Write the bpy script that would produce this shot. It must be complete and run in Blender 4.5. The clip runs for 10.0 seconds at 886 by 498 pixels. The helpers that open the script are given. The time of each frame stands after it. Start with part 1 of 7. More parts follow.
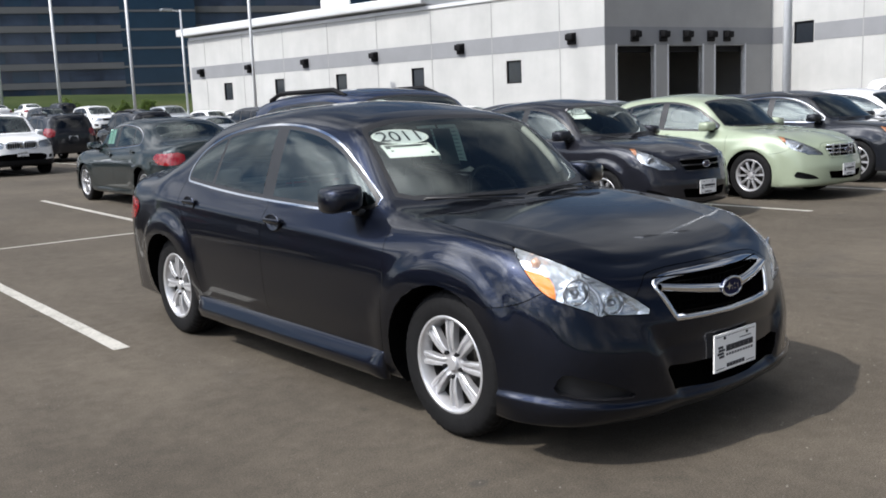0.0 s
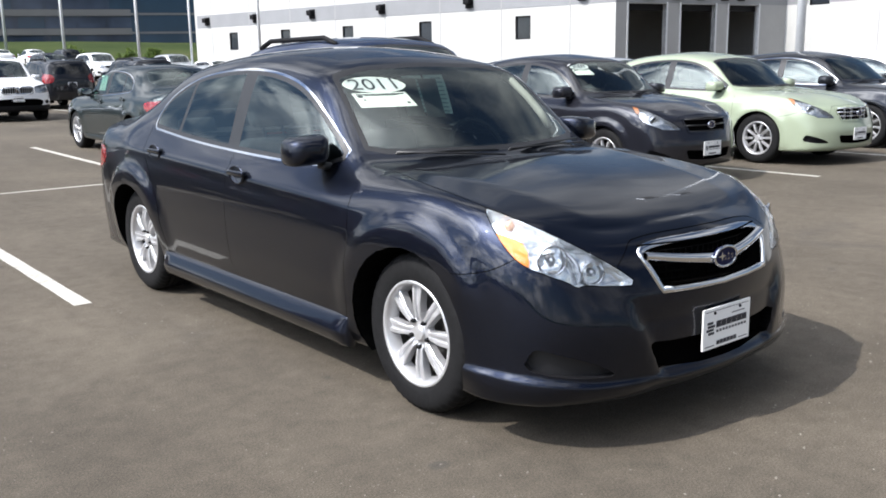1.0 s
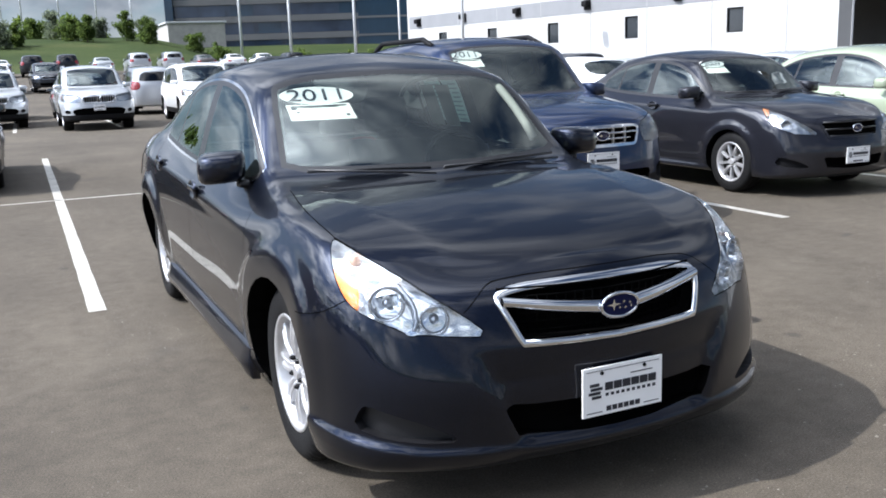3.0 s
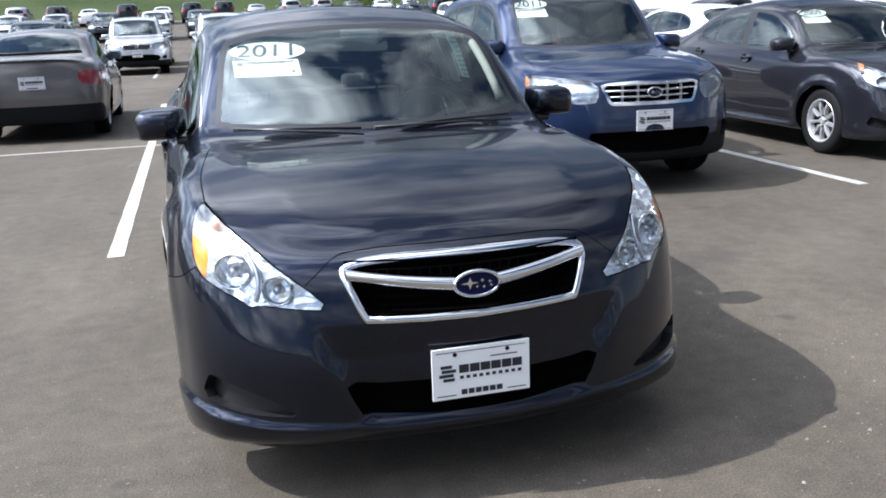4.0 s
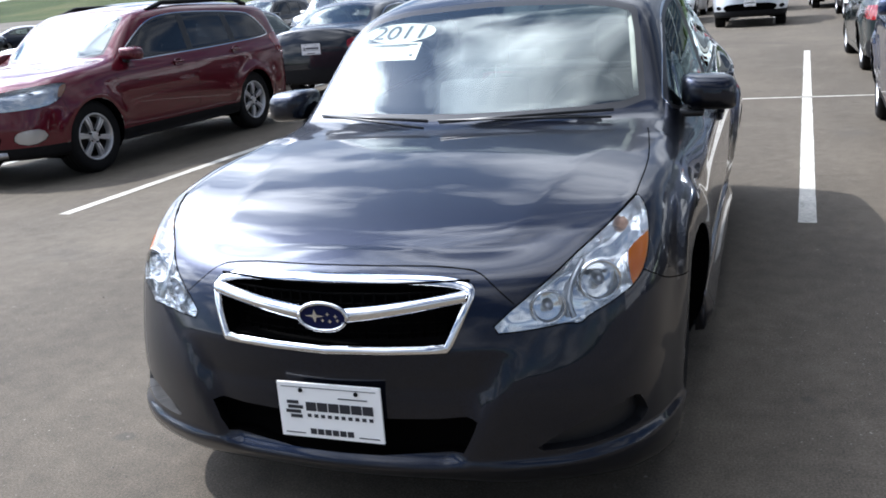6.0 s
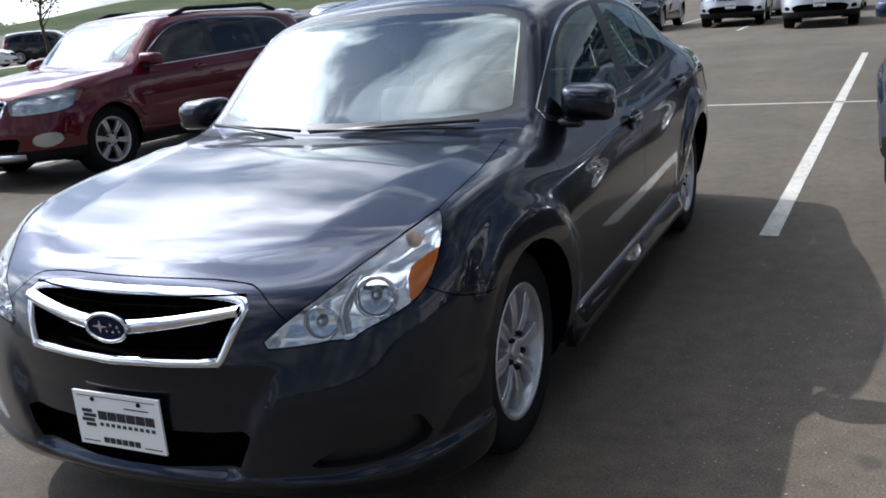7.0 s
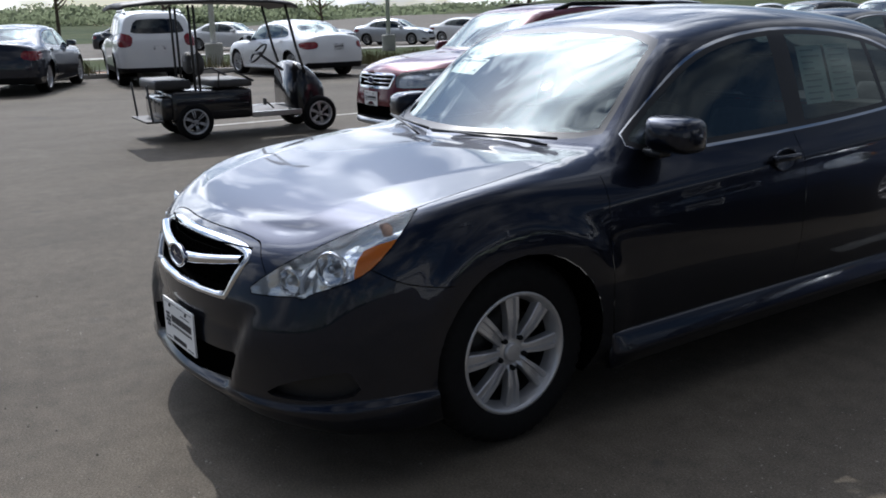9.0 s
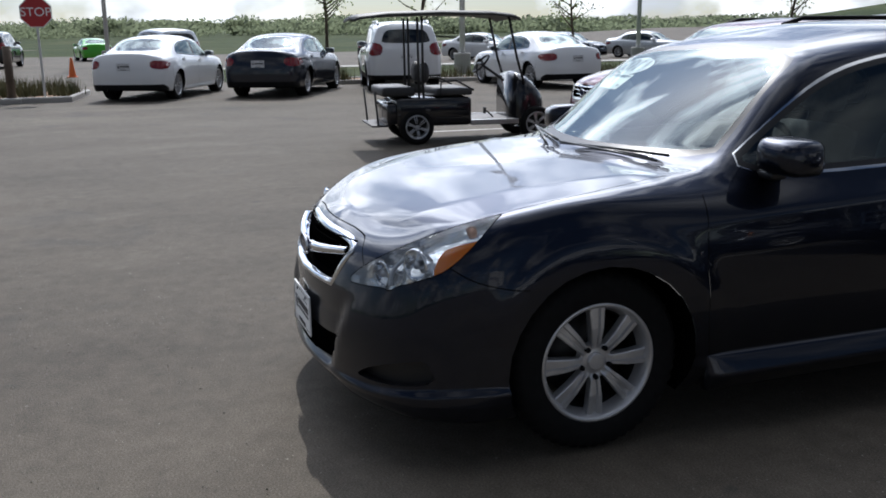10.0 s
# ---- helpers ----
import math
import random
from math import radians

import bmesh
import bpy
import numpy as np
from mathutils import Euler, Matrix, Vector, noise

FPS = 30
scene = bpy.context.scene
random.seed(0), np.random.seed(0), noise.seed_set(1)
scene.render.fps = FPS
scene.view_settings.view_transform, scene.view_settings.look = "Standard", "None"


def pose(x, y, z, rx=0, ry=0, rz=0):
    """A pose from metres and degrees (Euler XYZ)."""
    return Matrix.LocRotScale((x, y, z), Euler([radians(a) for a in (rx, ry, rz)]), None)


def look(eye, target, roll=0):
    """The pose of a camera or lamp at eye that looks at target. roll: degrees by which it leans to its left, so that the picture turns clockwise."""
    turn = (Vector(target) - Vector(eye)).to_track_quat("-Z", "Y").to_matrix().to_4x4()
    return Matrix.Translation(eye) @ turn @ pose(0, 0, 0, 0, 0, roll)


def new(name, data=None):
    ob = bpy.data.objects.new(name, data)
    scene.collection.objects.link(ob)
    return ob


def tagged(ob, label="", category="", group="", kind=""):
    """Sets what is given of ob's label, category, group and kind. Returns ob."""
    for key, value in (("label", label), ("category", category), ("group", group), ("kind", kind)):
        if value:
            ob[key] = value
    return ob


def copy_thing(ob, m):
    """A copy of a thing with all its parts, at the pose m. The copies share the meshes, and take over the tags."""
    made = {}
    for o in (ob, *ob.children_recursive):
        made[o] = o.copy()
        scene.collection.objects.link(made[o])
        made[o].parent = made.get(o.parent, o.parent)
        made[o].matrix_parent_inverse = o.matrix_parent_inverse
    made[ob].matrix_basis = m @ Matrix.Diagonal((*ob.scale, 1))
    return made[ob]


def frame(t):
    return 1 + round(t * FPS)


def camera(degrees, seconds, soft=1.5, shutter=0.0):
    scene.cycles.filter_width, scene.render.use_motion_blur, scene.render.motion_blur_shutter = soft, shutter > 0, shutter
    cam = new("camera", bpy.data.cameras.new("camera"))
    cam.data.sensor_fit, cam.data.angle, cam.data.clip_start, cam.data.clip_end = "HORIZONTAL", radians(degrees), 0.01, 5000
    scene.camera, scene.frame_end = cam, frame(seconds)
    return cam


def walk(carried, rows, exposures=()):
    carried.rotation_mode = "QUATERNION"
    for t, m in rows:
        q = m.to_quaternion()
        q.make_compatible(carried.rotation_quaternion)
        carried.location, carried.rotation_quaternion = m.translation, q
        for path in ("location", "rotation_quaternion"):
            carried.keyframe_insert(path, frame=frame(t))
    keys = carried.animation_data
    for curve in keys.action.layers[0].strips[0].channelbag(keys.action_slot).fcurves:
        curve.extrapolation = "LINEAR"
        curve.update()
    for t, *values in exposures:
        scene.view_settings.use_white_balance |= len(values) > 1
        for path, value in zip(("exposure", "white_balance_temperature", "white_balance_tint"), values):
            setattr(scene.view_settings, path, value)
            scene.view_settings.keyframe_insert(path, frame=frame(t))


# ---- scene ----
cam = camera(52.1, 10.0, soft=1.8)
PATH = [
    (0, (-3.19, -4.275, 1.412), (-1.938, -2.746, 1.103), -2.3),
    (0.5, (-3.066, -4.175, 1.385), (-1.801, -2.685, 0.963), -0.5),
    (1, (-2.872, -4.118, 1.367), (-1.642, -2.593, 0.965), -1.0),
    (1.5, (-2.598, -4.185, 1.364), (-1.501, -2.561, 0.963), -0.3),
    (2, (-2.334, -4.214, 1.353), (-1.377, -2.512, 0.919), -2.3),
    (2.5, (-1.991, -4.273, 1.389), (-1.142, -2.506, 0.991), -2.1),
    (2.7, (-1.842, -4.333, 1.376), (-0.988, -2.564, 1.001), -1.9),
    (3.8, (-0.933, -4.568, 1.4), (-0.333, -2.726, 0.904), -2.4),
    (4, (-0.746, -4.589, 1.387), (-0.234, -2.721, 0.892), -2.1),
    (4.5, (-0.283, -4.607, 1.398), (-0.13, -2.692, 0.842), -2.4),
    (5, (0.169, -4.527, 1.402), (0.198, -2.602, 0.858), -0.4),
    (5.5, (0.594, -4.411, 1.409), (0.362, -2.497, 0.874), -1.4),
    (5.7, (0.799, -4.304, 1.424), (0.352, -2.434, 0.87), -2.9),
    (6.8, (1.597, -3.902, 1.376), (0.78, -2.148, 0.871), -4.9),
    (7, (1.755, -3.841, 1.383), (0.918, -2.101, 0.861), -4.8),
    (7.5, (2.057, -3.652, 1.388), (1.044, -2.012, 0.854), -3.0),
    (8, (2.463, -3.564, 1.383), (1.104, -2.185, 0.882), -3.0),
    (8.5, (2.794, -3.421, 1.396), (1.256, -2.256, 0.869), -2.0),
    (9, (3.017, -3.219, 1.423), (1.432, -2.105, 0.929), -1.2),
    (9.5, (3.266, -3.076, 1.432), (1.482, -2.335, 0.916), -1.1),
    (10, (3.4, -2.846, 1.43), (1.564, -2.202, 0.967), -0.6),
]
walk(cam, [(t, look(eye, target, roll)) for t, eye, target, roll in PATH],
     exposures=[(0, -0.22, 6350, 11), (1.0, 0.31, 6300, 11), (2.0, 0.42, 6150, 11), (2.7, 0.38, 6030, 11), (3.8, 0.47, 5900, 11), (5.0, 0.60, 5800, 11), (5.7, 0.56, 5900, 11), (6.8, 0.06, 6000, 11), (8.0, -0.42, 6010, 11), (10.0, -0.58, 6040, 11)])

# ---------------------------------------------------------------- light
SUN_WAY = Vector((-0.90, 0.18, 1.0)).normalized()      # towards the sun
world = bpy.data.worlds.new("sky")
scene.world = world
world.use_nodes = True
wn, wl = world.node_tree.nodes, world.node_tree.links
wn.clear()
w_out = wn.new("ShaderNodeOutputWorld")
w_bg = wn.new("ShaderNodeBackground")
w_bg.inputs["Strength"].default_value = 0.079
w_sky = wn.new("ShaderNodeTexSky")
w_sky.sky_type, w_sky.sun_disc = "NISHITA", False
w_sky.sun_elevation = math.asin(SUN_WAY.z)
w_sky.sun_rotation = math.atan2(SUN_WAY.x, SUN_WAY.y)
w_sky.air_density, w_sky.dust_density, w_sky.altitude = 1.0, 2.0, 1700
w_geo = wn.new("ShaderNodeTexCoord")
w_sep = wn.new("ShaderNodeSeparateXYZ")
wl.new(w_geo.outputs["Generated"], w_sep.inputs[0])


def w_math(op, a, b):
    n = wn.new("ShaderNodeMath")
    n.operation = op
    for k, v in enumerate((a, b)):
        if isinstance(v, (int, float)):
            n.inputs[k].default_value = v
        else:
            wl.new(v, n.inputs[k])
    return n.outputs[0]


w_z = w_math("ADD", w_math("MAXIMUM", w_sep.outputs["Z"], 0.0), 0.55)
w_px, w_py = w_math("DIVIDE", w_sep.outputs["X"], w_z), w_math("DIVIDE", w_sep.outputs["Y"], w_z)
w_com = wn.new("ShaderNodeCombineXYZ")
wl.new(w_math("ADD", w_px, 3.1), w_com.inputs[0]), wl.new(w_math("ADD", w_py, 1.7), w_com.inputs[1])
w_noise = wn.new("ShaderNodeTexNoise")
w_noise.inputs["Scale"].default_value, w_noise.inputs["Detail"].default_value = 3.0, 8.0
w_noise.inputs["Roughness"].default_value, w_noise.inputs["Distortion"].default_value = 0.56, 0.0
wl.new(w_com.outputs[0], w_noise.inputs["Vector"])
w_ramp = wn.new("ShaderNodeValToRGB")
w_ramp.color_ramp.elements[0].position, w_ramp.color_ramp.elements[1].position = 0.43, 0.58
wl.new(w_noise.outputs["Fac"], w_ramp.inputs["Fac"])
w_shade = wn.new("ShaderNodeTexNoise")
w_shade.inputs["Scale"].default_value, w_shade.inputs["Detail"].default_value = 4.5, 6.0
wl.new(w_com.outputs[0], w_shade.inputs["Vector"])
w_cramp = wn.new("ShaderNodeValToRGB")
w_cramp.color_ramp.elements[0].position, w_cramp.color_ramp.elements[1].position = 0.38, 0.68
w_cramp.color_ramp.elements[0].color = (4.6, 4.9, 5.4, 1)
w_cramp.color_ramp.elements[1].color = (16.0, 16.0, 16.0, 1)
wl.new(w_shade.outputs["Fac"], w_cramp.inputs["Fac"])
w_dot = wn.new("ShaderNodeVectorMath")
w_dot.operation = "DOT_PRODUCT"
wl.new(w_geo.outputs["Generated"], w_dot.inputs[0])
w_dot.inputs[1].default_value = SUN_WAY
w_front = w_math("MAXIMUM", w_dot.outputs["Value"], 0.0)
w_gain = w_math("ADD", w_math("MULTIPLY", w_math("POWER", w_front, 2.6), 6.6), 0.62)
w_gain = w_math("ADD", w_math("MULTIPLY", w_math("POWER", w_front, 14.0), 14.0), w_gain)
w_bright = wn.new("ShaderNodeVectorMath")
w_bright.operation = "SCALE"
wl.new(w_cramp.outputs["Color"], w_bright.inputs[0]), wl.new(w_gain, w_bright.inputs["Scale"])
w_mix = wn.new("ShaderNodeMix")
w_mix.data_type = "RGBA"
wl.new(w_math("MULTIPLY", w_ramp.outputs["Color"], 0.85), w_mix.inputs["Factor"])
w_veil = wn.new("ShaderNodeVectorMath")
w_veil.operation = "SCALE"
wl.new(w_sky.outputs["Color"], w_veil.inputs[0]), wl.new(w_math("ADD", w_math("MULTIPLY", w_gain, 0.24), 0.62), w_veil.inputs["Scale"])
wl.new(w_veil.outputs[0], w_mix.inputs["A"])
wl.new(w_bright.outputs[0], w_mix.inputs["B"])
wl.new(w_mix.outputs["Result"], w_bg.inputs["Color"])
wl.new(w_bg.outputs[0], w_out.inputs[0])

sun = new("sun", bpy.data.lights.new("sun", "SUN"))
sun.data.energy, sun.data.angle, sun.data.color = 4.9, radians(0.55), (1.0, 0.95, 0.87)
sun.matrix_world = look((0, 0, 40), Vector((0, 0, 40)) - SUN_WAY)


# ---------------------------------------------------------------- materials
class Mat:
    """A small builder of node materials."""

    def __init__(self, name, color=(0.5, 0.5, 0.5), rough=0.5, metal=0.0, **more):
        self.m = bpy.data.materials.new(name)
        self.m.use_nodes = True
        self.n, self.l = self.m.node_tree.nodes, self.m.node_tree.links
        self.b = self.n["Principled BSDF"]
        self.b.inputs["Base Color"].default_value = (*color, 1)
        self.b.inputs["Roughness"].default_value = rough
        self.b.inputs["Metallic"].default_value = metal
        for key, value in more.items():
            self.b.inputs[key.replace("_", " ")].default_value = value
        self.co = self.n.new("ShaderNodeTexCoord").outputs["Object"]

    def world(self):
        self.co = self.n.new("ShaderNodeNewGeometry").outputs["Position"]
        return self

    def noise(self, scale, detail=4.0, rough=0.55, stretch=None, distortion=0.0):
        t = self.n.new("ShaderNodeTexNoise")
        t.inputs["Scale"].default_value, t.inputs["Detail"].default_value = scale, detail
        t.inputs["Roughness"].default_value, t.inputs["Distortion"].default_value = rough, distortion
        co = self.co
        if stretch:
            mp = self.n.new("ShaderNodeMapping")
            mp.inputs["Scale"].default_value = stretch
            self.l.new(co, mp.inputs["Vector"])
            co = mp.outputs[0]
        self.l.new(co, t.inputs["Vector"])
        return t.outputs["Fac"]

    def ramp(self, fac, *stops):
        r = self.n.new("ShaderNodeValToRGB")
        el = r.color_ramp.elements
        while len(el) < len(stops):
            el.new(0.5)
        for e, (p, c) in zip(el, stops):
            e.position = p
            e.color = (*c, 1) if isinstance(c, tuple) else (c, c, c, 1)
        self.l.new(fac, r.inputs["Fac"])
        return r.outputs["Color"]

    def mix(self, a, b, fac, how="MIX"):
        x = self.n.new("ShaderNodeMix")
        x.data_type, x.blend_type = "RGBA", how
        for key, v in (("Factor", fac), ("A", a), ("B", b)):
            if isinstance(v, (int, float)) and key == "Factor":
                x.inputs[key].default_value = v
            elif isinstance(v, tuple):
                x.inputs[key].default_value = (*v, 1)
            else:
                self.l.new(v, x.inputs[key])
        return x.outputs["Result"]

    def color(self, out):
        self.l.new(out, self.b.inputs["Base Color"])
        return self

    def rough(self, out):
        self.l.new(out, self.b.inputs["Roughness"])
        return self

    def bump(self, out, strength=0.3, distance=0.01):
        bp = self.n.new("ShaderNodeBump")
        bp.inputs["Strength"].default_value, bp.inputs["Distance"].default_value = strength, distance
        self.l.new(out, bp.inputs["Height"])
        self.l.new(bp.outputs[0], self.b.inputs["Normal"])
        return self

    def translucent(self, color, share):
        """Let light through from behind, as leaves do."""
        tr, mixer = self.n.new("ShaderNodeBsdfTranslucent"), self.n.new("ShaderNodeMixShader")
        tr.inputs["Color"].default_value = (*color, 1)
        mixer.inputs[0].default_value = share
        self.l.new(self.b.outputs[0], mixer.inputs[1]), self.l.new(tr.outputs[0], mixer.inputs[2])
        self.l.new(mixer.outputs[0], self.n["Material Output"].inputs[0])

    def random(self):
        return self.n.new("ShaderNodeObjectInfo").outputs["Random"]


def make_paint(name, color, metal=0.35, rough=0.38, flake=0.25, coat=1.5):
    p = Mat(name, color, rough, metal, Coat_Weight=1.0, Coat_Roughness=0.015, Coat_IOR=coat)
    p.b.inputs["Specular IOR Level"].default_value = 0.05
    fine = p.noise(900.0, 1.0)
    lighter = tuple(min(1.0, c * (1 + 2.2 * flake)) for c in color)
    base = p.mix(tuple(c * (1 - 0.3 * flake) for c in color), lighter, p.ramp(fine, (0.35, 0.0), (0.75, 1.0)))
    dust = p.ramp(p.noise(2.3, 5.0), (0.45, 0.0), (0.85, 1.0))
    p.color(p.mix(base, (0.16, 0.15, 0.13), p.mix((0, 0, 0), (0.005, 0.005, 0.005), dust)))
    return p.m


def make_glass(name, tint, gloss=1.0, ior=1.75):
    m = bpy.data.materials.new(name)
    m.use_nodes = True
    n, l = m.node_tree.nodes, m.node_tree.links
    n.clear()
    out, mix = n.new("ShaderNodeOutputMaterial"), n.new("ShaderNodeMixShader")
    tr, gl, fr = n.new("ShaderNodeBsdfTransparent"), n.new("ShaderNodeBsdfGlossy"), n.new("ShaderNodeFresnel")
    tr.inputs["Color"].default_value = (*tint, 1)
    gl.inputs["Roughness"].default_value, gl.inputs["Color"].default_value = 0.01, (gloss, gloss, gloss, 1)
    fr.inputs["IOR"].default_value = ior
    l.new(fr.outputs[0], mix.inputs[0]), l.new(tr.outputs[0], mix.inputs[1]), l.new(gl.outputs[0], mix.inputs[2])
    l.new(mix.outputs[0], out.inputs[0])
    return m


def make_asphalt():
    a = Mat("asphalt", (0.1, 0.1, 0.1), 0.85).world()
    fine = a.ramp(a.noise(130.0, 3.0, 0.75), (0.3, (0.0445, 0.0375, 0.0285)), (0.5, (0.086, 0.0725, 0.0555)), (0.68, (0.137, 0.115, 0.088)))
    broad = a.ramp(a.noise(0.35, 7.0, 0.65), (0.32, 0.74), (0.7, 1.18))
    streak = a.ramp(a.noise(0.8, 5.0, 0.65, (1.0, 0.16, 1.0)), (0.35, 0.84), (0.65, 1.12))
    mottle = a.ramp(a.noise(9.0, 4.0, 0.7), (0.3, 0.80), (0.7, 1.18))
    col = a.mix(a.mix(a.mix(fine, broad, 1.0, "MULTIPLY"), streak, 1.0, "MULTIPLY"), mottle, 1.0, "MULTIPLY")
    oil = a.ramp(a.noise(0.75, 4.0, 0.55, distortion=0.4), (0.62, 0.0), (0.74, 1.0))
    col = a.mix(col, (0.042, 0.040, 0.038), a.mix((0, 0, 0), (0.6, 0.6, 0.6), oil))
    spots = a.ramp(a.noise(3.1, 2.0, 0.5), (0.70, 0.0), (0.745, 1.0))
    col = a.mix(col, (0.040, 0.037, 0.034), a.mix((0, 0, 0), (0.55, 0.55, 0.55), spots))
    grit = a.ramp(a.noise(58.0, 2.0, 0.5), (0.68, 0.0), (0.75, 1.0))
    patch = a.ramp(a.noise(0.9, 3.0), (0.44, 0.0), (0.66, 1.0))
    col = a.mix(col, (0.36, 0.33, 0.28), a.mix((0, 0, 0), grit, patch))
    dirt = a.ramp(a.noise(0.55, 8.0, 0.72, distortion=0.6), (0.53, 0.0), (0.72, 1.0))
    col = a.mix(col, (0.140, 0.120, 0.093), a.mix((0, 0, 0), (0.5, 0.5, 0.5), dirt))
    a.color(col)
    a.bump(a.noise(150.0, 3.0, 0.75), 0.5, 0.008)
    return a.m


def make_plain(name, color, rough, metal=0.0, vary=0.12, scale=6.0, bump=0.0):
    p = Mat(name, color, rough, metal)
    lo, hi = tuple(c * (1 - vary) for c in color), tuple(min(1, c * (1 + vary)) for c in color)
    p.color(p.ramp(p.noise(scale, 6.0, 0.6), (0.3, lo), (0.7, hi)))
    if bump:
        p.bump(p.noise(scale * 25, 3.0), bump, 0.004)
    return p.m


def make_line_paint():
    p = Mat("line_paint", (0.6, 0.6, 0.58), 0.7).world()
    worn = p.ramp(p.noise(38.0, 5.0, 0.75), (0.46, 0.0), (0.66, 1.0))
    patch = p.ramp(p.noise(1.6, 3.0), (0.38, 0.35), (0.65, 1.0))
    tone = p.ramp(p.noise(5.0, 4.0), (0.3, (0.36, 0.345, 0.305)), (0.7, (0.52, 0.50, 0.45)))
    p.color(p.mix(tone, (0.13, 0.125, 0.115), p.mix((0, 0, 0), worn, patch)))
    p.bump(p.noise(190.0, 3.0), 0.25, 0.004)
    return p.m


def make_reflector(name, color, rough, metal, bump):
    p = Mat(name, color, rough, metal)
    p.bump(p.noise(15.0, 0.0, 0.4, (1.0, 1.0, 1.8)), bump, 0.025)
    return p.m


ASPHALT, LINE = make_asphalt(), make_line_paint()
ASPHALT.node_tree.nodes["Principled BSDF"].inputs["Specular IOR Level"].default_value = 0.3
PAINT = {
    "graphite": make_paint("graphite_paint", (0.0068, 0.0090, 0.0172), 1.0, 0.40, 0.5, 1.42),
    "blue": make_paint("blue_paint", (0.010, 0.018, 0.046), 0.4, 0.36, 0.4),
    "red": make_paint("dark_red_paint", (0.075, 0.0045, 0.011), 0.3, 0.36, 0.3),
    "grey": make_paint("grey_paint", (0.011, 0.0115, 0.0155), 0.35, 0.36, 0.4),
    "green": make_paint("pale_green_paint", (0.27, 0.31, 0.225), 0.2, 0.4, 0.2),
    "black": make_paint("black_paint", (0.010, 0.011, 0.014), 0.1, 0.32, 0.3),
    "teal": make_paint("dark_teal_paint", (0.011, 0.017, 0.018), 0.35, 0.36, 0.4),
    "taupe": make_paint("taupe_paint", (0.105, 0.095, 0.092), 0.45, 0.38, 0.3),
    "white": make_paint("white_paint", (0.78, 0.79, 0.80), 0.0, 0.4, 0.02),
    "silver": make_paint("silver_paint", (0.50, 0.52, 0.54), 0.6, 0.34, 0.15),
    "navy": make_paint("navy_paint", (0.014, 0.017, 0.026), 0.3, 0.32, 0.4),
    "lime": make_paint("lime_paint", (0.08, 0.42, 0.03), 0.1, 0.36, 0.1),
}
GLASS = make_glass("window_glass", (0.45, 0.53, 0.52), 1.0, 1.85)
GLASS.node_tree.nodes["Glossy BSDF"].inputs["Color"].default_value = (0.90, 1.0, 0.98, 1)
GLASS_CLEAR = make_glass("windshield_glass", (0.80, 0.90, 0.86), 1.0, 2.05)
GLASS_CLEAR.node_tree.nodes["Glossy BSDF"].inputs["Color"].default_value = (0.92, 1.0, 0.965, 1)
GLASS_DARK = make_glass("tinted_glass", (0.10, 0.11, 0.12))
LENS = make_glass("headlight_lens", (0.95, 0.97, 0.98), 1.0, 1.35)
BLACK = make_plain("black_trim", (0.012, 0.012, 0.013), 0.35, vary=0.2, scale=20)
PLASTIC = make_plain("dark_plastic", (0.008, 0.008, 0.009), 0.6, vary=0.2, scale=30, bump=0.1)
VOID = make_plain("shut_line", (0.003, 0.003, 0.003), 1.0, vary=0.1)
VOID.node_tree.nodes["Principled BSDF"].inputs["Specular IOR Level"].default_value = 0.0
POCKET = make_plain("bumper_pocket", (0.006, 0.006, 0.0075), 0.5, vary=0.2)
CHROME = make_plain("chrome", (0.78, 0.79, 0.81), 0.07, 1.0, vary=0.03)
SATIN = make_plain("satin_metal", (0.52, 0.53, 0.55), 0.32, 1.0, vary=0.05)
ALLOY = make_plain("wheel_alloy", (0.57, 0.57, 0.58), 0.30, 0.6, vary=0.06, scale=25)
REFLECTOR = make_reflector("lamp_reflector", (0.93, 0.94, 0.95), 0.14, 0.75, 0.6)
REFLECTOR_SILVER = make_reflector("silver_lamp_reflector", (0.60, 0.61, 0.63), 0.24, 0.85, 0.3)
REFLECTOR_GREY = make_reflector("grey_lamp_reflector", (0.42, 0.43, 0.46), 0.30, 0.9, 0.2)
AMBER = Mat("amber_lens", (0.92, 0.27, 0.015), 0.12, 0.0, Coat_Weight=0.6).m
AMBER_DULL = Mat("dull_amber_lens", (0.36, 0.15, 0.065), 0.15, 0.0, Coat_Weight=0.6).m
REDLENS = Mat("red_lens", (0.20, 0.006, 0.008), 0.12, 0.0, Coat_Weight=0.8).m
TYRE = make_plain("tyre_rubber", (0.0065, 0.0065, 0.007), 0.75, vary=0.3, scale=30, bump=0.25)
TYRE.node_tree.nodes["Principled BSDF"].inputs["Specular IOR Level"].default_value = 0.2
BADGE_BLUE = make_plain("badge_blue", (0.006, 0.009, 0.045), 0.3)
for dull in (PLASTIC, BADGE_BLUE):
    dull.node_tree.nodes["Principled BSDF"].inputs["Specular IOR Level"].default_value = 0.12
BRAKE_SHADE = make_plain("brake_disc", (0.05, 0.048, 0.046), 0.5, 0.7)
CLOTH = make_plain("grey_cloth", (0.050, 0.054, 0.060), 0.9, vary=0.2, scale=40)
DASH = make_plain("dashboard_plastic", (0.015, 0.016, 0.017), 0.6, vary=0.15, scale=30)
PALE_TRIM = make_plain("pale_trim", (0.50, 0.51, 0.48), 0.75, vary=0.08)
WHITE = make_plain("white_card", (0.86, 0.86, 0.85), 0.55, vary=0.03)
CARD_GREY = make_plain("grey_card", (0.68, 0.69, 0.71), 0.5, vary=0.04)
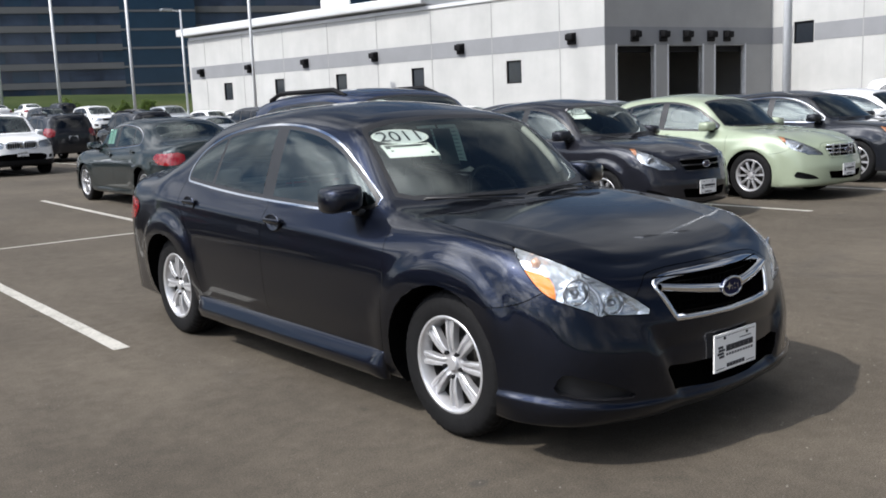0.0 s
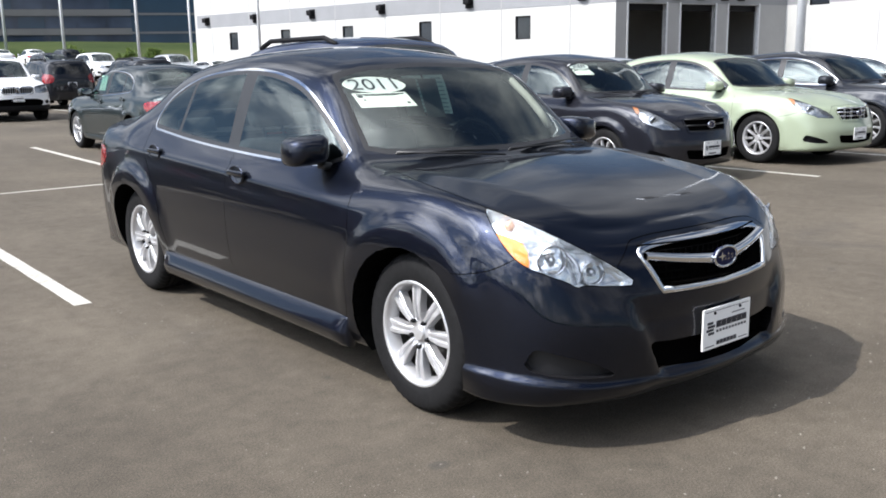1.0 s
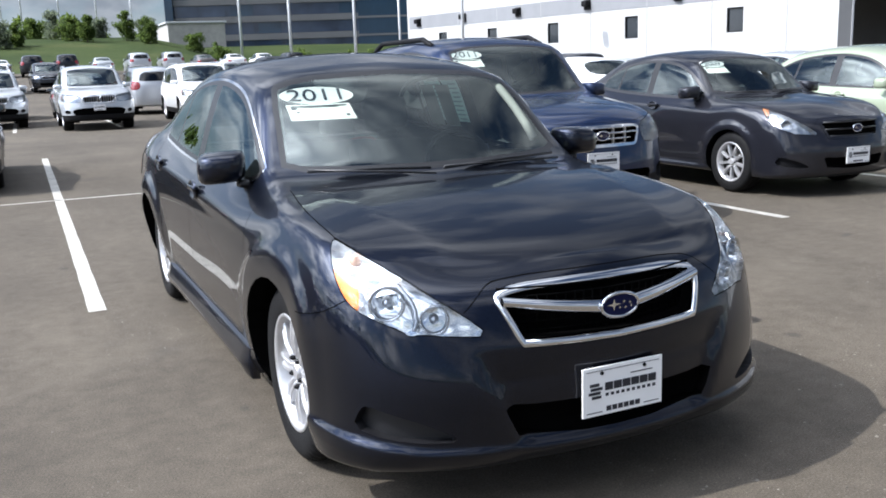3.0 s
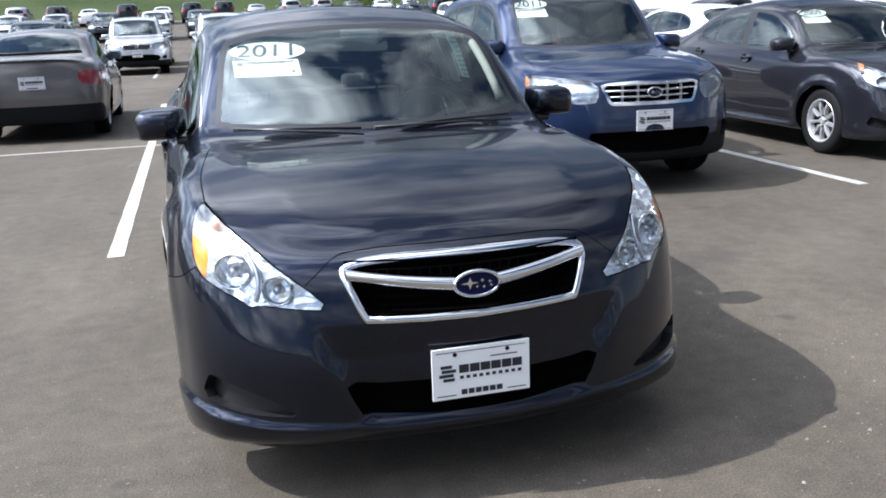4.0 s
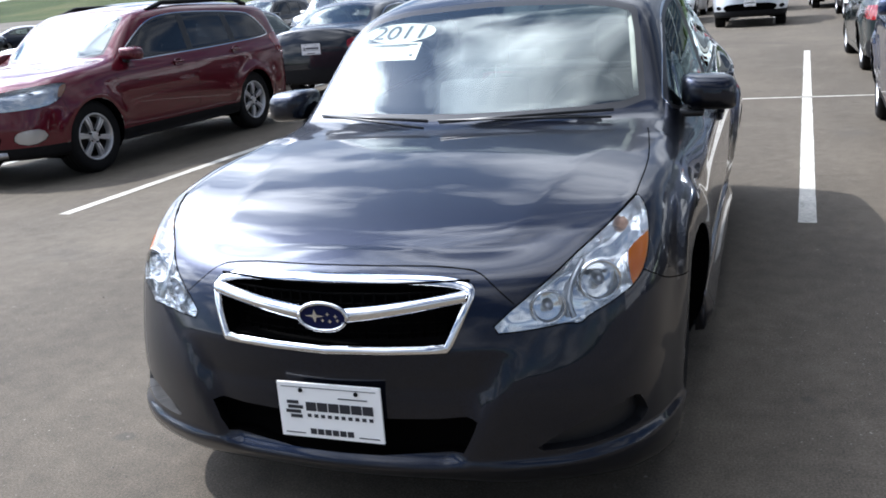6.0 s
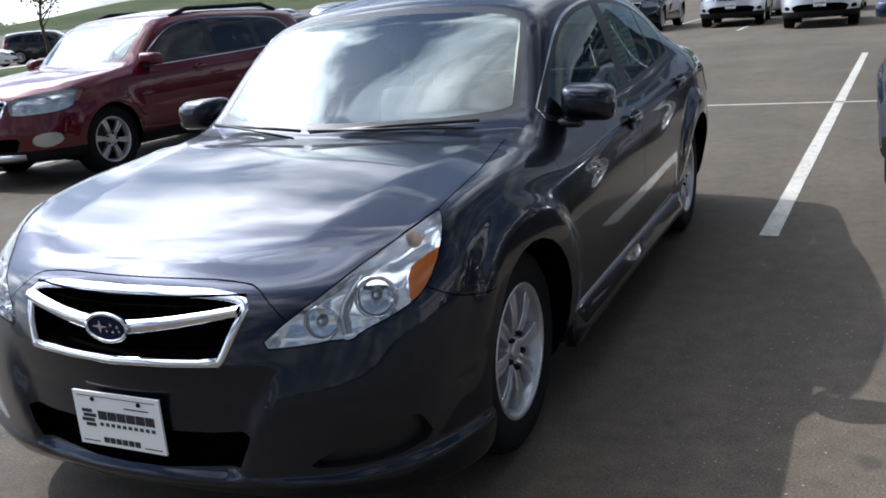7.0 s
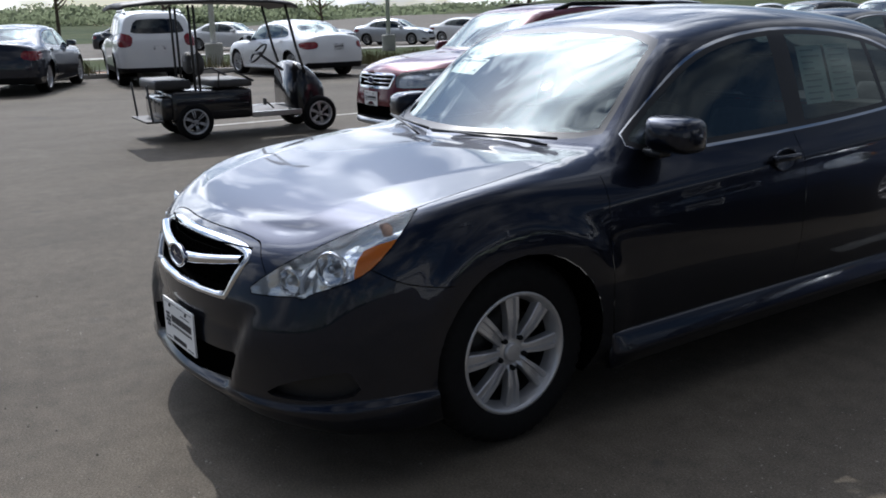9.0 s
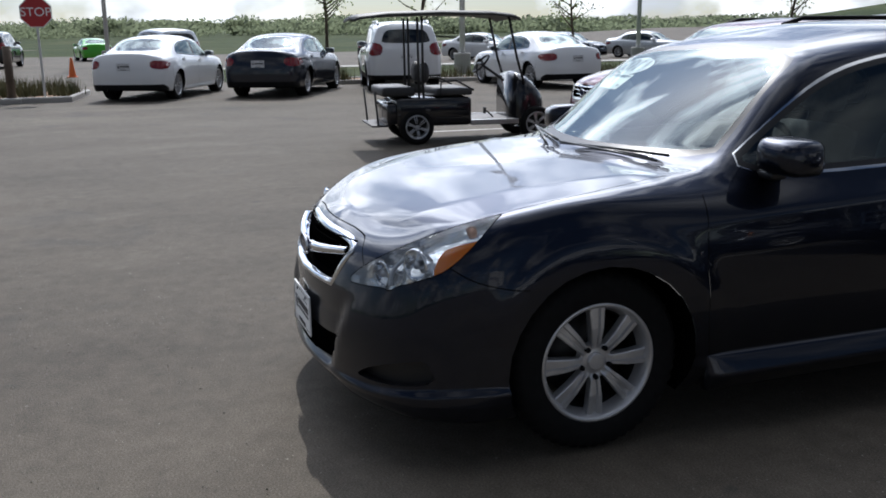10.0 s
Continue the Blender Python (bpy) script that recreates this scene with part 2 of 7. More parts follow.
INK = make_plain("dark_ink", (0.016, 0.018, 0.026), 0.5, vary=0.1)
PAPER = make_plain("sticker_paper", (0.60, 0.70, 0.66), 0.6, vary=0.06, scale=14)
POLE_PAINT = make_plain("pole_paint", (0.66, 0.68, 0.70), 0.45, vary=0.06)
RED_SIGN = make_plain("sign_red", (0.42, 0.025, 0.030), 0.45, vary=0.06)

# ---------------------------------------------------------------- mesh helpers
def mesh_of(name, bm, materials, smooth=True):
    me = bpy.data.meshes.new(name)
    bm.to_mesh(me)
    bm.free()
    for m in materials if isinstance(materials, (list, tuple)) else (materials,):
        me.materials.append(m)
    if smooth:
        me.polygons.foreach_set("use_smooth", [True] * len(me.polygons))
    return me


def part(name, bm, material, parent, label="", smooth=False):
    """One mesh object under a thing or under a part."""
    me = bm if isinstance(bm, bpy.types.Mesh) else mesh_of(name, bm, material, smooth)
    ob = new(name, me)
    ob.parent = parent
    if label:
        tagged(ob, label)
    return ob


def box(bm, lo, hi, bevel=0.0, m=None):
    """An axis-aligned box between two corners, its edges rounded by bevel."""
    lo, hi = Vector(lo), Vector(hi)
    made = bmesh.ops.create_cube(bm, size=1.0, matrix=Matrix.LocRotScale((lo + hi) / 2, None, hi - lo))["verts"]
    if bevel:
        edges = list({e for v in made for e in v.link_edges})
        made = list({v for f in bmesh.ops.bevel(bm, geom=edges, offset=bevel, segments=2, affect="EDGES", profile=0.6)["faces"] for v in f.verts} | {v for v in made if v.is_valid})
    if m is not None:
        bmesh.ops.transform(bm, matrix=m, verts=made)
    return made


def boxed(lo, hi, bevel=0.0, m=None):
    bm = bmesh.new()
    box(bm, lo, hi, bevel, m)
    return bm


def tube(bm, points, radius, sides=8, caps=True):
    """A round bar along a line of points; radius may be a list."""
    pts = [Vector(p) for p in points]
    rad = radius if isinstance(radius, (list, tuple)) else [radius] * len(pts)
    rings = []
    for i, p in enumerate(pts):
        way = (pts[min(i + 1, len(pts) - 1)] - pts[max(i - 1, 0)]).normalized()
        side = way.cross(Vector((0, 0, 1)) if abs(way.z) < 0.9 else Vector((1, 0, 0))).normalized()
        up = side.cross(way)
        rings.append([bm.verts.new(p + rad[i] * (math.cos(a) * side + math.sin(a) * up)) for a in (2 * math.pi * k / sides for k in range(sides))])
    for a, b in zip(rings, rings[1:]):
        for k in range(sides):
            bm.faces.new((a[k], a[(k + 1) % sides], b[(k + 1) % sides], b[k]))
    if caps:
        bm.faces.new(rings[0][::-1]), bm.faces.new(rings[-1])


def lathe(bm, profile, axis_m, sides=32, closed=False):
    """Turn a profile of (radius, along) about the local x axis."""
    rings = [[bm.verts.new(axis_m @ Vector((h, r * math.cos(2 * math.pi * k / sides), r * math.sin(2 * math.pi * k / sides)))) for k in range(sides)] for r, h in profile]
    pairs = list(zip(rings, rings[1:])) + ([(rings[-1], rings[0])] if closed else [])
    for a, b in pairs:
        for k in range(sides):
            bm.faces.new((a[k], a[(k + 1) % sides], b[(k + 1) % sides], b[k]))
    return rings


def plate_bm(outline, depth, m=Matrix.Identity(4)):
    """A flat outline in x, y given a thickness along z."""
    bm = bmesh.new()
    lo = [bm.verts.new(m @ Vector((x, y, 0))) for x, y in outline]
    hi = [bm.verts.new(m @ Vector((x, y, depth))) for x, y in outline]
    bm.faces.new(lo[::-1]), bm.faces.new(hi)
    for k in range(len(lo)):
        j = (k + 1) % len(lo)
        bm.faces.new((lo[k], lo[j], hi[j], hi[k]))
    return bm


def ellipse(rx, ry, n=32):
    return [(rx * math.cos(2 * math.pi * k / n), ry * math.sin(2 * math.pi * k / n)) for k in range(n)]


def text_mesh(body, size, depth=0.002):
    cu = bpy.data.curves.new("writing", "FONT")
    cu.body, cu.size, cu.extrude, cu.align_x, cu.align_y = body, size, depth, "CENTER", "CENTER"
    ob = bpy.data.objects.new("writing", cu)
    scene.collection.objects.link(ob)
    me = bpy.data.meshes.new_from_object(ob.evaluated_get(bpy.context.evaluated_depsgraph_get()))
    bpy.data.objects.remove(ob)
    bpy.data.curves.remove(cu)
    me.materials.clear()
    return me


# ---------------------------------------------------------------- car bodies
def smooth_span(points, n, mirror=(True, True)):
    """Monotone cubic through points (first axis), n samples to a span (one number, or one for each span); at a mirrored end the line crosses x = 0 squarely."""
    p = np.asarray(points, float)
    d = np.diff(p, axis=0)
    s = np.zeros_like(p)
    a, b = d[:-1], d[1:]
    with np.errstate(divide="ignore", invalid="ignore"):
        s[1:-1] = np.where(a * b > 0, 2 * a * b / (a + b), 0)
    s[0], s[-1] = d[0], d[-1]
    for end, on in zip((0, -1), mirror):
        if on:
            s[end][..., 1:] = 0
    out = []
    counts = n if isinstance(n, (list, tuple)) else [n] * len(d)
    for i, m in enumerate(counts):
        for k in range(m):
            t = k / m
            out.append((1 + 2 * t) * (1 - t) ** 2 * p[i] + t * (1 - t) ** 2 * s[i] + t * t * (3 - 2 * t) * p[i + 1] + t * t * (t - 1) * s[i + 1])
    out.append(p[-1])
    return np.array(out)


BASES = {"side": ((0, 1, 0), (0, 0, 1)), "front": ((1, 0, 0), (0, 0, 1)), "top": ((1, 0, 0), (0, 1, 0)),
         "fc": ((math.cos(0.585), math.sin(0.585), 0), (0, 0, 1)), "rc": ((math.cos(0.585), -math.sin(0.585), 0), (0, 0, 1))}


def rounded(pts, times=2, close=True):
    """Corner-cutting of a 3D outline."""
    pts = [Vector(p) for p in pts]
    for _ in range(times):
        out = []
        for k in range(len(pts) if close else len(pts) - 1):
            a, b = pts[k], pts[(k + 1) % len(pts)]
            out += [a * 0.75 + b * 0.25, a * 0.25 + b * 0.75]
        if not close:
            out = [pts[0]] + out + [pts[-1]]
        pts = out
    return pts


def band(line, width):
    """A closed outline round an open line in the side, top or corner view: pairs of 2D points."""
    line = [Vector(p) for p in line]
    left, right = [], []
    for i, p in enumerate(line):
        way = (line[min(i + 1, len(line) - 1)] - line[max(i - 1, 0)]).normalized()
        off = Vector((-way.y, way.x)) * width / 2
        left.append(p + off), right.append(p - off)
    return left + right[::-1]


def offset_poly(poly, dist):
    """Move a closed 2D outline inwards (its turn decides which way that is)."""
    n = len(poly)
    area = sum(poly[k][0] * poly[(k + 1) % n][1] - poly[(k + 1) % n][0] * poly[k][1] for k in range(n))
    sgn = 1 if area > 0 else -1
    out = []
    for k in range(n):
        a, b, c = (Vector(poly[(k + j) % n][:2]) for j in (-1, 0, 1))
        d1, d2 = (b - a), (c - b)
        n1, n2 = (Vector((-d.y, d.x)).normalized() for d in (d1, d2))
        nn = (n1 + n2)
        nn = nn.normalized() / max(0.5, math.sqrt(max(0.25, (1 + n1.dot(n2)) / 2))) if nn.length > 1e-6 else n1
        out.append(b + nn * dist * sgn)
    return out


def inside(poly, a, b):
    hit = False
    for k in range(len(poly)):
        (x0, y0), (x1, y1) = poly[k][:2], poly[k - 1][:2]
        if (y0 > b) != (y1 > b) and a < (x1 - x0) * (b - y0) / (y1 - y0) + x0:
            hit = not hit
    return hit


def cut(bm, tags, view, poly, tag, where, only=None):
    """Cut the outline into the shell along the view and tag the faces within it. where(centre): the faces concerned."""
    e1, e2 = (Vector(v) for v in BASES[view])
    d = e1.cross(e2)
    span = [f(p[k] for p in poly) for k in (0, 1) for f in (min, max)]

    def spread(f):
        us, vs = [v.co.dot(e1) for v in f.verts], [v.co.dot(e2) for v in f.verts]
        return min(us), max(us), min(vs), max(vs)
    near = {}
    for f in bm.faces:
        c = f.verts[0].co
        p, q = c.dot(e1), c.dot(e2)
        if span[0] - 0.35 < p < span[1] + 0.35 and span[2] - 0.35 < q < span[3] + 0.35 and where(f.calc_center_median()):
            near[f] = spread(f)
    for k in range(len(poly)):
        a, b = Vector(poly[k - 1][:2]), Vector(poly[k][:2])
        if (b - a).length < 1e-6:
            continue
        lo = (min(a.x, b.x) - 0.002, min(a.y, b.y) - 0.002)
        hi = (max(a.x, b.x) + 0.002, max(a.y, b.y) + 0.002)
        pick = [f for f, (u0, u1, v0, v1) in near.items() if u1 >= lo[0] and u0 <= hi[0] and v1 >= lo[1] and v0 <= hi[1]]
        if pick:
            geom = dict.fromkeys(pick)
            for f in pick:
                geom.update(dict.fromkeys(f.edges)), geom.update(dict.fromkeys(f.verts))
                del near[f]
            no = ((b - a).x * e1 + (b - a).y * e2).cross(d)
            made = bmesh.ops.bisect_plane(bm, geom=list(geom), dist=1e-5, plane_co=a.x * e1 + a.y * e2, plane_no=no)["geom"]
            for f in made:
                if isinstance(f, bmesh.types.BMFace) and where(f.calc_center_median()):
                    near[f] = spread(f)
    for f in near:
        c = f.calc_center_median()
        if (only is None or f[tags] in only) and inside(poly, c.dot(e1), c.dot(e2)):
            f[tags] = tag


# a four-door sedan: rings from the underside to the middle of the top, columns from the nose round the side to the tail
SEDAN = [
    [(0, -1.90, .19), (0, -2.16, .185), (0, -2.245, .235), (0, -2.262, .42), (0, -2.228, .565), (0, -2.15, .725), (0, -2.05, .782), (0, -1.88, .838), (0, -1.70, .878), (0, -1.55, .900)],
    [(.36, -1.86, .19), (.37, -2.13, .185), (.375, -2.205, .235), (.38, -2.215, .42), (.385, -2.175, .57), (.372, -2.11, .715), (.36, -1.98, .775), (.30, -1.84, .833), (.18, -1.68, .878), (0, -1.50, .905)],
    [(.60, -1.74, .19), (.72, -1.97, .185), (.75, -2.015, .235), (.75, -2.01, .42), (.742, -1.99, .575), (.718, -1.975, .69), (.62, -1.885, .805), (.49, -1.75, .858), (.26, -1.59, .893), (0, -1.42, .914)],
    [(.60, -1.66, .19), (.81, -1.76, .185), (.828, -1.78, .235), (.826, -1.77, .42), (.827, -1.755, .575), (.812, -1.735, .72), (.750, -1.67, .852), (.585, -1.60, .886), (.31, -1.48, .910), (0, -1.33, .922)],
    [(.60, -1.375, .20), (.82, -1.375, .19), (.838, -1.375, .28), (.845, -1.375, .50), (.850, -1.375, .65), (.838, -1.375, .785), (.780, -1.36, .888), (.615, -1.33, .918), (.32, -1.27, .932), (0, -1.20, .938)],
    [(.60, -.95, .20), (.80, -.95, .19), (.838, -.95, .27), (.870, -.95, .48), (.872, -.95, .66), (.850, -.94, .80), (.775, -.92, .900), (.675, -.93, .950), (.38, -1.06, .956), (0, -1.11, .953)],
    [(.60, -.42, .20), (.80, -.42, .19), (.835, -.42, .27), (.865, -.42, .48), (.870, -.42, .66), (.852, -.42, .81), (.785, -.42, .930), (.600, -.40, 1.318), (.36, -.335, 1.380), (0, -.305, 1.398)],
    [(.60, .25, .20), (.80, .25, .19), (.835, .25, .27), (.870, .25, .48), (.875, .25, .66), (.860, .25, .825), (.795, .25, .955), (.612, .25, 1.388), (.37, .25, 1.446), (0, .25, 1.466)],
    [(.60, 1.0, .20), (.80, 1.0, .19), (.835, 1.0, .27), (.875, 1.0, .48), (.885, 1.0, .66), (.870, 1.0, .85), (.785, 1.0, 1.000), (.600, .98, 1.330), (.36, 1.0, 1.398), (0, 1.02, 1.420)],
    [(.60, 1.45, .20), (.82, 1.45, .19), (.845, 1.45, .28), (.890, 1.45, .50), (.898, 1.45, .67), (.880, 1.45, .87), (.790, 1.45, 1.010), (.640, 1.47, 1.140), (.40, 1.56, 1.165), (0, 1.60, 1.175)],
    [(.60, 1.80, .22), (.80, 1.80, .21), (.835, 1.80, .28), (.868, 1.80, .50), (.875, 1.80, .67), (.855, 1.80, .87), (.765, 1.80, .995), (.640, 1.83, 1.045), (.36, 1.87, 1.068), (0, 1.89, 1.072)],
    [(.58, 2.05, .23), (.79, 2.08, .22), (.825, 2.08, .28), (.845, 2.08, .50), (.850, 2.08, .67), (.825, 2.10, .86), (.735, 2.10, .980), (.59, 2.10, 1.030), (.31, 2.06, 1.062), (0, 2.03, 1.070)],
    [(.50, 2.18, .24), (.66, 2.29, .23), (.70, 2.32, .28), (.725, 2.33, .50), (.72, 2.32, .67), (.690, 2.29, .86), (.62, 2.25, .985), (.49, 2.22, 1.038), (.27, 2.15, 1.066), (0, 2.10, 1.074)],
    [(.30, 2.22, .25), (.36, 2.38, .24), (.37, 2.40, .28), (.37, 2.41, .50), (.37, 2.40, .67), (.36, 2.36, .86), (.34, 2.30, .995), (.28, 2.27, 1.046), (.17, 2.20, 1.070), (0, 2.15, 1.077)],
    [(0, 2.22, .25), (0, 2.395, .24), (0, 2.42, .28), (0, 2.43, .50), (0, 2.42, .67), (0, 2.38, .86), (0, 2.32, 1.000), (0, 2.29, 1.050), (0, 2.22, 1.072), (0, 2.18, 1.08)],
]
# outlines on the sedan: (x, y, z) places, of which each view uses two
SEDAN_CUTS = {
    "glass": [(.7, -.90, .925), (.7, -.10, .945), (.7, .60, .975), (.7, 1.10, 1.015), (.7, 1.195, 1.025), (.7, 1.185, 1.12), (.7, 1.08, 1.215), (.7, .78, 1.313), (.7, .25, 1.354), (.7, -.10, 1.332), (.7, -.38, 1.262), (.7, -.62, 1.125)],
    "pillar": [(.7, .10, .93), (.7, .215, .93), (.7, .205, 1.40), (.7, .09, 1.40)],
    "divider": [(.7, .83, .93), (.7, .865, .93), (.7, .80, 1.40), (.7, .765, 1.40)],
    "windshield": [(-.5, -1.1, .972), (.36, -1.0, .975), (.650, -.9, .985), (.634, -.8, 1.05), (.583, -.4, 1.295), (.535, -.38, 1.335), (.31, -.33, 1.368), (-.5, -.3, 1.380)],
    "backlight": [(-.5, 1.1, 1.388), (.30, 1.1, 1.372), (.50, 1.0, 1.325), (.56, 1.2, 1.22), (.57, 1.5, 1.135), (.40, 1.7, 1.108), (-.5, 1.8, 1.110)],
    "headlight": [(.419, -2.165, .598), (.489, -2.11, .665), (.580, -1.99, .742), (.662, -1.85, .808), (.728, -1.725, .852), (.751, -1.735, .848), (.776, -1.82, .775), (.779, -1.90, .712), (.764, -1.955, .678), (.713, -2.02, .648), (.667, -2.07, .626), (.641, -2.082, .606), (.616, -2.09, .614), (.529, -2.12, .604)],
    "amber": [(.782, -1.80, .785), (.835, -1.78, .76), (.835, -1.90, .69), (.784, -1.97, .655), (.751, -1.965, .672), (.729, -1.92, .745), (.743, -1.87, .765)],
    "small_amber": [(.70, -1.76, .850), (.78, -1.74, .850), (.80, -1.80, .790), (.755, -1.83, .775), (.725, -1.80, .800)],
    "grille": [(-.5, -2.2, .742), (.20, -2.2, .737), (.346, -2.1, .726), (.384, -2.1, .700), (.363, -2.1, .645), (.328, -2.2, .560), (.31, -2.2, .552), (-.5, -2.2, .543)],
    "intake": [(-.5, -2.2, .374), (.25, -2.2, .376), (.392, -2.2, .388), (.372, -2.2, .335), (.338, -2.2, .272), (-.5, -2.2, .264)],
    "fog": [(.52, -2.16, .291), (.56, -2.14, .322), (.62, -2.10, .352), (.70, -2.05, .378), (.752, -2.00, .396), (.770, -1.985, .386), (.786, -1.955, .322), (.71, -2.05, .297), (.61, -2.11, .288)],
    "taillight": [(.56, 2.3, .90), (.80, 2.12, .885), (.87, 1.92, .875), (.88, 1.86, .80), (.86, 2.0, .72), (.74, 2.25, .70), (.56, 2.35, .74)],
}
SEDAN_LINES = {
    "side": [[(-.985, .88), (-1.0, .72), (-.99, .45), (-.96, .30)], [(-.96, .30), (.0, .29), (.92, .30)], [(.115, .95), (.13, .70), (.12, .45), (.10, .30)],
             [(1.22, 1.03), (1.20, .92), (1.08, .78), (.98, .62), (.94, .42), (.92, .30)], [(-1.90, .70), (-1.83, .655), (-1.73, .63), (-1.66, .625)], [(1.78, .73), (1.77, .60), (1.74, .50)]],
    "top": [[(.665, -.97), (.70, -1.20), (.728, -1.45), (.722, -1.72)], [(-.5, 1.86), (.50, 1.84), (.62, 1.92), (.63, 2.12), (.60, 2.25)]],
    "front": [[(.475, .664), (.43, .700), (.385, .733), (.34, .742), (.20, .752), (-.5, .756)]],
}
# a tall wagon: the same rings and columns
WAGON = [
    [(0, -1.95, .24), (0, -2.18, .25), (0, -2.26, .30), (0, -2.275, .50), (0, -2.25, .68), (0, -2.20, .86), (0, -2.11, .94), (0, -1.92, .99), (0, -1.72, 1.02), (0, -1.55, 1.04)],
    [(.36, -1.90, .24), (.37, -2.15, .25), (.375, -2.22, .30), (.38, -2.235, .50), (.385, -2.21, .68), (.372, -2.16, .85), (.36, -2.05, .93), (.30, -1.88, .985), (.18, -1.70, 1.02), (0, -1.50, 1.045)],
    [(.58, -1.75, .24), (.70, -1.96, .25), (.73, -2.01, .30), (.735, -2.02, .50), (.725, -2.00, .68), (.690, -1.99, .82), (.61, -1.91, .925), (.49, -1.78, .985), (.26, -1.60, 1.025), (0, -1.42, 1.05)],
    [(.60, -1.68, .24), (.80, -1.76, .25), (.83, -1.78, .30), (.85, -1.77, .50), (.855, -1.76, .68), (.835, -1.74, .82), (.755, -1.70, .950), (.60, -1.62, 1.005), (.31, -1.49, 1.035), (0, -1.33, 1.06)],
    [(.60, -1.31, .26), (.82, -1.31, .25), (.85, -1.31, .32), (.885, -1.31, .56), (.890, -1.31, .74), (.870, -1.31, .88), (.79, -1.31, 1.000), (.64, -1.29, 1.040), (.33, -1.23, 1.062), (0, -1.16, 1.07)],
    [(.60, -.90, .26), (.80, -.90, .25), (.84, -.90, .32), (.865, -.90, .54), (.870, -.90, .76), (.858, -.90, .91), (.800, -.89, 1.020), (.69, -.90, 1.080), (.39, -1.02, 1.090), (0, -1.06, 1.09)],
    [(.60, -.30, .26), (.80, -.30, .25), (.84, -.30, .32), (.865, -.30, .54), (.872, -.30, .76), (.862, -.30, .92), (.810, -.30, 1.040), (.645, -.30, 1.530), (.38, -.24, 1.595), (0, -.21, 1.61)],
    [(.60, .40, .26), (.80, .40, .25), (.84, .40, .32), (.868, .40, .54), (.876, .40, .76), (.868, .40, .93), (.818, .40, 1.055), (.665, .40, 1.590), (.39, .40, 1.648), (0, .40, 1.665)],
    [(.60, 1.05, .26), (.80, 1.05, .25), (.84, 1.05, .32), (.872, 1.05, .54), (.880, 1.05, .76), (.872, 1.05, .94), (.815, 1.05, 1.075), (.660, 1.05, 1.575), (.39, 1.05, 1.636), (0, 1.05, 1.655)],
    [(.60, 1.31, .26), (.82, 1.31, .25), (.85, 1.31, .32), (.885, 1.31, .56), (.890, 1.31, .76), (.875, 1.31, .95), (.812, 1.31, 1.085), (.655, 1.40, 1.560), (.38, 1.40, 1.622), (0, 1.40, 1.64)],
    [(.60, 1.65, .28), (.80, 1.65, .27), (.84, 1.65, .33), (.868, 1.65, .56), (.872, 1.65, .76), (.858, 1.65, .95), (.800, 1.65, 1.090), (.640, 1.75, 1.525), (.37, 1.78, 1.592), (0, 1.78, 1.61)],
    [(.58, 1.92, .30), (.78, 1.94, .29), (.82, 1.95, .34), (.835, 1.95, .56), (.84, 1.95, .76), (.825, 1.96, .96), (.775, 1.96, 1.095), (.615, 1.95, 1.490), (.36, 1.98, 1.565), (0, 1.98, 1.585)],
    [(.50, 2.05, .31), (.65, 2.13, .30), (.69, 2.15, .34), (.71, 2.16, .56), (.705, 2.16, .76), (.69, 2.15, .96), (.65, 2.12, 1.10), (.52, 2.01, 1.470), (.33, 1.99, 1.545), (0, 2.0, 1.57)],
    [(.30, 2.10, .32), (.35, 2.22, .31), (.36, 2.24, .35), (.37, 2.25, .56), (.37, 2.25, .76), (.36, 2.24, .96), (.34, 2.20, 1.10), (.28, 2.06, 1.475), (.18, 2.02, 1.54), (0, 2.01, 1.562)],
    [(0, 2.10, .32), (0, 2.24, .31), (0, 2.26, .35), (0, 2.27, .56), (0, 2.27, .76), (0, 2.26, .96), (0, 2.22, 1.10), (0, 2.08, 1.478), (0, 2.03, 1.54), (0, 2.02, 1.56)],
]
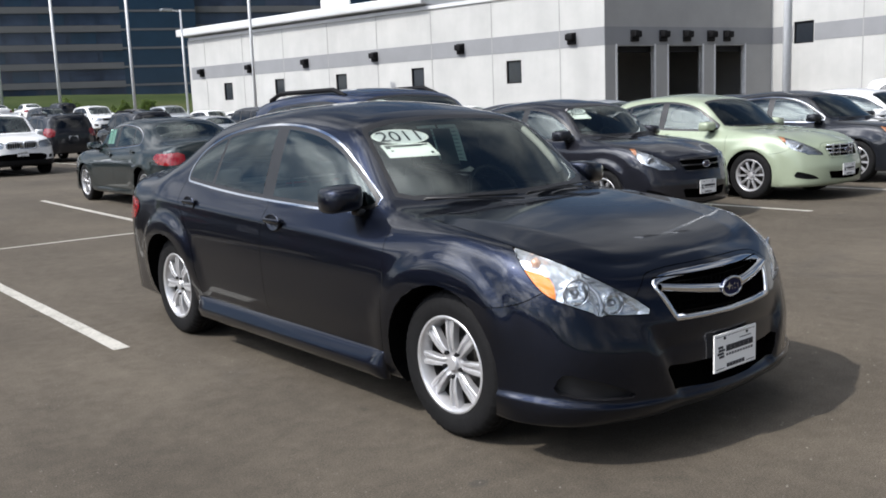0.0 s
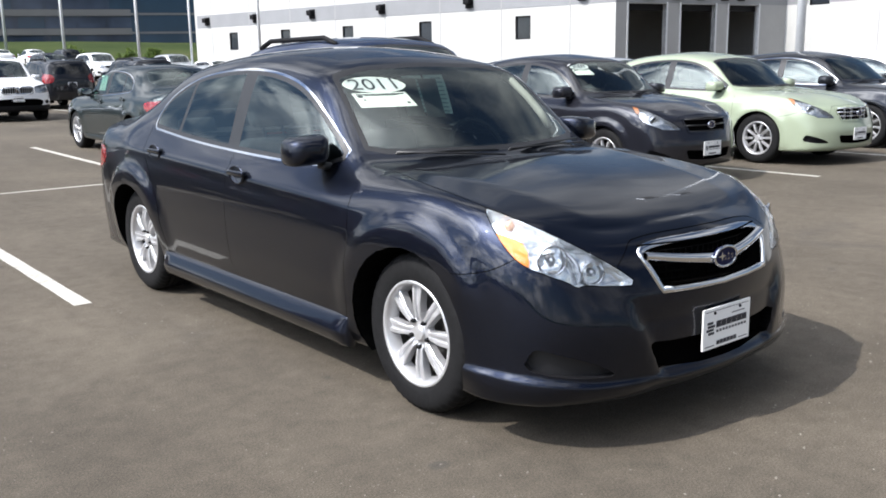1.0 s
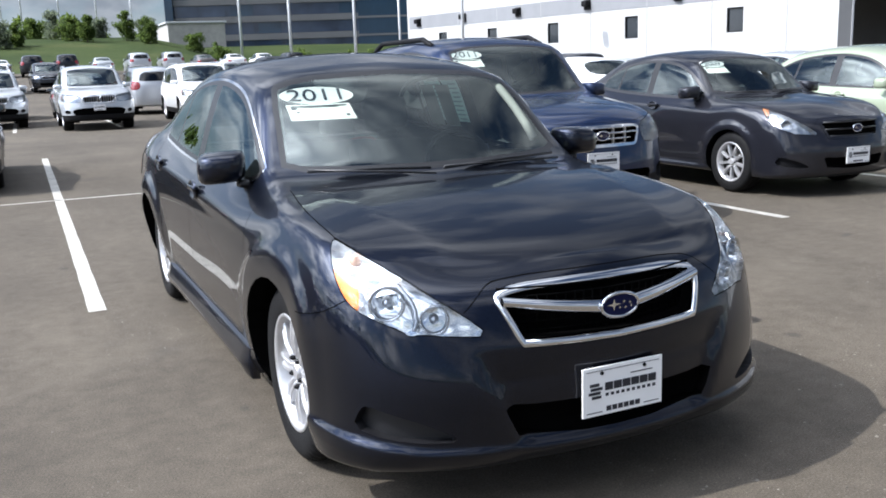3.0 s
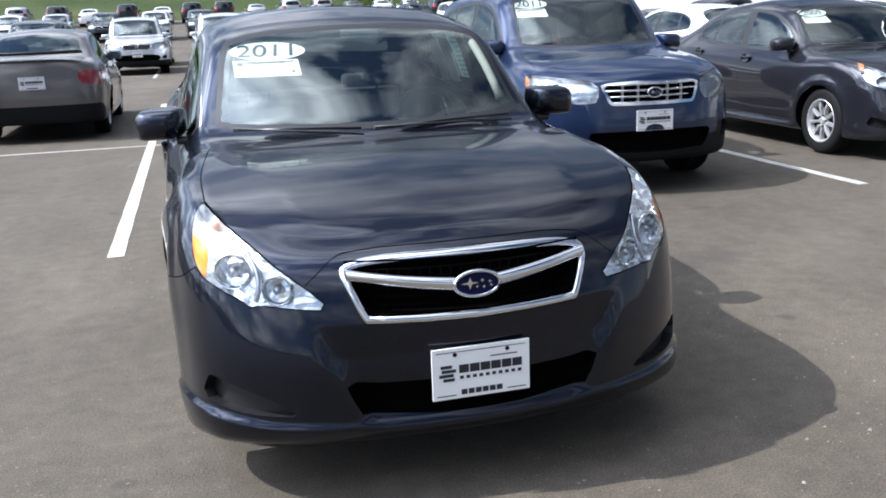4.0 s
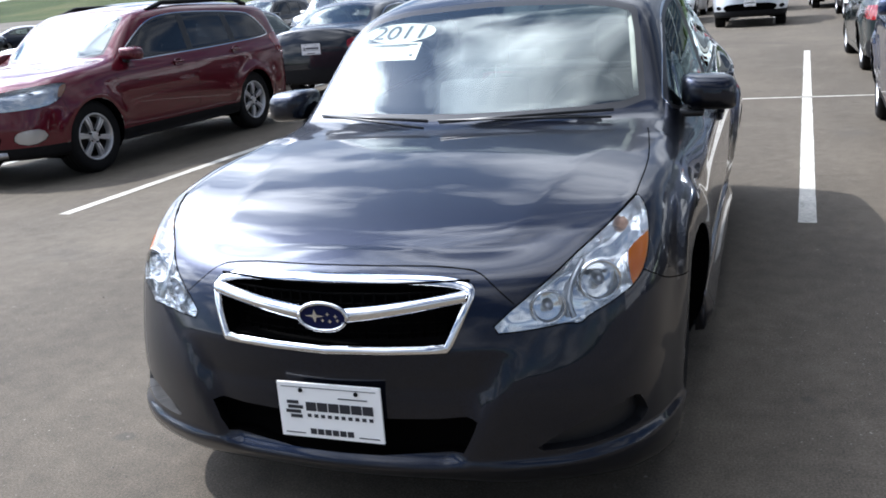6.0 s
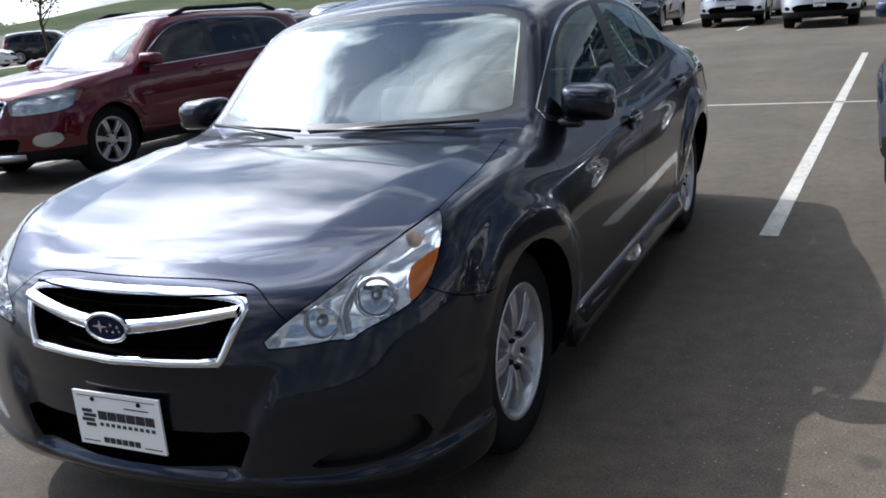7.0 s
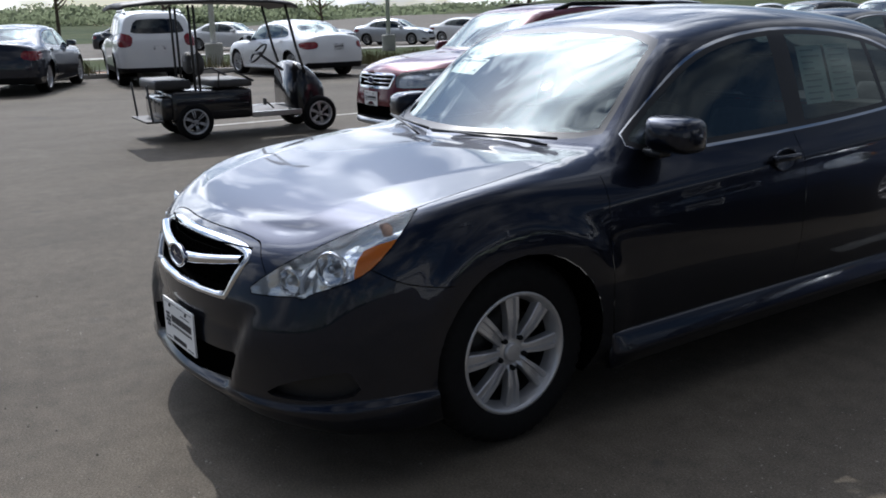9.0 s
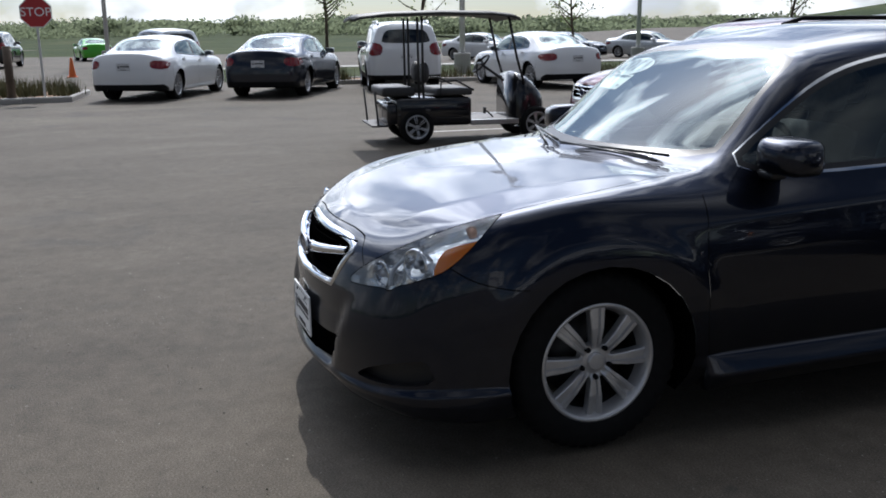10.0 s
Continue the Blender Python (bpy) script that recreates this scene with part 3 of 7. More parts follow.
WAGON_CUTS = {
    "glass": [(.7, -.82, 1.035), (.7, -.10, 1.055), (.7, .80, 1.080), (.7, 1.78, 1.130), (.7, 1.80, 1.19), (.7, 1.62, 1.40), (.7, 1.42, 1.475), (.7, .40, 1.525), (.7, -.05, 1.500), (.7, -.30, 1.420), (.7, -.55, 1.25)],
    "pillar": [(.7, .22, 1.02), (.7, .32, 1.02), (.7, .31, 1.56), (.7, .21, 1.56)],
    "divider": [(.7, 1.02, 1.02), (.7, 1.13, 1.02), (.7, 1.05, 1.56), (.7, .95, 1.56)],
    "windshield": [(-.5, -1.1, 1.098), (.36, -1.0, 1.100), (.64, -.9, 1.110), (.62, -.8, 1.18), (.585, -.3, 1.490), (.54, -.3, 1.525), (.30, -.3, 1.565), (-.5, -.2, 1.580)],
    "backlight": [(-.5, 2.1, 1.46), (.30, 2.1, 1.452), (.47, 2.0, 1.42), (.56, 2.1, 1.22), (.56, 2.1, 1.15), (.30, 2.1, 1.13), (-.5, 2.1, 1.128)],
    "headlight": [(.425, -2.18, .725), (.425, -2.17, .862), (.60, -2.0, .895), (.74, -1.80, .914), (.815, -1.60, .922), (.845, -1.61, .88), (.850, -1.72, .775), (.80, -1.86, .725), (.64, -2.05, .712), (.50, -2.15, .708)],
    "small_amber": [(.825, -1.66, .915), (.875, -1.57, .885), (.875, -1.70, .80), (.835, -1.75, .79)],
    "grille": [(-.5, -2.2, .868), (.30, -2.2, .865), (.400, -2.1, .850), (.400, -2.1, .82), (.375, -2.1, .76), (.350, -2.2, .70), (.30, -2.2, .69), (-.5, -2.2, .688)],
    "intake": [(-.5, -2.2, .50), (.40, -2.2, .50), (.52, -2.2, .49), (.48, -2.2, .39), (.42, -2.2, .335), (-.5, -2.2, .33)],
    "fog": [(.58, -2.1, .42), (.60, -2.1, .50), (.66, -2.0, .53), (.77, -1.9, .53), (.79, -1.85, .44), (.70, -2.0, .38)],
    "taillight": [(.55, 2.2, 1.10), (.76, 2.0, 1.16), (.83, 1.86, 1.14), (.84, 1.84, .96), (.82, 1.95, .86), (.72, 2.15, .84), (.55, 2.2, .88)],
}
WAGON_LINES = {
    "side": [[(-.93, 1.0), (-.94, .80), (-.92, .40)], [(-.92, .40), (.0, .39), (.90, .40)], [(.27, 1.03), (.27, .75), (.25, .40)], [(1.07, 1.06), (1.06, .90), (.98, .72), (.92, .52), (.90, .40)],
             [(-1.70, .78), (-1.68, .70), (-1.63, .60)], [(1.72, .92), (1.71, .72), (1.66, .60)]],
    "top": [[(.68, -.92), (.72, -1.20), (.745, -1.50), (.76, -1.66)]],
    "front": [[(.60, .905), (.50, .90), (.40, .885), (-.5, .888)]],
}
TAGS = ["body", "window", "chrome_trim", "frame_trim", "windshield", "windshield_border", "rear_window", "headlight", "amber", "grille", "grille_surround", "intake", "fog_recess", "tail_light", "shut_line", "cladding", "underbody", "gone"]
TAG = {n: i for i, n in enumerate(TAGS)}


def warper(ys, zs, xs=1.0):
    """Maps places of a base car to another car: pairs (from, to) along y and z, and a scale across."""
    fy, ty, fz, tz = *zip(*ys), *zip(*zs)

    def warp(p):
        y = ty[0] + (p[1] - fy[0]) if p[1] < fy[0] else ty[-1] + (p[1] - fy[-1]) if p[1] > fy[-1] else float(np.interp(p[1], fy, ty))
        z = tz[-1] + (p[2] - fz[-1]) if p[2] > fz[-1] else float(np.interp(p[2], fz, tz))
        return (p[0] * xs, y, z)
    return warp


def hood_share(x, y, z):
    """How far a place belongs to the hood, 0 to 1."""
    lead = -2.055 + 0.43 * x ** 2
    share = np.clip((y - lead) / 0.05, 0, 1) * np.clip((-1.07 - y) / 0.08, 0, 1) * np.clip((0.765 - 0.10 * (-1.2 - y) - np.abs(x)) / 0.06, 0, 1) * (z > 0.74)
    return share * share * (3 - 2 * share)


def hood_terms(x, y):
    v, roll = y + 1.5, np.exp(-np.clip(y + 2.055 - 0.43 * x ** 2, -0.02, 3) / 0.06)
    return np.stack([v * 0 + 1, v, v ** 2, v ** 3, x ** 2, x ** 2 * v, x ** 4, roll], -1)


def hood_crease(x, y):
    """The hood falls away in a facet outside a line from the grille's corner to the windshield's."""
    off = (np.abs(x) - 0.405 - 0.215 * (y + 2.08)) / 0.010
    return -0.105 * 0.010 * np.logaddexp(0, off) * np.clip((-1.06 - y) / 0.12, 0, 1)


def even_out(grid, su, sv, weight):
    """Soften the lower body between its rings; it is mirrored at the nose, the tail and the middle of the top."""
    flip = np.array([-1.0, 1.0, 1.0])
    for axis, sigma in ((0, su), (1, sv)):
        g = np.moveaxis(grid, axis, 0)
        k = int(3 * sigma)
        head = g[k:0:-1] * flip if axis == 0 else 2 * g[:1] - g[k:0:-1]
        ext = np.concatenate([head, g, g[-2:-k - 2:-1] * flip])
        w = np.exp(-0.5 * (np.arange(-k, k + 1) / sigma) ** 2)
        w /= w.sum()
        soft = sum(w[j] * ext[j:j + len(g)] for j in range(2 * k + 1))
        grid = grid + weight[None, :, None] * (np.moveaxis(soft, 0, axis) - grid)
    return grid


def fair(grid):
    """Even out the hood and the windshield with low polynomials; gives back the hood's height as a function."""
    x, y, z = grid[..., 0], grid[..., 1], grid[..., 2]
    share = hood_share(x, y, z)
    on = share > 0.02
    k = np.linalg.lstsq(hood_terms(x[on], y[on]), z[on] - hood_crease(x[on], y[on]), rcond=None)[0]
    height = lambda u, v: hood_terms(u, v) @ k + hood_crease(u, v)
    z[on] += share[on] * (height(x[on], y[on]) - z[on])
    terms = lambda u, v, n, m: np.stack([u ** (2 * i) * v ** j for i in range(n) for j in range(m)], -1)
    pane = np.clip((z - 0.985) / 0.05, 0, 1) * np.clip((1.35 - z) / 0.05, 0, 1) * (y < -0.25) * (y > -1.2) * np.clip((0.66 - 0.3 * (z - 0.98) - np.abs(x)) / 0.08, 0, 1)
    on = pane > 0.02
    a = terms(x[on], z[on] - 1.15, 3, 3)
    k2 = np.linalg.lstsq(a, y[on], rcond=None)[0]
    y[on] += pane[on] * (a @ k2 - y[on])
    return height


def body_shell(net, cuts, lines, warp, yf, yr, arch, nu, nv, chrome, cladding, nose_chrome, hub_z, flare=0.030, front_clad=0, rear_clad=0):
    """Half of the body (x > 0) as tagged faces, with the smooth surface's normals kept."""
    belt_z = warp(cuts["glass"][0])[2]
    grid = np.array([[warp(p) for p in col] for col in net])
    fine = isinstance(nu, list)
    grid = smooth_span(grid, nu)
    grid = np.swapaxes(smooth_span(np.swapaxes(grid, 0, 1), nv, (False, True)), 0, 1)
    if fine:
        ring = np.interp(np.arange(grid.shape[1]), np.cumsum([0] + nv), range(len(nv) + 1))
        grid = even_out(grid, 4.0, 3.0, np.clip((6.0 - ring) / 1.2, 0, 1) * np.clip((ring - 1.2) / 1.2, 0, 1))
        grid[..., 0] *= 1 + 0.02 * np.clip((-1.55 - grid[..., 1]) / 0.2, 0, 1)
    x, y, z = grid[..., 0], grid[..., 1], grid[..., 2]
    for ya in (yf, yr):
        r = np.hypot(y - ya, z - hub_z)
        low = np.clip((x - 0.62) / 0.16, 0, 1) * np.clip((z - 0.2) / 0.08, 0, 1) * np.clip((belt_z - z) / 0.12, 0, 1)
        if fine:
            # a broad flare that ends in a soft crease round the opening
            edge = 0.468 if ya == yf else 0.462
            swell = low / (1 + np.exp((r - edge) / 0.0115)) * (0.62 + 0.38 * np.clip((z - 0.30) / 0.25, 0, 1))
            swell *= np.clip((y - yf + 0.46) / 0.14, 0, 1) if ya == yf else np.clip((yr + 0.46 - y) / 0.16, 0, 1)
            grid[..., 0] = x + (0.019 if ya == yf else 0.024) * swell
        else:
            grid[..., 0] = x + flare * np.exp(-((r - arch - 0.02) / 0.055) ** 2) * low
        x = grid[..., 0]
    between = (x > 0.7) * np.clip((y - yf - arch) / 0.1, 0, 1) * np.clip((yr - arch - y) / 0.1, 0, 1)
    sill = np.clip((0.312 - z) / 0.05, 0, 1) * np.clip((z - 0.19) / 0.02, 0, 1) if fine else 1.35 * np.exp(-((z - 0.222) / 0.030) ** 2)
    grid[..., 0] = x + flare * sill * between
    if fine:
        x = grid[..., 0]
        # shoulder along the doors
        grid[..., 0] = x + 0.007 * np.exp(-((z - 0.838 - 0.045 * y) / 0.030) ** 2) * (x > 0.7) * np.clip((y + 1.15) / 0.35, 0, 1) * np.clip((1.75 - y) / 0.4, 0, 1)
        x = grid[..., 0]
        # a ledge under the fog lamp pockets and a fin at each side of the intake
        ahead = np.clip((-1.58 - y) / 0.22, 0, 1)
        ledge = 0.262 + 0.030 * np.clip((np.abs(x) - 0.60) / 0.22, 0, 1)
        lip = np.clip((ledge + 0.008 - z) / 0.016, 0, 1)
        lip = lip * lip * (3 - 2 * lip) * ahead * (0.35 + 0.65 * np.clip((np.abs(x) - 0.30) / 0.16, 0, 1))
        out = np.stack([x * 0.9, y + 1.45], -1)
        out /= np.maximum(np.linalg.norm(out, axis=-1, keepdims=True), 1e-6)
        grid[..., :2] += (0.014 * lip)[..., None] * out
        fin = 1 / (1 + np.exp((np.abs(x) - 0.335 - (z - 0.27) * 0.45) / 0.008))
        grid[..., 1] += 0.030 * fin * np.clip((0.56 - z) / 0.10, 0, 1) * np.clip((z - 0.24) / 0.04, 0, 1) * (y < -1.9)
        height = fair(grid)
    first = grid[:, :1].copy()
    first[:, :, 0] = 0
    grid = np.concatenate([first, grid], 1)
    bm = bmesh.new()
    tags = bm.faces.layers.int.new("tag")
    keep = bm.verts.layers.float_vector.new("keep")
    vs = [[bm.verts.new(p) for p in col] for col in grid]
    for i in range(len(vs) - 1):
        for j in range(len(vs[0]) - 1):
            q = list(dict.fromkeys((vs[i][j], vs[i][j + 1], vs[i + 1][j + 1], vs[i + 1][j])))
            f = bm.faces.new(q)
            f[tags] = TAG["underbody"] if j == 0 else TAG["body"]
    bmesh.ops.remove_doubles(bm, verts=bm.verts, dist=1e-4)
    bmesh.ops.recalc_face_normals(bm, faces=bm.faces)
    roof = max(bm.faces, key=lambda f: f.calc_center_median().z)
    if roof.normal.z < 0:
        bmesh.ops.reverse_faces(bm, faces=bm.faces)
    bm.normal_update()
    for v in bm.verts:
        no = v.normal.copy()
        if abs(v.co.x) < 1e-4 and v.co.z > 0.3:
            no.x = 0
        if fine:
            share = float(hood_share(v.co.x, v.co.y, v.co.z))
            if share > 0.02:
                p, q, d = v.co.x, v.co.y, 0.004
                flat_no = Vector((float(height(p - d, q) - height(p + d, q)), float(height(p, q - d) - height(p, q + d)), 2 * d)).normalized()
                no = no.lerp(flat_no, share)
        v[keep] = no.normalized()
    if fine:
        bmesh.ops.triangulate(bm, faces=bm.faces)
    e = {k: [warp(p) for p in pts] for k, pts in cuts.items()}

    def flat(view, pts):
        e1, e2 = (Vector(v) for v in BASES[view])
        return [Vector((Vector(p).dot(e1), Vector(p).dot(e2))) for p in pts]
    belt = min(p[2] for p in e["glass"]) - 0.03
    wy = [p[1] for p in e["windshield"]]
    front_y = warp((0, -1.5, 1))[1]
    # windows of the doors
    side = lambda c: c.x > 0.45 and c.z > belt - 0.02
    outer = flat("side", rounded(e["glass"], 2))
    trim = [q.lerp(p, 0.62 * min(1, max(0, (-0.42 - p.x) / 0.25))) if fine else q for p, q in zip(outer, offset_poly(outer, -0.011))]
    cut(bm, tags, "side", trim, TAG["chrome_trim"] if chrome else TAG["frame_trim"], side)
    cut(bm, tags, "side", outer, TAG["frame_trim"], side)
    inner = offset_poly(outer, 0.02)
    cut(bm, tags, "side", inner, TAG["window"], side)
    for bar in ("pillar", "divider"):
        p2 = flat("side", e[bar])
        e1, e2 = (Vector(v) for v in BASES["side"])
        cut(bm, tags, "side", p2, -1, side)
        for f in bm.faces:
            if f[tags] == -1:
                c = f.calc_center_median()
                f[tags] = TAG["frame_trim"] if inside(outer, c.dot(e1), c.dot(e2)) else (TAG["chrome_trim"] if chrome else TAG["frame_trim"]) if inside(trim, c.dot(e1), c.dot(e2)) else TAG["body"]
    # windshield and rear window
    cow = warp((0, -1.16, 0.95))[1]
    hed = warp((0, 0.0, 1.4))[1]
    ws = flat("front", rounded(e["windshield"], 1))
    cut(bm, tags, "front", ws, TAG["windshield_border"], lambda c: cow - 0.02 < c.y < hed)
    cut(bm, tags, "front", offset_poly(ws, 0.022), TAG["windshield"], lambda c: cow - 0.02 < c.y < hed)
    mid = warp((0, 0.8, 1.4))[1]
    cut(bm, tags, "front", flat("front", rounded(e["backlight"], 1)), TAG["rear_window"], lambda c: c.y > mid)
    # lamps, grille, intakes
    nose = lambda c: c.y < front_y + 0.15 and c.z < belt + 0.06
    head = flat("fc", rounded(e["headlight"], 1))
    cut(bm, tags, "fc", offset_poly(head, -0.0035), TAG["shut_line"], nose)
    cut(bm, tags, "fc", head, TAG["headlight"], nose)
    am = flat("fc", rounded(e["amber" if fine else "small_amber"], 1))
    cut(bm, tags, "fc", am, -2, lambda c: nose(c) and c.x > 0.5)
    e1, e2 = (Vector(v) for v in BASES["fc"])
    out8 = offset_poly(head, -0.0035)
    for f in bm.faces:
        if f[tags] == -2:
            c = f.calc_center_median()
            f[tags] = TAG["amber"] if inside(head, c.dot(e1), c.dot(e2)) else TAG["shut_line"] if inside(out8, c.dot(e1), c.dot(e2)) else TAG["body"]
    gr = flat("front", rounded(e["grille"], 1))
    noz = lambda c: c.y < warp((0, -1.95, 0.6))[1]
    cut(bm, tags, "front", gr, TAG["grille_surround"], noz)
    cut(bm, tags, "front", offset_poly(gr, nose_chrome), TAG["grille"], noz)
    cut(bm, tags, "front", flat("front", rounded(e["intake"], 1)), TAG["intake"], noz)
    cut(bm, tags, "fc", flat("fc", rounded(e["fog"], 1)), TAG["fog_recess"], lambda c: c.x > .4 and c.y < warp((0, -1.6, .6))[1])
    cut(bm, tags, "rc", flat("rc", rounded(e["taillight"], 1)), TAG["tail_light"], lambda c: c.y > warp((0, 1.7, 0.8))[1])
    # joints between the panels
    paint_only = {TAG["body"]}
    for line in lines["side"]:
        pts = rounded([warp((0.8, y, z)) for y, z in line], 2, False)
        cut(bm, tags, "side", band([(p.y, p.z) for p in pts], 0.0035), TAG["shut_line"], lambda c: c.x > 0.6 and c.z < belt + 0.16, paint_only)
    for line in lines["top"]:
        pts = rounded([warp((x, y, 0.9)) for x, y in line], 2, False)
        cut(bm, tags, "top", band([(p.x, p.y) for p in pts], 0.004), TAG["shut_line"], lambda c: c.z > warp((0, 0, 0.70))[2] and (c.y < cow + 0.1 or c.y > mid), paint_only)
    for line in lines["front"]:
        pts = rounded([warp((x, -2.0, z)) for x, z in line], 2, False)
        cut(bm, tags, "front", band([(p.x, p.z) for p in pts], 0.0026), TAG["shut_line"], lambda c: c.y < warp((0, -1.8, .6))[1], paint_only)
    if front_clad:
        cut(bm, tags, "side", [(-9, 0), (warp((0, -1.75, 0))[1], 0), (warp((0, -1.75, 0))[1], front_clad - .05), (warp((0, -1.95, 0))[1], front_clad), (-9, front_clad)], TAG["cladding"], nose, paint_only)
    if rear_clad:
        cut(bm, tags, "side", [(9, 0), (warp((0, 1.95, 0))[1], 0), (warp((0, 1.95, 0))[1], rear_clad - .10), (warp((0, 2.2, 0))[1], rear_clad), (9, rear_clad)], TAG["cladding"], lambda c: c.y > 1, paint_only)
    if cladding:
        cut(bm, tags, "side", [(-9, -1), (9, -1), (9, cladding), (-9, cladding)], TAG["cladding"], lambda c: True)
        for f in bm.faces:
            if f[tags] == TAG["cladding"] and f.calc_center_median().x < 0.02 and f.normal.z < -0.8:
                f[tags] = TAG["underbody"]
    # wheel openings
    for y in (yf, yr):
        ring = [(y + arch * math.cos(a), hub_z + arch * math.sin(a)) for a in (2 * math.pi * k / 28 for k in range(28))]
        cut(bm, tags, "side", ring, TAG["gone"], lambda c: c.x > 0.5 and c.z < belt)
    bmesh.ops.delete(bm, geom=[f for f in bm.faces if f[tags] == TAG["gone"]], context="FACES")
    return bm, tags, keep


def split_shell(bm, tags, keep):
    """The tagged faces as plain arrays: tag -> (verts, normals, faces)."""
    out = {}
    bm.verts.index_update()
    for f in bm.faces:
        vs, ns, fs, index = out.setdefault(TAGS[f[tags]], ([], [], [], {}))
        face = []
        for v in f.verts:
            if v.index not in index:
                index[v.index] = len(vs)
                vs.append(v.co.copy()), ns.append(v[keep].copy())
            face.append(index[v.index])
        fs.append(face)
    return {k: v[:3] for k, v in out.items()}


def shell_mesh(name, pieces, material, sides=(1, -1), sink=0.0, thick=0.0):
    """A mesh of tagged faces on one or both sides of the car, sunk along the normal or given a rim of thickness."""
    vs, ns, fs = [], [], []
    for v, n, f in pieces:
        for s in sides:
            base = len(vs)
            vs += [Vector((p.x * s, p.y, p.z)) - sink * Vector((q.x * s, q.y, q.z)) for p, q in zip(v, n)]
            ns += [Vector((q.x * s, q.y, q.z)) for q in n]
            fs += [[base + k for k in (face if s > 0 else face[::-1])] for face in f]
            if sink > .012:
                seen = {}
                for face in f:
                    for a, b in zip(face, face[1:] + face[:1]):
                        seen[(min(a, b), max(a, b))] = seen.get((min(a, b), max(a, b)), 0) + 1
                for (a, b), count in seen.items():
                    if count == 1 and not (abs(v[a].x) < 1e-3 and abs(v[b].x) < 1e-3):
                        k = len(vs)
                        quad = [vs[base + a].copy(), vs[base + b].copy()] + [Vector((v[q].x * s, v[q].y, v[q].z)) for q in (b, a)]
                        no = (quad[1] - quad[0]).cross(quad[3] - quad[0])
                        mid = sum(v, Vector()) / len(v)
                        if no.dot(Vector((mid.x * s, mid.y, mid.z)) - quad[0]) < 0:
                            no, quad = -no, quad[::-1]
                        vs += quad
                        ns += [no.normalized() if no.length > 0 else Vector((0, 0, 1))] * 4
                        fs.append([k, k + 1, k + 2, k + 3])
    me = bpy.data.meshes.new(name)
    me.from_pydata(vs, [], fs)
    me.materials.append(material)
    me.polygons.foreach_set("use_smooth", [True] * len(me.polygons))
    me.update()
    if len(ns) == len(me.vertices):
        me.normals_split_custom_set_from_vertices(ns)
    return me


WHEELS = {}


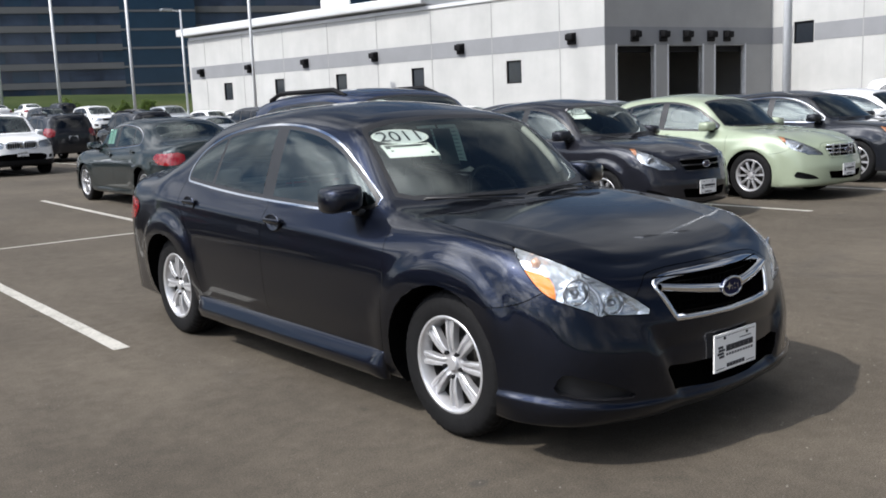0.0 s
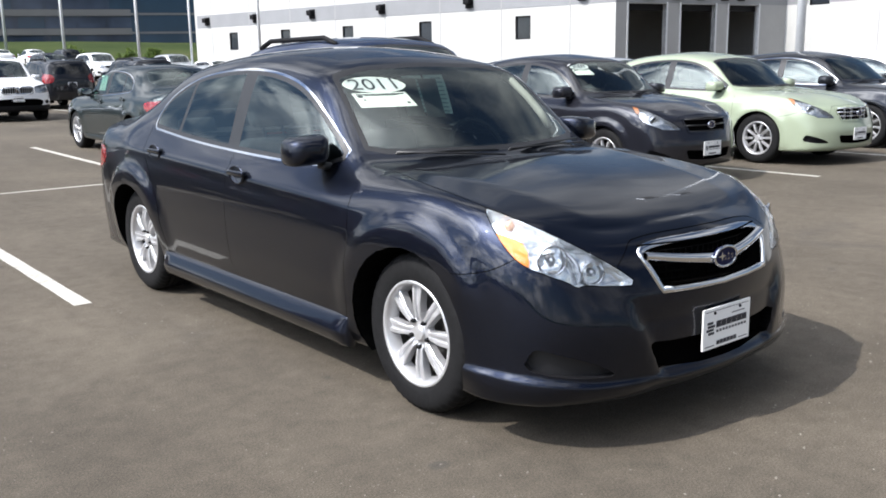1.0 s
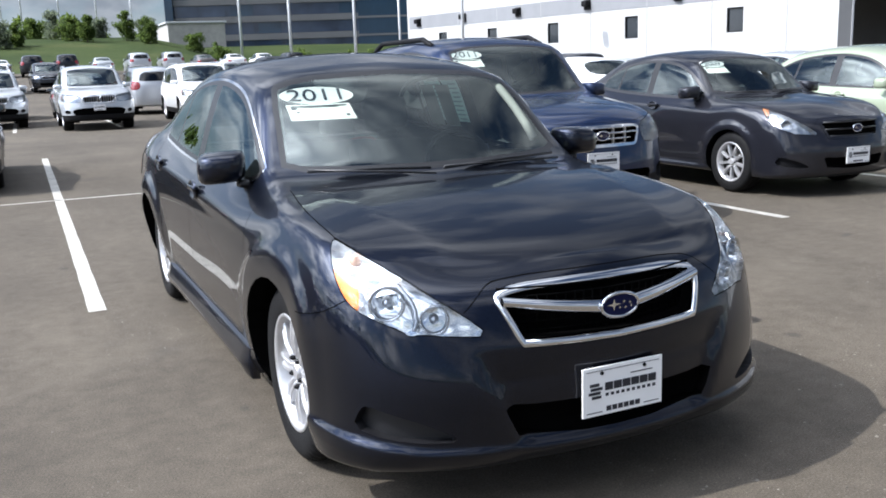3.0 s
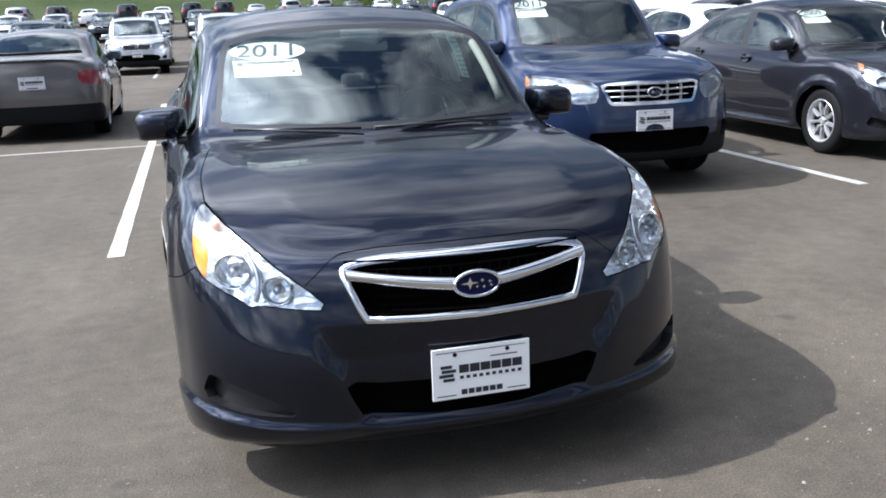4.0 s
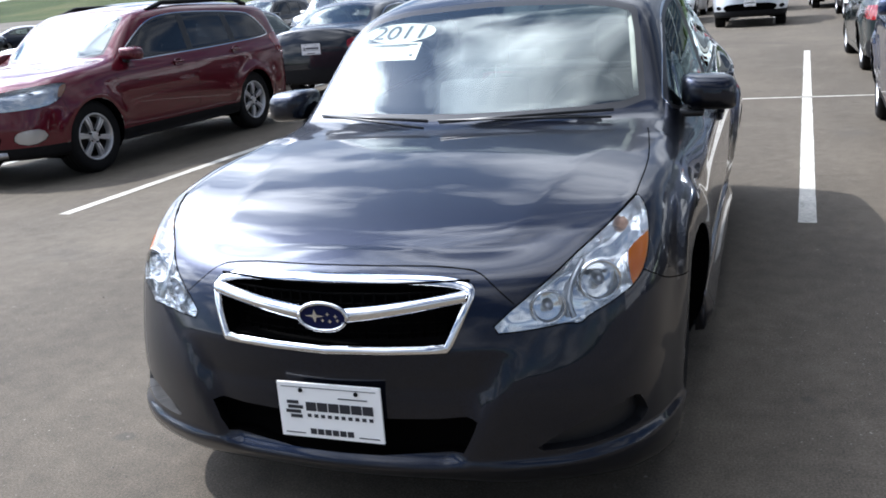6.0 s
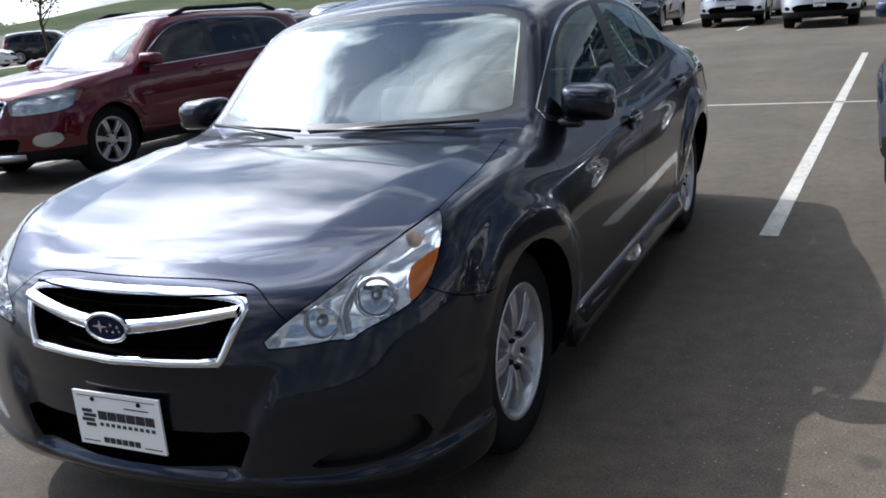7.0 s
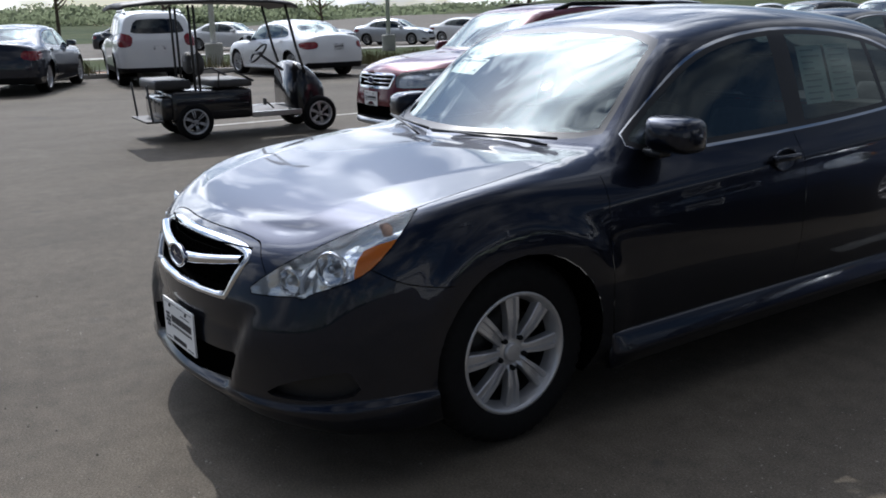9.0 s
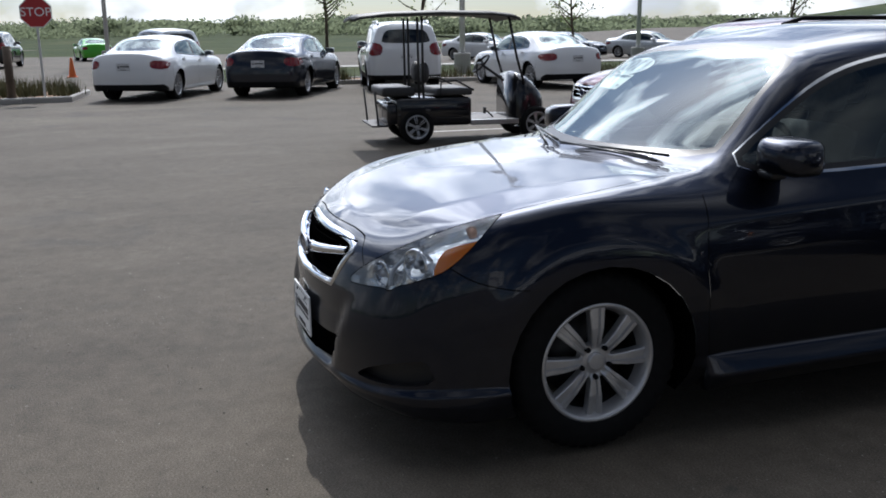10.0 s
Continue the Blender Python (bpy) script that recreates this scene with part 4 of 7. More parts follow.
def wheel_meshes(radius, rim, width, spokes, style):
    key = (radius, rim, width, spokes, style)
    if key in WHEELS:
        return WHEELS[key]
    one = Matrix.Identity(4)
    w = width / 2
    bm = bmesh.new()
    prof = [(rim - .012, -w + .02), (rim, -w + .006), (rim + .02, -w), (radius - .035, -w - .004), (radius - .012, -w + .012), (radius, -w + .035), (radius, -w + .062), (radius - .008, -w + .065), (radius - .008, -w + .071), (radius, -w + .074),
            (radius, -.004), (radius - .008, -.002), (radius - .008, .004), (radius, .006), (radius, w - .074), (radius - .008, w - .071), (radius - .008, w - .065), (radius, w - .062), (radius, w - .035), (radius - .012, w - .012), (radius - .035, w + .004), (rim + .02, w), (rim, w - .006), (rim - .012, w - .02)]
    lathe(bm, prof, one, 150 if style == "tread" else 48)
    if style == "tread":
        # cross grooves over both shoulders
        for v in bm.verts:
            r = math.hypot(v.co.y, v.co.z)
            if r > radius - .016 and abs(v.co.x) > w - .065 and round(math.atan2(v.co.z, v.co.y) / (2 * math.pi) * 150) % 3 == 0:
                v.co.y, v.co.z = v.co.y * (1 - .008 / r), v.co.z * (1 - .008 / r)
    tyre = mesh_of("tyre", bm, TYRE)
    bm = bmesh.new()
    lathe(bm, [(rim + .004, w - .004), (rim + .002, w - .001), (rim - .008, w - .002), (rim - .014, w - .012), (rim - .030, w - .058), (rim - .034, -w + .02), (rim - .03, -w)], one, 48)
    # the deep part of the alloy barrel is coloured dark, as shade behind the spokes
    for f in bm.faces:
        f.material_index = 1 if f.calc_center_median().x < w - .045 else 0
    barrel = mesh_of("rim", bm, (ALLOY, BRAKE_SHADE))
    bm = bmesh.new()
    face = w - .012
    for k in range(spokes):
        a = 2 * math.pi * k / spokes
        m = Matrix.Rotation(a, 4, "X")
        r0, r1 = rim * .20, rim - .010
        h0, h1 = rim * (.088 if spokes < 9 else .06), rim * (.140 if spokes < 9 else .07)
        rows = []
        for r, h, x in ((r0, h0, face - .022), (r0 * 1.6, h0 * .95, face - .008), ((r0 + r1) / 2, (h0 + h1) / 2, face - .002), (r1 * .95, h1, face - .008), (r1, h1 * 1.15, face - .016)):
            rows.append([bm.verts.new(m @ Vector(c)) for c in ((x - .035, -h, r), (x - .003, -h, r), (x, -h * .85, r), (x, -h * .40, r), (x - .010, -h * .25, r), (x - .010, h * .25, r), (x, h * .40, r), (x, h * .85, r), (x - .003, h, r), (x - .035, h, r))])
        for p, q in zip(rows, rows[1:]):
            for j in range(9):
                bm.faces.new((p[j], p[j + 1], q[j + 1], q[j]))
    lathe(bm, [(0.0001, face - .004), (rim * .13, face - .005), (rim * .15, face - .010), (rim * .155, face - .018), (rim * .20, face - .020), (rim * .30, face - .020), (rim * .32, face - .04)], one, 28)
    bmesh.ops.recalc_face_normals(bm, faces=bm.faces)
    spoke = mesh_of("spoke_face", bm, ALLOY, False)
    bm = bmesh.new()
    lathe(bm, [(0.0001, -.01), (rim * .74, -.01), (rim * .74, -.035), (rim * .4, -.035)], one, 28)
    disc = mesh_of("brake_disc", bm, BRAKE_SHADE)
    bm = bmesh.new()
    lathe(bm, [(.0001, face + .002), (.0058, face + .001), (.0066, face - .004), (.0092, face - .005), (.0100, face - .03)], Matrix.Translation((0, 0, -rim * .265)), 10)
    nuts = mesh_of("wheel_nut", bm, PLASTIC)
    WHEELS[key] = (tyre, barrel, spoke, disc, nuts)
    return WHEELS[key]


def add_wheel(root, x, y, radius, rim, width, spokes, style, turn, detail=True):
    hub = part("wheel", wheel_meshes(radius, rim, width, spokes, style)[0], None, root, "tyre on a bright alloy wheel")
    hub.name = "wheel"
    hub.matrix_local = pose(x, y, radius, turn, 0, 0) if x > 0 else pose(x, y, radius, 0, 0, 180) @ pose(0, 0, 0, turn, 0, 0)
    for nm, me in zip(("rim", "spoke_face", "brake_disc", "wheel_nut")[:4 if detail else 2], wheel_meshes(radius, rim, width, spokes, style)[1:]):
        for k in range(5 if nm == "wheel_nut" else 1):
            ob = part(nm, me, None, hub)
            if k:
                ob.matrix_local = pose(0, 0, 0, 72 * k)
    return hub


def side_skirt(root, s, material):
    """The sill moulding between the wheel arches: a slanting upper face, a tucked lower one, closed ends."""
    bm = bmesh.new()
    rows = []
    for y, k, base in ((-.972, .06, .858), (-.960, .32, .858), (-.925, .74, .856), (-.86, 1, .848), (-.5, 1, .846), (0, 1, .845), (.5, 1, .846), (.88, 1, .849), (.94, .84, .857), (.966, .46, .859), (.974, .12, .860)):
        prof = ((-.030, .322), (.003, .316), (.011, .308), (.017, .297), (.038, .252), (.042, .240), (.038, .228), (.024, .196), (.012, .184), (-.030, .180))
        rows.append([bm.verts.new((s * (base + (dx * k if dx > 0 else dx)), y, z)) for dx, z in prof])
    for p, q in zip(rows, rows[1:]):
        for j in range(len(p) - 1):
            bm.faces.new((p[j], p[j + 1], q[j + 1], q[j]))
    bm.faces.new(rows[0])
    bm.faces.new(rows[-1])
    bmesh.ops.recalc_face_normals(bm, faces=bm.faces)
    part("side_skirt", bm, material, root, smooth=True)


def seat_mesh():
    bm = bmesh.new()
    box(bm, (-.25, -.26, 0), (.25, .27, .17), .05)
    back = pose(0, .26, .10, -14, 0, 0)
    box(bm, (-.24, -.07, 0), (.24, .09, .58), .06, back)
    box(bm, (-.13, -.05, .64), (.13, .06, .83), .045, back)
    for s in (-.06, .06):
        tube(bm, [back @ Vector((s, 0, .55)), back @ Vector((s, 0, .68))], .007, 6)
    return mesh_of("seat", bm, CLOTH)


def bench_mesh():
    bm = bmesh.new()
    box(bm, (-.62, -.26, 0), (.62, .25, .16), .05)
    back = pose(0, .26, .08, -20, 0, 0)
    box(bm, (-.62, -.06, 0), (.62, .09, .55), .05, back)
    for s in (-.38, .38):
        box(bm, (s - .12, -.04, .56), (s + .12, .06, .70), .04, back)
    return mesh_of("rear_bench", bm, CLOTH)


SEAT, BENCH = seat_mesh(), bench_mesh()


def bar_plate(root, m, w=.31, h=.155, rear=False):
    """A dealer's plate with bars for its writing, in a frame; it faces local +z."""
    frame_bm = plate_bm([(-w / 2 - .006, -h / 2 - .006), (w / 2 + .006, -h / 2 - .006), (w / 2 + .006, h / 2 + .006), (-w / 2 - .006, h / 2 + .006)], .006, m)
    p = part("plate", frame_bm, WHITE if not rear else CARD_GREY, root, "white dealer plate with dark bars of writing")
    bm = bmesh.new()
    k = w / .31
    bars = [(-.074 + .0355 * j, .000, -.042 + .0355 * j, .027) for j in range(6)]
    bars += [(-.072 + .0215 * j, -.020, -.060 + .0215 * j, -.010) for j in range(10)]
    bars += [(-.068 + .0235 * j, -.073, -.049 + .0235 * j, -.056) for j in range(6)]
    bars += [(.03, .043, .12, .046), (-.148, -.0735, -.085, -.071), (.085, -.0735, .148, -.071), (-.148, .071, .148, .0725)]
    for x0, y0, x1, y1 in bars:
        box(bm, (x0 * k, y0 * k, .006), (x1 * k, y1 * k, .0075), 0, m)
    for j in range(4):
        r = .026 - .005 * abs(j - 1.5)
        lean = .004 * (1 if j % 2 else -1)
        box(bm, ((-.112 - r + lean) * k, (.019 - .0145 * j) * k, .006), ((-.112 + r + lean) * k, (.029 - .0145 * j) * k, .0075), 0, m)
    part("plate_writing", bm, INK, p)
    for s in (-1, 1):
        bm = bmesh.new()
        lathe(bm, [(.0001, .010), (.006, .009), (.0065, .006)], m @ Matrix.Translation((s * w * .28, h * .40, 0)) @ pose(0, 0, 0, 0, -90, 0), 10)
        part("plate_bolt", bm, PLASTIC, p)
    return p


def build_car(name, label, paint, base="sedan", ys=None, zs=None, xs=1.0, fine=False, chrome=True, nose_chrome=0.022, cladding=0, rails=False, grille_style="bars", grille_chrome=True,
              wheel=(.323, .211, .205), spokes=8, plates="front", mirror_paint=None, axles=(-1.375, 1.375), glass_rear=None, front_clad=0, rear_clad=0, handle=True, category="car", detail=True, mid=False, fog_mat=None, skid=False):
    """A car with its nose towards -y, standing on z = 0 about its middle."""
    net, cuts, lines = (SEDAN, SEDAN_CUTS, SEDAN_LINES) if base == "sedan" else (WAGON, WAGON_CUTS, WAGON_LINES)
    if grille_style == "kidney":
        cuts = dict(cuts, intake=[(-.5, -2.2, .575), (.40, -2.2, .575), (.60, -2.1, .535), (.63, -2.1, .46), (.52, -2.2, .36), (-.5, -2.2, .35)],
                    fog=[(.66, -2.05, .44), (.655, -2.05, .50), (.70, -2.0, .53), (.76, -1.93, .53), (.79, -1.88, .48), (.74, -1.95, .43)])
    baseyf, baseyr = (-1.375, 1.375) if base == "sedan" else (-1.31, 1.31)
    warp = warper(ys or [(-2.27, -2.27), (2.43, 2.43)], zs or [(0, 0), (2, 2)], xs)
    yf, yr = warp((0, baseyf, 0))[1], warp((0, baseyr, 0))[1]
    radius, rim, width = wheel
    nu, nv = ([16, 14, 10, 12, 14, 8, 9, 11, 13, 12, 8, 6, 6, 6], [4, 5, 18, 12, 12, 10, 8, 8, 8]) if fine else (6, 5) if mid else (4, 3)
    bm, tags, keep = body_shell(net, cuts, lines, warp, yf, yr, radius + (.030 if fine else .022), nu, nv, chrome, cladding, nose_chrome, radius + .003, front_clad=front_clad, rear_clad=rear_clad)
    pieces = split_shell(bm, tags, keep)
    bm.free()
    root = new(name)
    root.empty_display_size = 0.3
    tagged(root, label, category)
    pc = lambda *names: [pieces[n] for n in names if n in pieces]
    both = lambda nm, names, mat, lab="", sink=0.0: part(nm, shell_mesh(nm, pc(*names), mat, (1, -1), sink), None, root, lab) if pc(*names) else None
    body = both("body", ["body"], PAINT[paint])
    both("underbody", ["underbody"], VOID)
    both("panel_joint", ["shut_line"], VOID, "", .001)
    if pc("cladding"):
        both("cladding", ["cladding"], PLASTIC, "unpainted dark plastic cladding")
    both("windshield", ["windshield"], GLASS_CLEAR, "slightly green tinted windshield").visible_shadow = False
    both("windshield_border", ["windshield_border"], BLACK)
    both("rear_window", ["rear_window"], glass_rear or GLASS).visible_shadow = False
    for s in (1, -1):
        for nm, names, mat, lab in (("door_window", ["window"], glass_rear or GLASS, ""), ("window_trim", ["chrome_trim"], CHROME, "bright chrome window trim"), ("window_frame", ["frame_trim"], BLACK, "")):
            if pc(*names):
                part(nm, shell_mesh(nm, pc(*names), mat, (s,)), None, root, lab).visible_shadow = nm != "door_window"
        if pc("headlight"):
            hl = part("headlight", shell_mesh("headlight", pc("headlight", "amber"), LENS, (s,), -.002), None, root, "clear headlight with an amber marker")
            part("reflector", shell_mesh("reflector", pc("headlight"), REFLECTOR if fine else REFLECTOR_SILVER if mid else REFLECTOR_GREY, (s,), .042 if fine else .035), None, hl)
            detail and part("amber_marker", shell_mesh("amber_marker", pc("amber"), AMBER if fine else AMBER_DULL, (s,), .001), None, hl)
            if fine:
                headlight_insides(hl, s)
            else:
                e = [Vector(warp(p)) for p in cuts["headlight"]]
                c = sum(e, Vector()) / len(e)
                bm = bmesh.new()
                look_m = Matrix.Translation((c.x * s, c.y + .03, c.z)) @ pose(0, 0, 0, 0, 0, -90 + 25 * s)
                lathe(bm, [(.001, .035), (.038, .03), (.045, .045), (.050, .02)], look_m, 14)
                part("lamp_bowl", bm, CHROME, hl, smooth=True) if detail else bm.free()
        part("tail_light", shell_mesh("tail_light", pc("tail_light"), REDLENS, (s,), -.003), None, root, "red tail light lens")
    if pc("grille"):
        if fine:
            grille_frame(root, rounded(cuts["grille"], 2), list(pieces.values()), nose_chrome)
        else:
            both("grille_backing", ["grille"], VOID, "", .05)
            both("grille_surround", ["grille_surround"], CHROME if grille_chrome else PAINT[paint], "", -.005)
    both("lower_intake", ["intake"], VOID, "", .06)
    for s in (1, -1):
        part("fog_recess", shell_mesh("fog_recess", pc("fog_recess"), POCKET if fine else fog_mat or PLASTIC, (s,), .012 if fog_mat else .035), None, root)
    # walls of the openings in the nose
    grille_parts(root, [Vector(warp(p)) for p in cuts["grille"]], grille_style, pieces.get("grille"))
    if skid:
        bm = bmesh.new()
        tube(bm, [warp(p) for p in ((-.52, -2.14, .315), (-.38, -2.22, .31), (-.2, -2.262, .308), (0, -2.272, .308), (.2, -2.262, .308), (.38, -2.22, .31), (.52, -2.14, .315))], .038, 8)
        part("skid_plate", bm, SATIN, root, "silver skid plate under the bumper", True)
    # wheel wells
    skin_pts = np.array([q for k in ("body", "cladding") if k in pieces for q in pieces[k][0] if q.x > .70 * xs])
    for y in (yf, yr):
        for s in (1, -1):
            bm = bmesh.new()
            rr, n = radius + (.028 if fine else .02), 18
            rows = []
            for k in range(n + 1):
                a = math.radians(-25 + 230 * k / n)
                p = (y + rr * math.cos(a), radius + .003 + rr * math.sin(a))
                edge = np.argmin((skin_pts[:, 1] - p[0]) ** 2 + (skin_pts[:, 2] - p[1]) ** 2)
                rows.append([bm.verts.new((s * x, *p)) for x in (.50, .70, skin_pts[edge, 0] - .003)])
            for p, q in zip(rows, rows[1:]):
                for j in range(2):
                    bm.faces.new((p[j], p[j + 1], q[j + 1], q[j]))
            bm.faces.new([r[0] for r in rows])
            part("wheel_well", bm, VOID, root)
            add_wheel(root, s * (.900 * xs - width / 2 - ((.088 if y < 0 else .062) if fine else .060)), y, radius, rim, width, spokes, "tread" if fine else "plain", random.uniform(0, 60) if not fine else (2 if s < 0 else 0), detail)
    if fine:
        for s in (1, -1):
            side_skirt(root, s, PAINT[paint])
    # cabin
    belt = warp((0, 0, .93 if base == "sedan" else 1.04))[2]
    if detail:
        floor_z = belt - .62
        hx = warp((0, -.75, 1))[1]
        for s in (1, -1):
            st = part("front_seat", SEAT, None, root)
            st.matrix_local = pose(s * .36 * xs, hx + .85, floor_z, 0, 0, 0)
        bn = part("rear_seat", BENCH, None, root)
        bn.matrix_local = pose(0, min(hx + 1.75, yr - .25), floor_z, 0, 0, 0)
        bm = bmesh.new()
        box(bm, (-.66 * xs, hx - .25, belt - .22), (.66 * xs, hx + .12, belt - .02), .05)
        part("dashboard", bm, DASH, root, smooth=True)
        bm = bmesh.new()
        ring_m = pose(.36 * xs, hx + .32, belt - .03, 65, 0, 0)
        tube(bm, [ring_m @ Vector((.18 * math.cos(a), .18 * math.sin(a), 0)) for a in (2 * math.pi * k / 20 for k in range(21))], .014, 6, False)
        box(bm, (-.17, -.02, -.01), (.17, .03, .01), 0, ring_m)
        part("steering_wheel", bm, DASH, root, smooth=True)
        bm = bmesh.new()
        box(bm, (-.70 * xs, hx - .2, floor_z - .05), (.70 * xs, min(hx + 2.3, yr + .3), floor_z - .01))
        part("cabin_floor", bm, DASH, root)
        if base == "sedan":
            bm = bmesh.new()
            box(bm, (-.6 * xs, hx + 2.02, belt + .01), (.6 * xs, hx + 2.5, belt + .03), .008)
            part("parcel_shelf", bm, DASH, root)
    # mirrors
    mz, my, half = belt + (.074 if fine else .068), warp((0, -.700 if fine else -.725, 1))[1], .098 if fine else .110
    for s in (1, -1):
        bm = bmesh.new()
        m = pose(s * ((.858 if fine else .865) * xs), my, mz, 0, 0, s * 10)
        rows = []
        for y0, fx, fz in ((-.075, .35, .35), (-.065, .70, .72), (-.03, .93, .95), (.03, 1, 1), (.07, 1, 1), (.085, .95, .94)):
            rows.append([bm.verts.new(m @ Vector((half * fx * math.copysign(abs(math.cos(a)) ** .42, math.cos(a)), y0, .064 * fz * math.copysign(abs(math.sin(a)) ** .48, math.sin(a)) - .01 * fx * s * math.cos(a))))
                         for a in (2 * math.pi * k / 20 for k in range(20))])
        for p, q in zip(rows, rows[1:]):
            for k in range(20):
                bm.faces.new((p[k], p[(k + 1) % 20], q[(k + 1) % 20], q[k]))
        bm.faces.new(rows[0]), bm.faces.new(rows[-1][::-1])
        bmesh.ops.recalc_face_normals(bm, faces=bm.faces)
        mir = part("door_mirror", bm, PAINT[mirror_paint or paint], root, smooth=True)
        bm = bmesh.new()
        box(bm, (s * .74 * xs - .06, my - .035, mz - .085), (s * .74 * xs + .10, my + .03, mz - .055), .012)
        part("mirror_arm", bm, BLACK, mir, smooth=True)
        bm = plate_bm([(x * .85, y * .8) for x, y in ellipse(half, .064, 20)], .003, m @ pose(0, .084, 0, -90, 0, 0))
        part("mirror_glass", bm, CHROME, mir)
    # door handles
    if handle and detail:
        hz = belt - .085
        for s in (1, -1):
            for y, dz in ((warp((0, -.02, 0))[1], 0), (warp((0, 1.01, 0))[1], .045)):
                bm = bmesh.new()
                xo = .865 * xs
                lathe(bm, [(.0001, 0.004), (.046, .004), (.053, .012), (.055, .0)], Matrix.Translation((s * (xo - .004), y, hz + dz)) @ Matrix.Diagonal((s, 1.35, .85, 1)), 20)
                cup = part("handle_cup", bm, PAINT[paint], root, smooth=True)
                bm = bmesh.new()
                box(bm, (s * xo + .004 * s - .011, y - .085, hz + dz - .004), (s * xo + .004 * s + .016, y + .085, hz + dz + .022), .009)
                part("door_handle", bm, PAINT[paint], cup, smooth=True)
    # wipers at the windshield's foot
    wa, wb = Vector(warp((.55, -.965, .978))), Vector(warp((-.05, -1.105, .968)))
    wc, wd = Vector(warp((-.10, -1.09, .972))), Vector(warp((-.58, -.96, .980)))
    for a, b in ((wa, wb), (wc, wd)) if detail else ():
        bm = bmesh.new()
        mid = (a + b) / 2 + Vector((0, -.025, .004))
        tube(bm, [a + Vector((0, 0, .008)), mid + Vector((0, .02, .008)), b + Vector((0, 0, .008))], .006, 6)
        tube(bm, [a + Vector((0, -.05, -.01)), mid, b + Vector((0, -.01, .016))], .0045, 6)
        part("wiper", bm, BLACK, root, smooth=True)
    # roof rails
    if rails:
        for s in (1, -1):
            bm = bmesh.new()
            y0, y1 = warp((0, -.10, 0))[1], warp((0, 1.65, 0))[1]
            zt = warp((0, 0, 1.60))[2]
            pts = [(s * .60 * xs, y0 + (y1 - y0) * t, zt - .03 + .075 * min(1, 7 * t, 7 * (1 - t))) for t in (0, .06, .143, .3, .5, .7, .857, .94, 1)]
            tube(bm, pts, .026, 8)
            part("roof_rail", bm, PLASTIC if rails == "dark" else SATIN, root, smooth=True)
    # plates
    nose_y, tail_y = warp((0, -2.262, .42))[1], warp((0, 2.43, .5))[1] if base == "sedan" else warp((0, 2.27, .7))[1]
    if "front" in plates and detail:
        bar_plate(root, pose(0, nose_y + (.026 if fine else -.004), warp((0, 0, .392 if base == "sedan" else .575))[2], 90, 0, 0), .284, .143)
    if "rear" in plates and detail:
        bar_plate(root, pose(0, tail_y - .01, warp((0, 0, .76 if base == "sedan" else .80))[2], 90, 0, 180), .30, .15, True)
    # exhaust
    if not detail:
        return root
    bm = bmesh.new()
    lathe(bm, [(.028, 0), (.031, .004), (.031, .12), (.027, .12), (.027, .01)], pose(.45, tail_y - .04, .27, 0, 0, -90), 12)
    part("exhaust_pipe", bm, SATIN, root, smooth=True)
    return root


def headlight_insides(hl, s):
    """Lamp bowls, projector and dividers behind the clear lens."""
    for c, r, yaw in (((.660, -1.968, .693), .048, 24), ((.545, -2.050, .645), .039, 20)):
        m = Matrix.Translation((c[0] * s, c[1], c[2])) @ pose(0, 0, 0, 0, 0, -90 + yaw * s)
        bm = bmesh.new()
        lathe(bm, [(r * 1.18, .014), (r * 1.12, .022), (r, .018), (r * .9, -.005), (r * .78, -.012), (r * .7, -.03)], m, 28)
        part("lamp_bowl", bm, CHROME, hl, smooth=True)
        bm = bmesh.new()
        if r > .05:
            lathe(bm, [(.0001, .016), (r * .25, .012), (r * .5, .002), (r * .66, -.014)], m, 24)
            part("projector_lens", bm, make_plain("projector_glass", (0.10, 0.12, 0.15), 0.03, 0.6, vary=0.02), hl, smooth=True)
        else:
            lathe(bm, [(.0001, .02), (.012, .016), (.015, 0), (.015, -.03)], m, 16)
            part("lamp_bulb", bm, SATIN, hl, smooth=True)
    bm = bmesh.new()
    tube(bm, rounded([(.612 * s, -2.055, .618), (.600 * s, -2.050, .650), (.597 * s, -2.020, .690), (.620 * s, -1.955, .738)], 2, False), .008, 8)
    part("lamp_divider", bm, SATIN, hl, smooth=True)
    bm = bmesh.new()
    lathe(bm, [(.0001, .010), (.010, .008), (.016, .002), (.018, -.006)], Matrix.Translation((.700 * s, -1.800, .795)) @ pose(0, 0, 0, 0, 0, -90 + 45 * s), 20)
    part("turn_signal", bm, make_plain("pale_amber", (0.75, 0.46, 0.32), 0.25, 0.3, vary=0.1), hl, smooth=True)


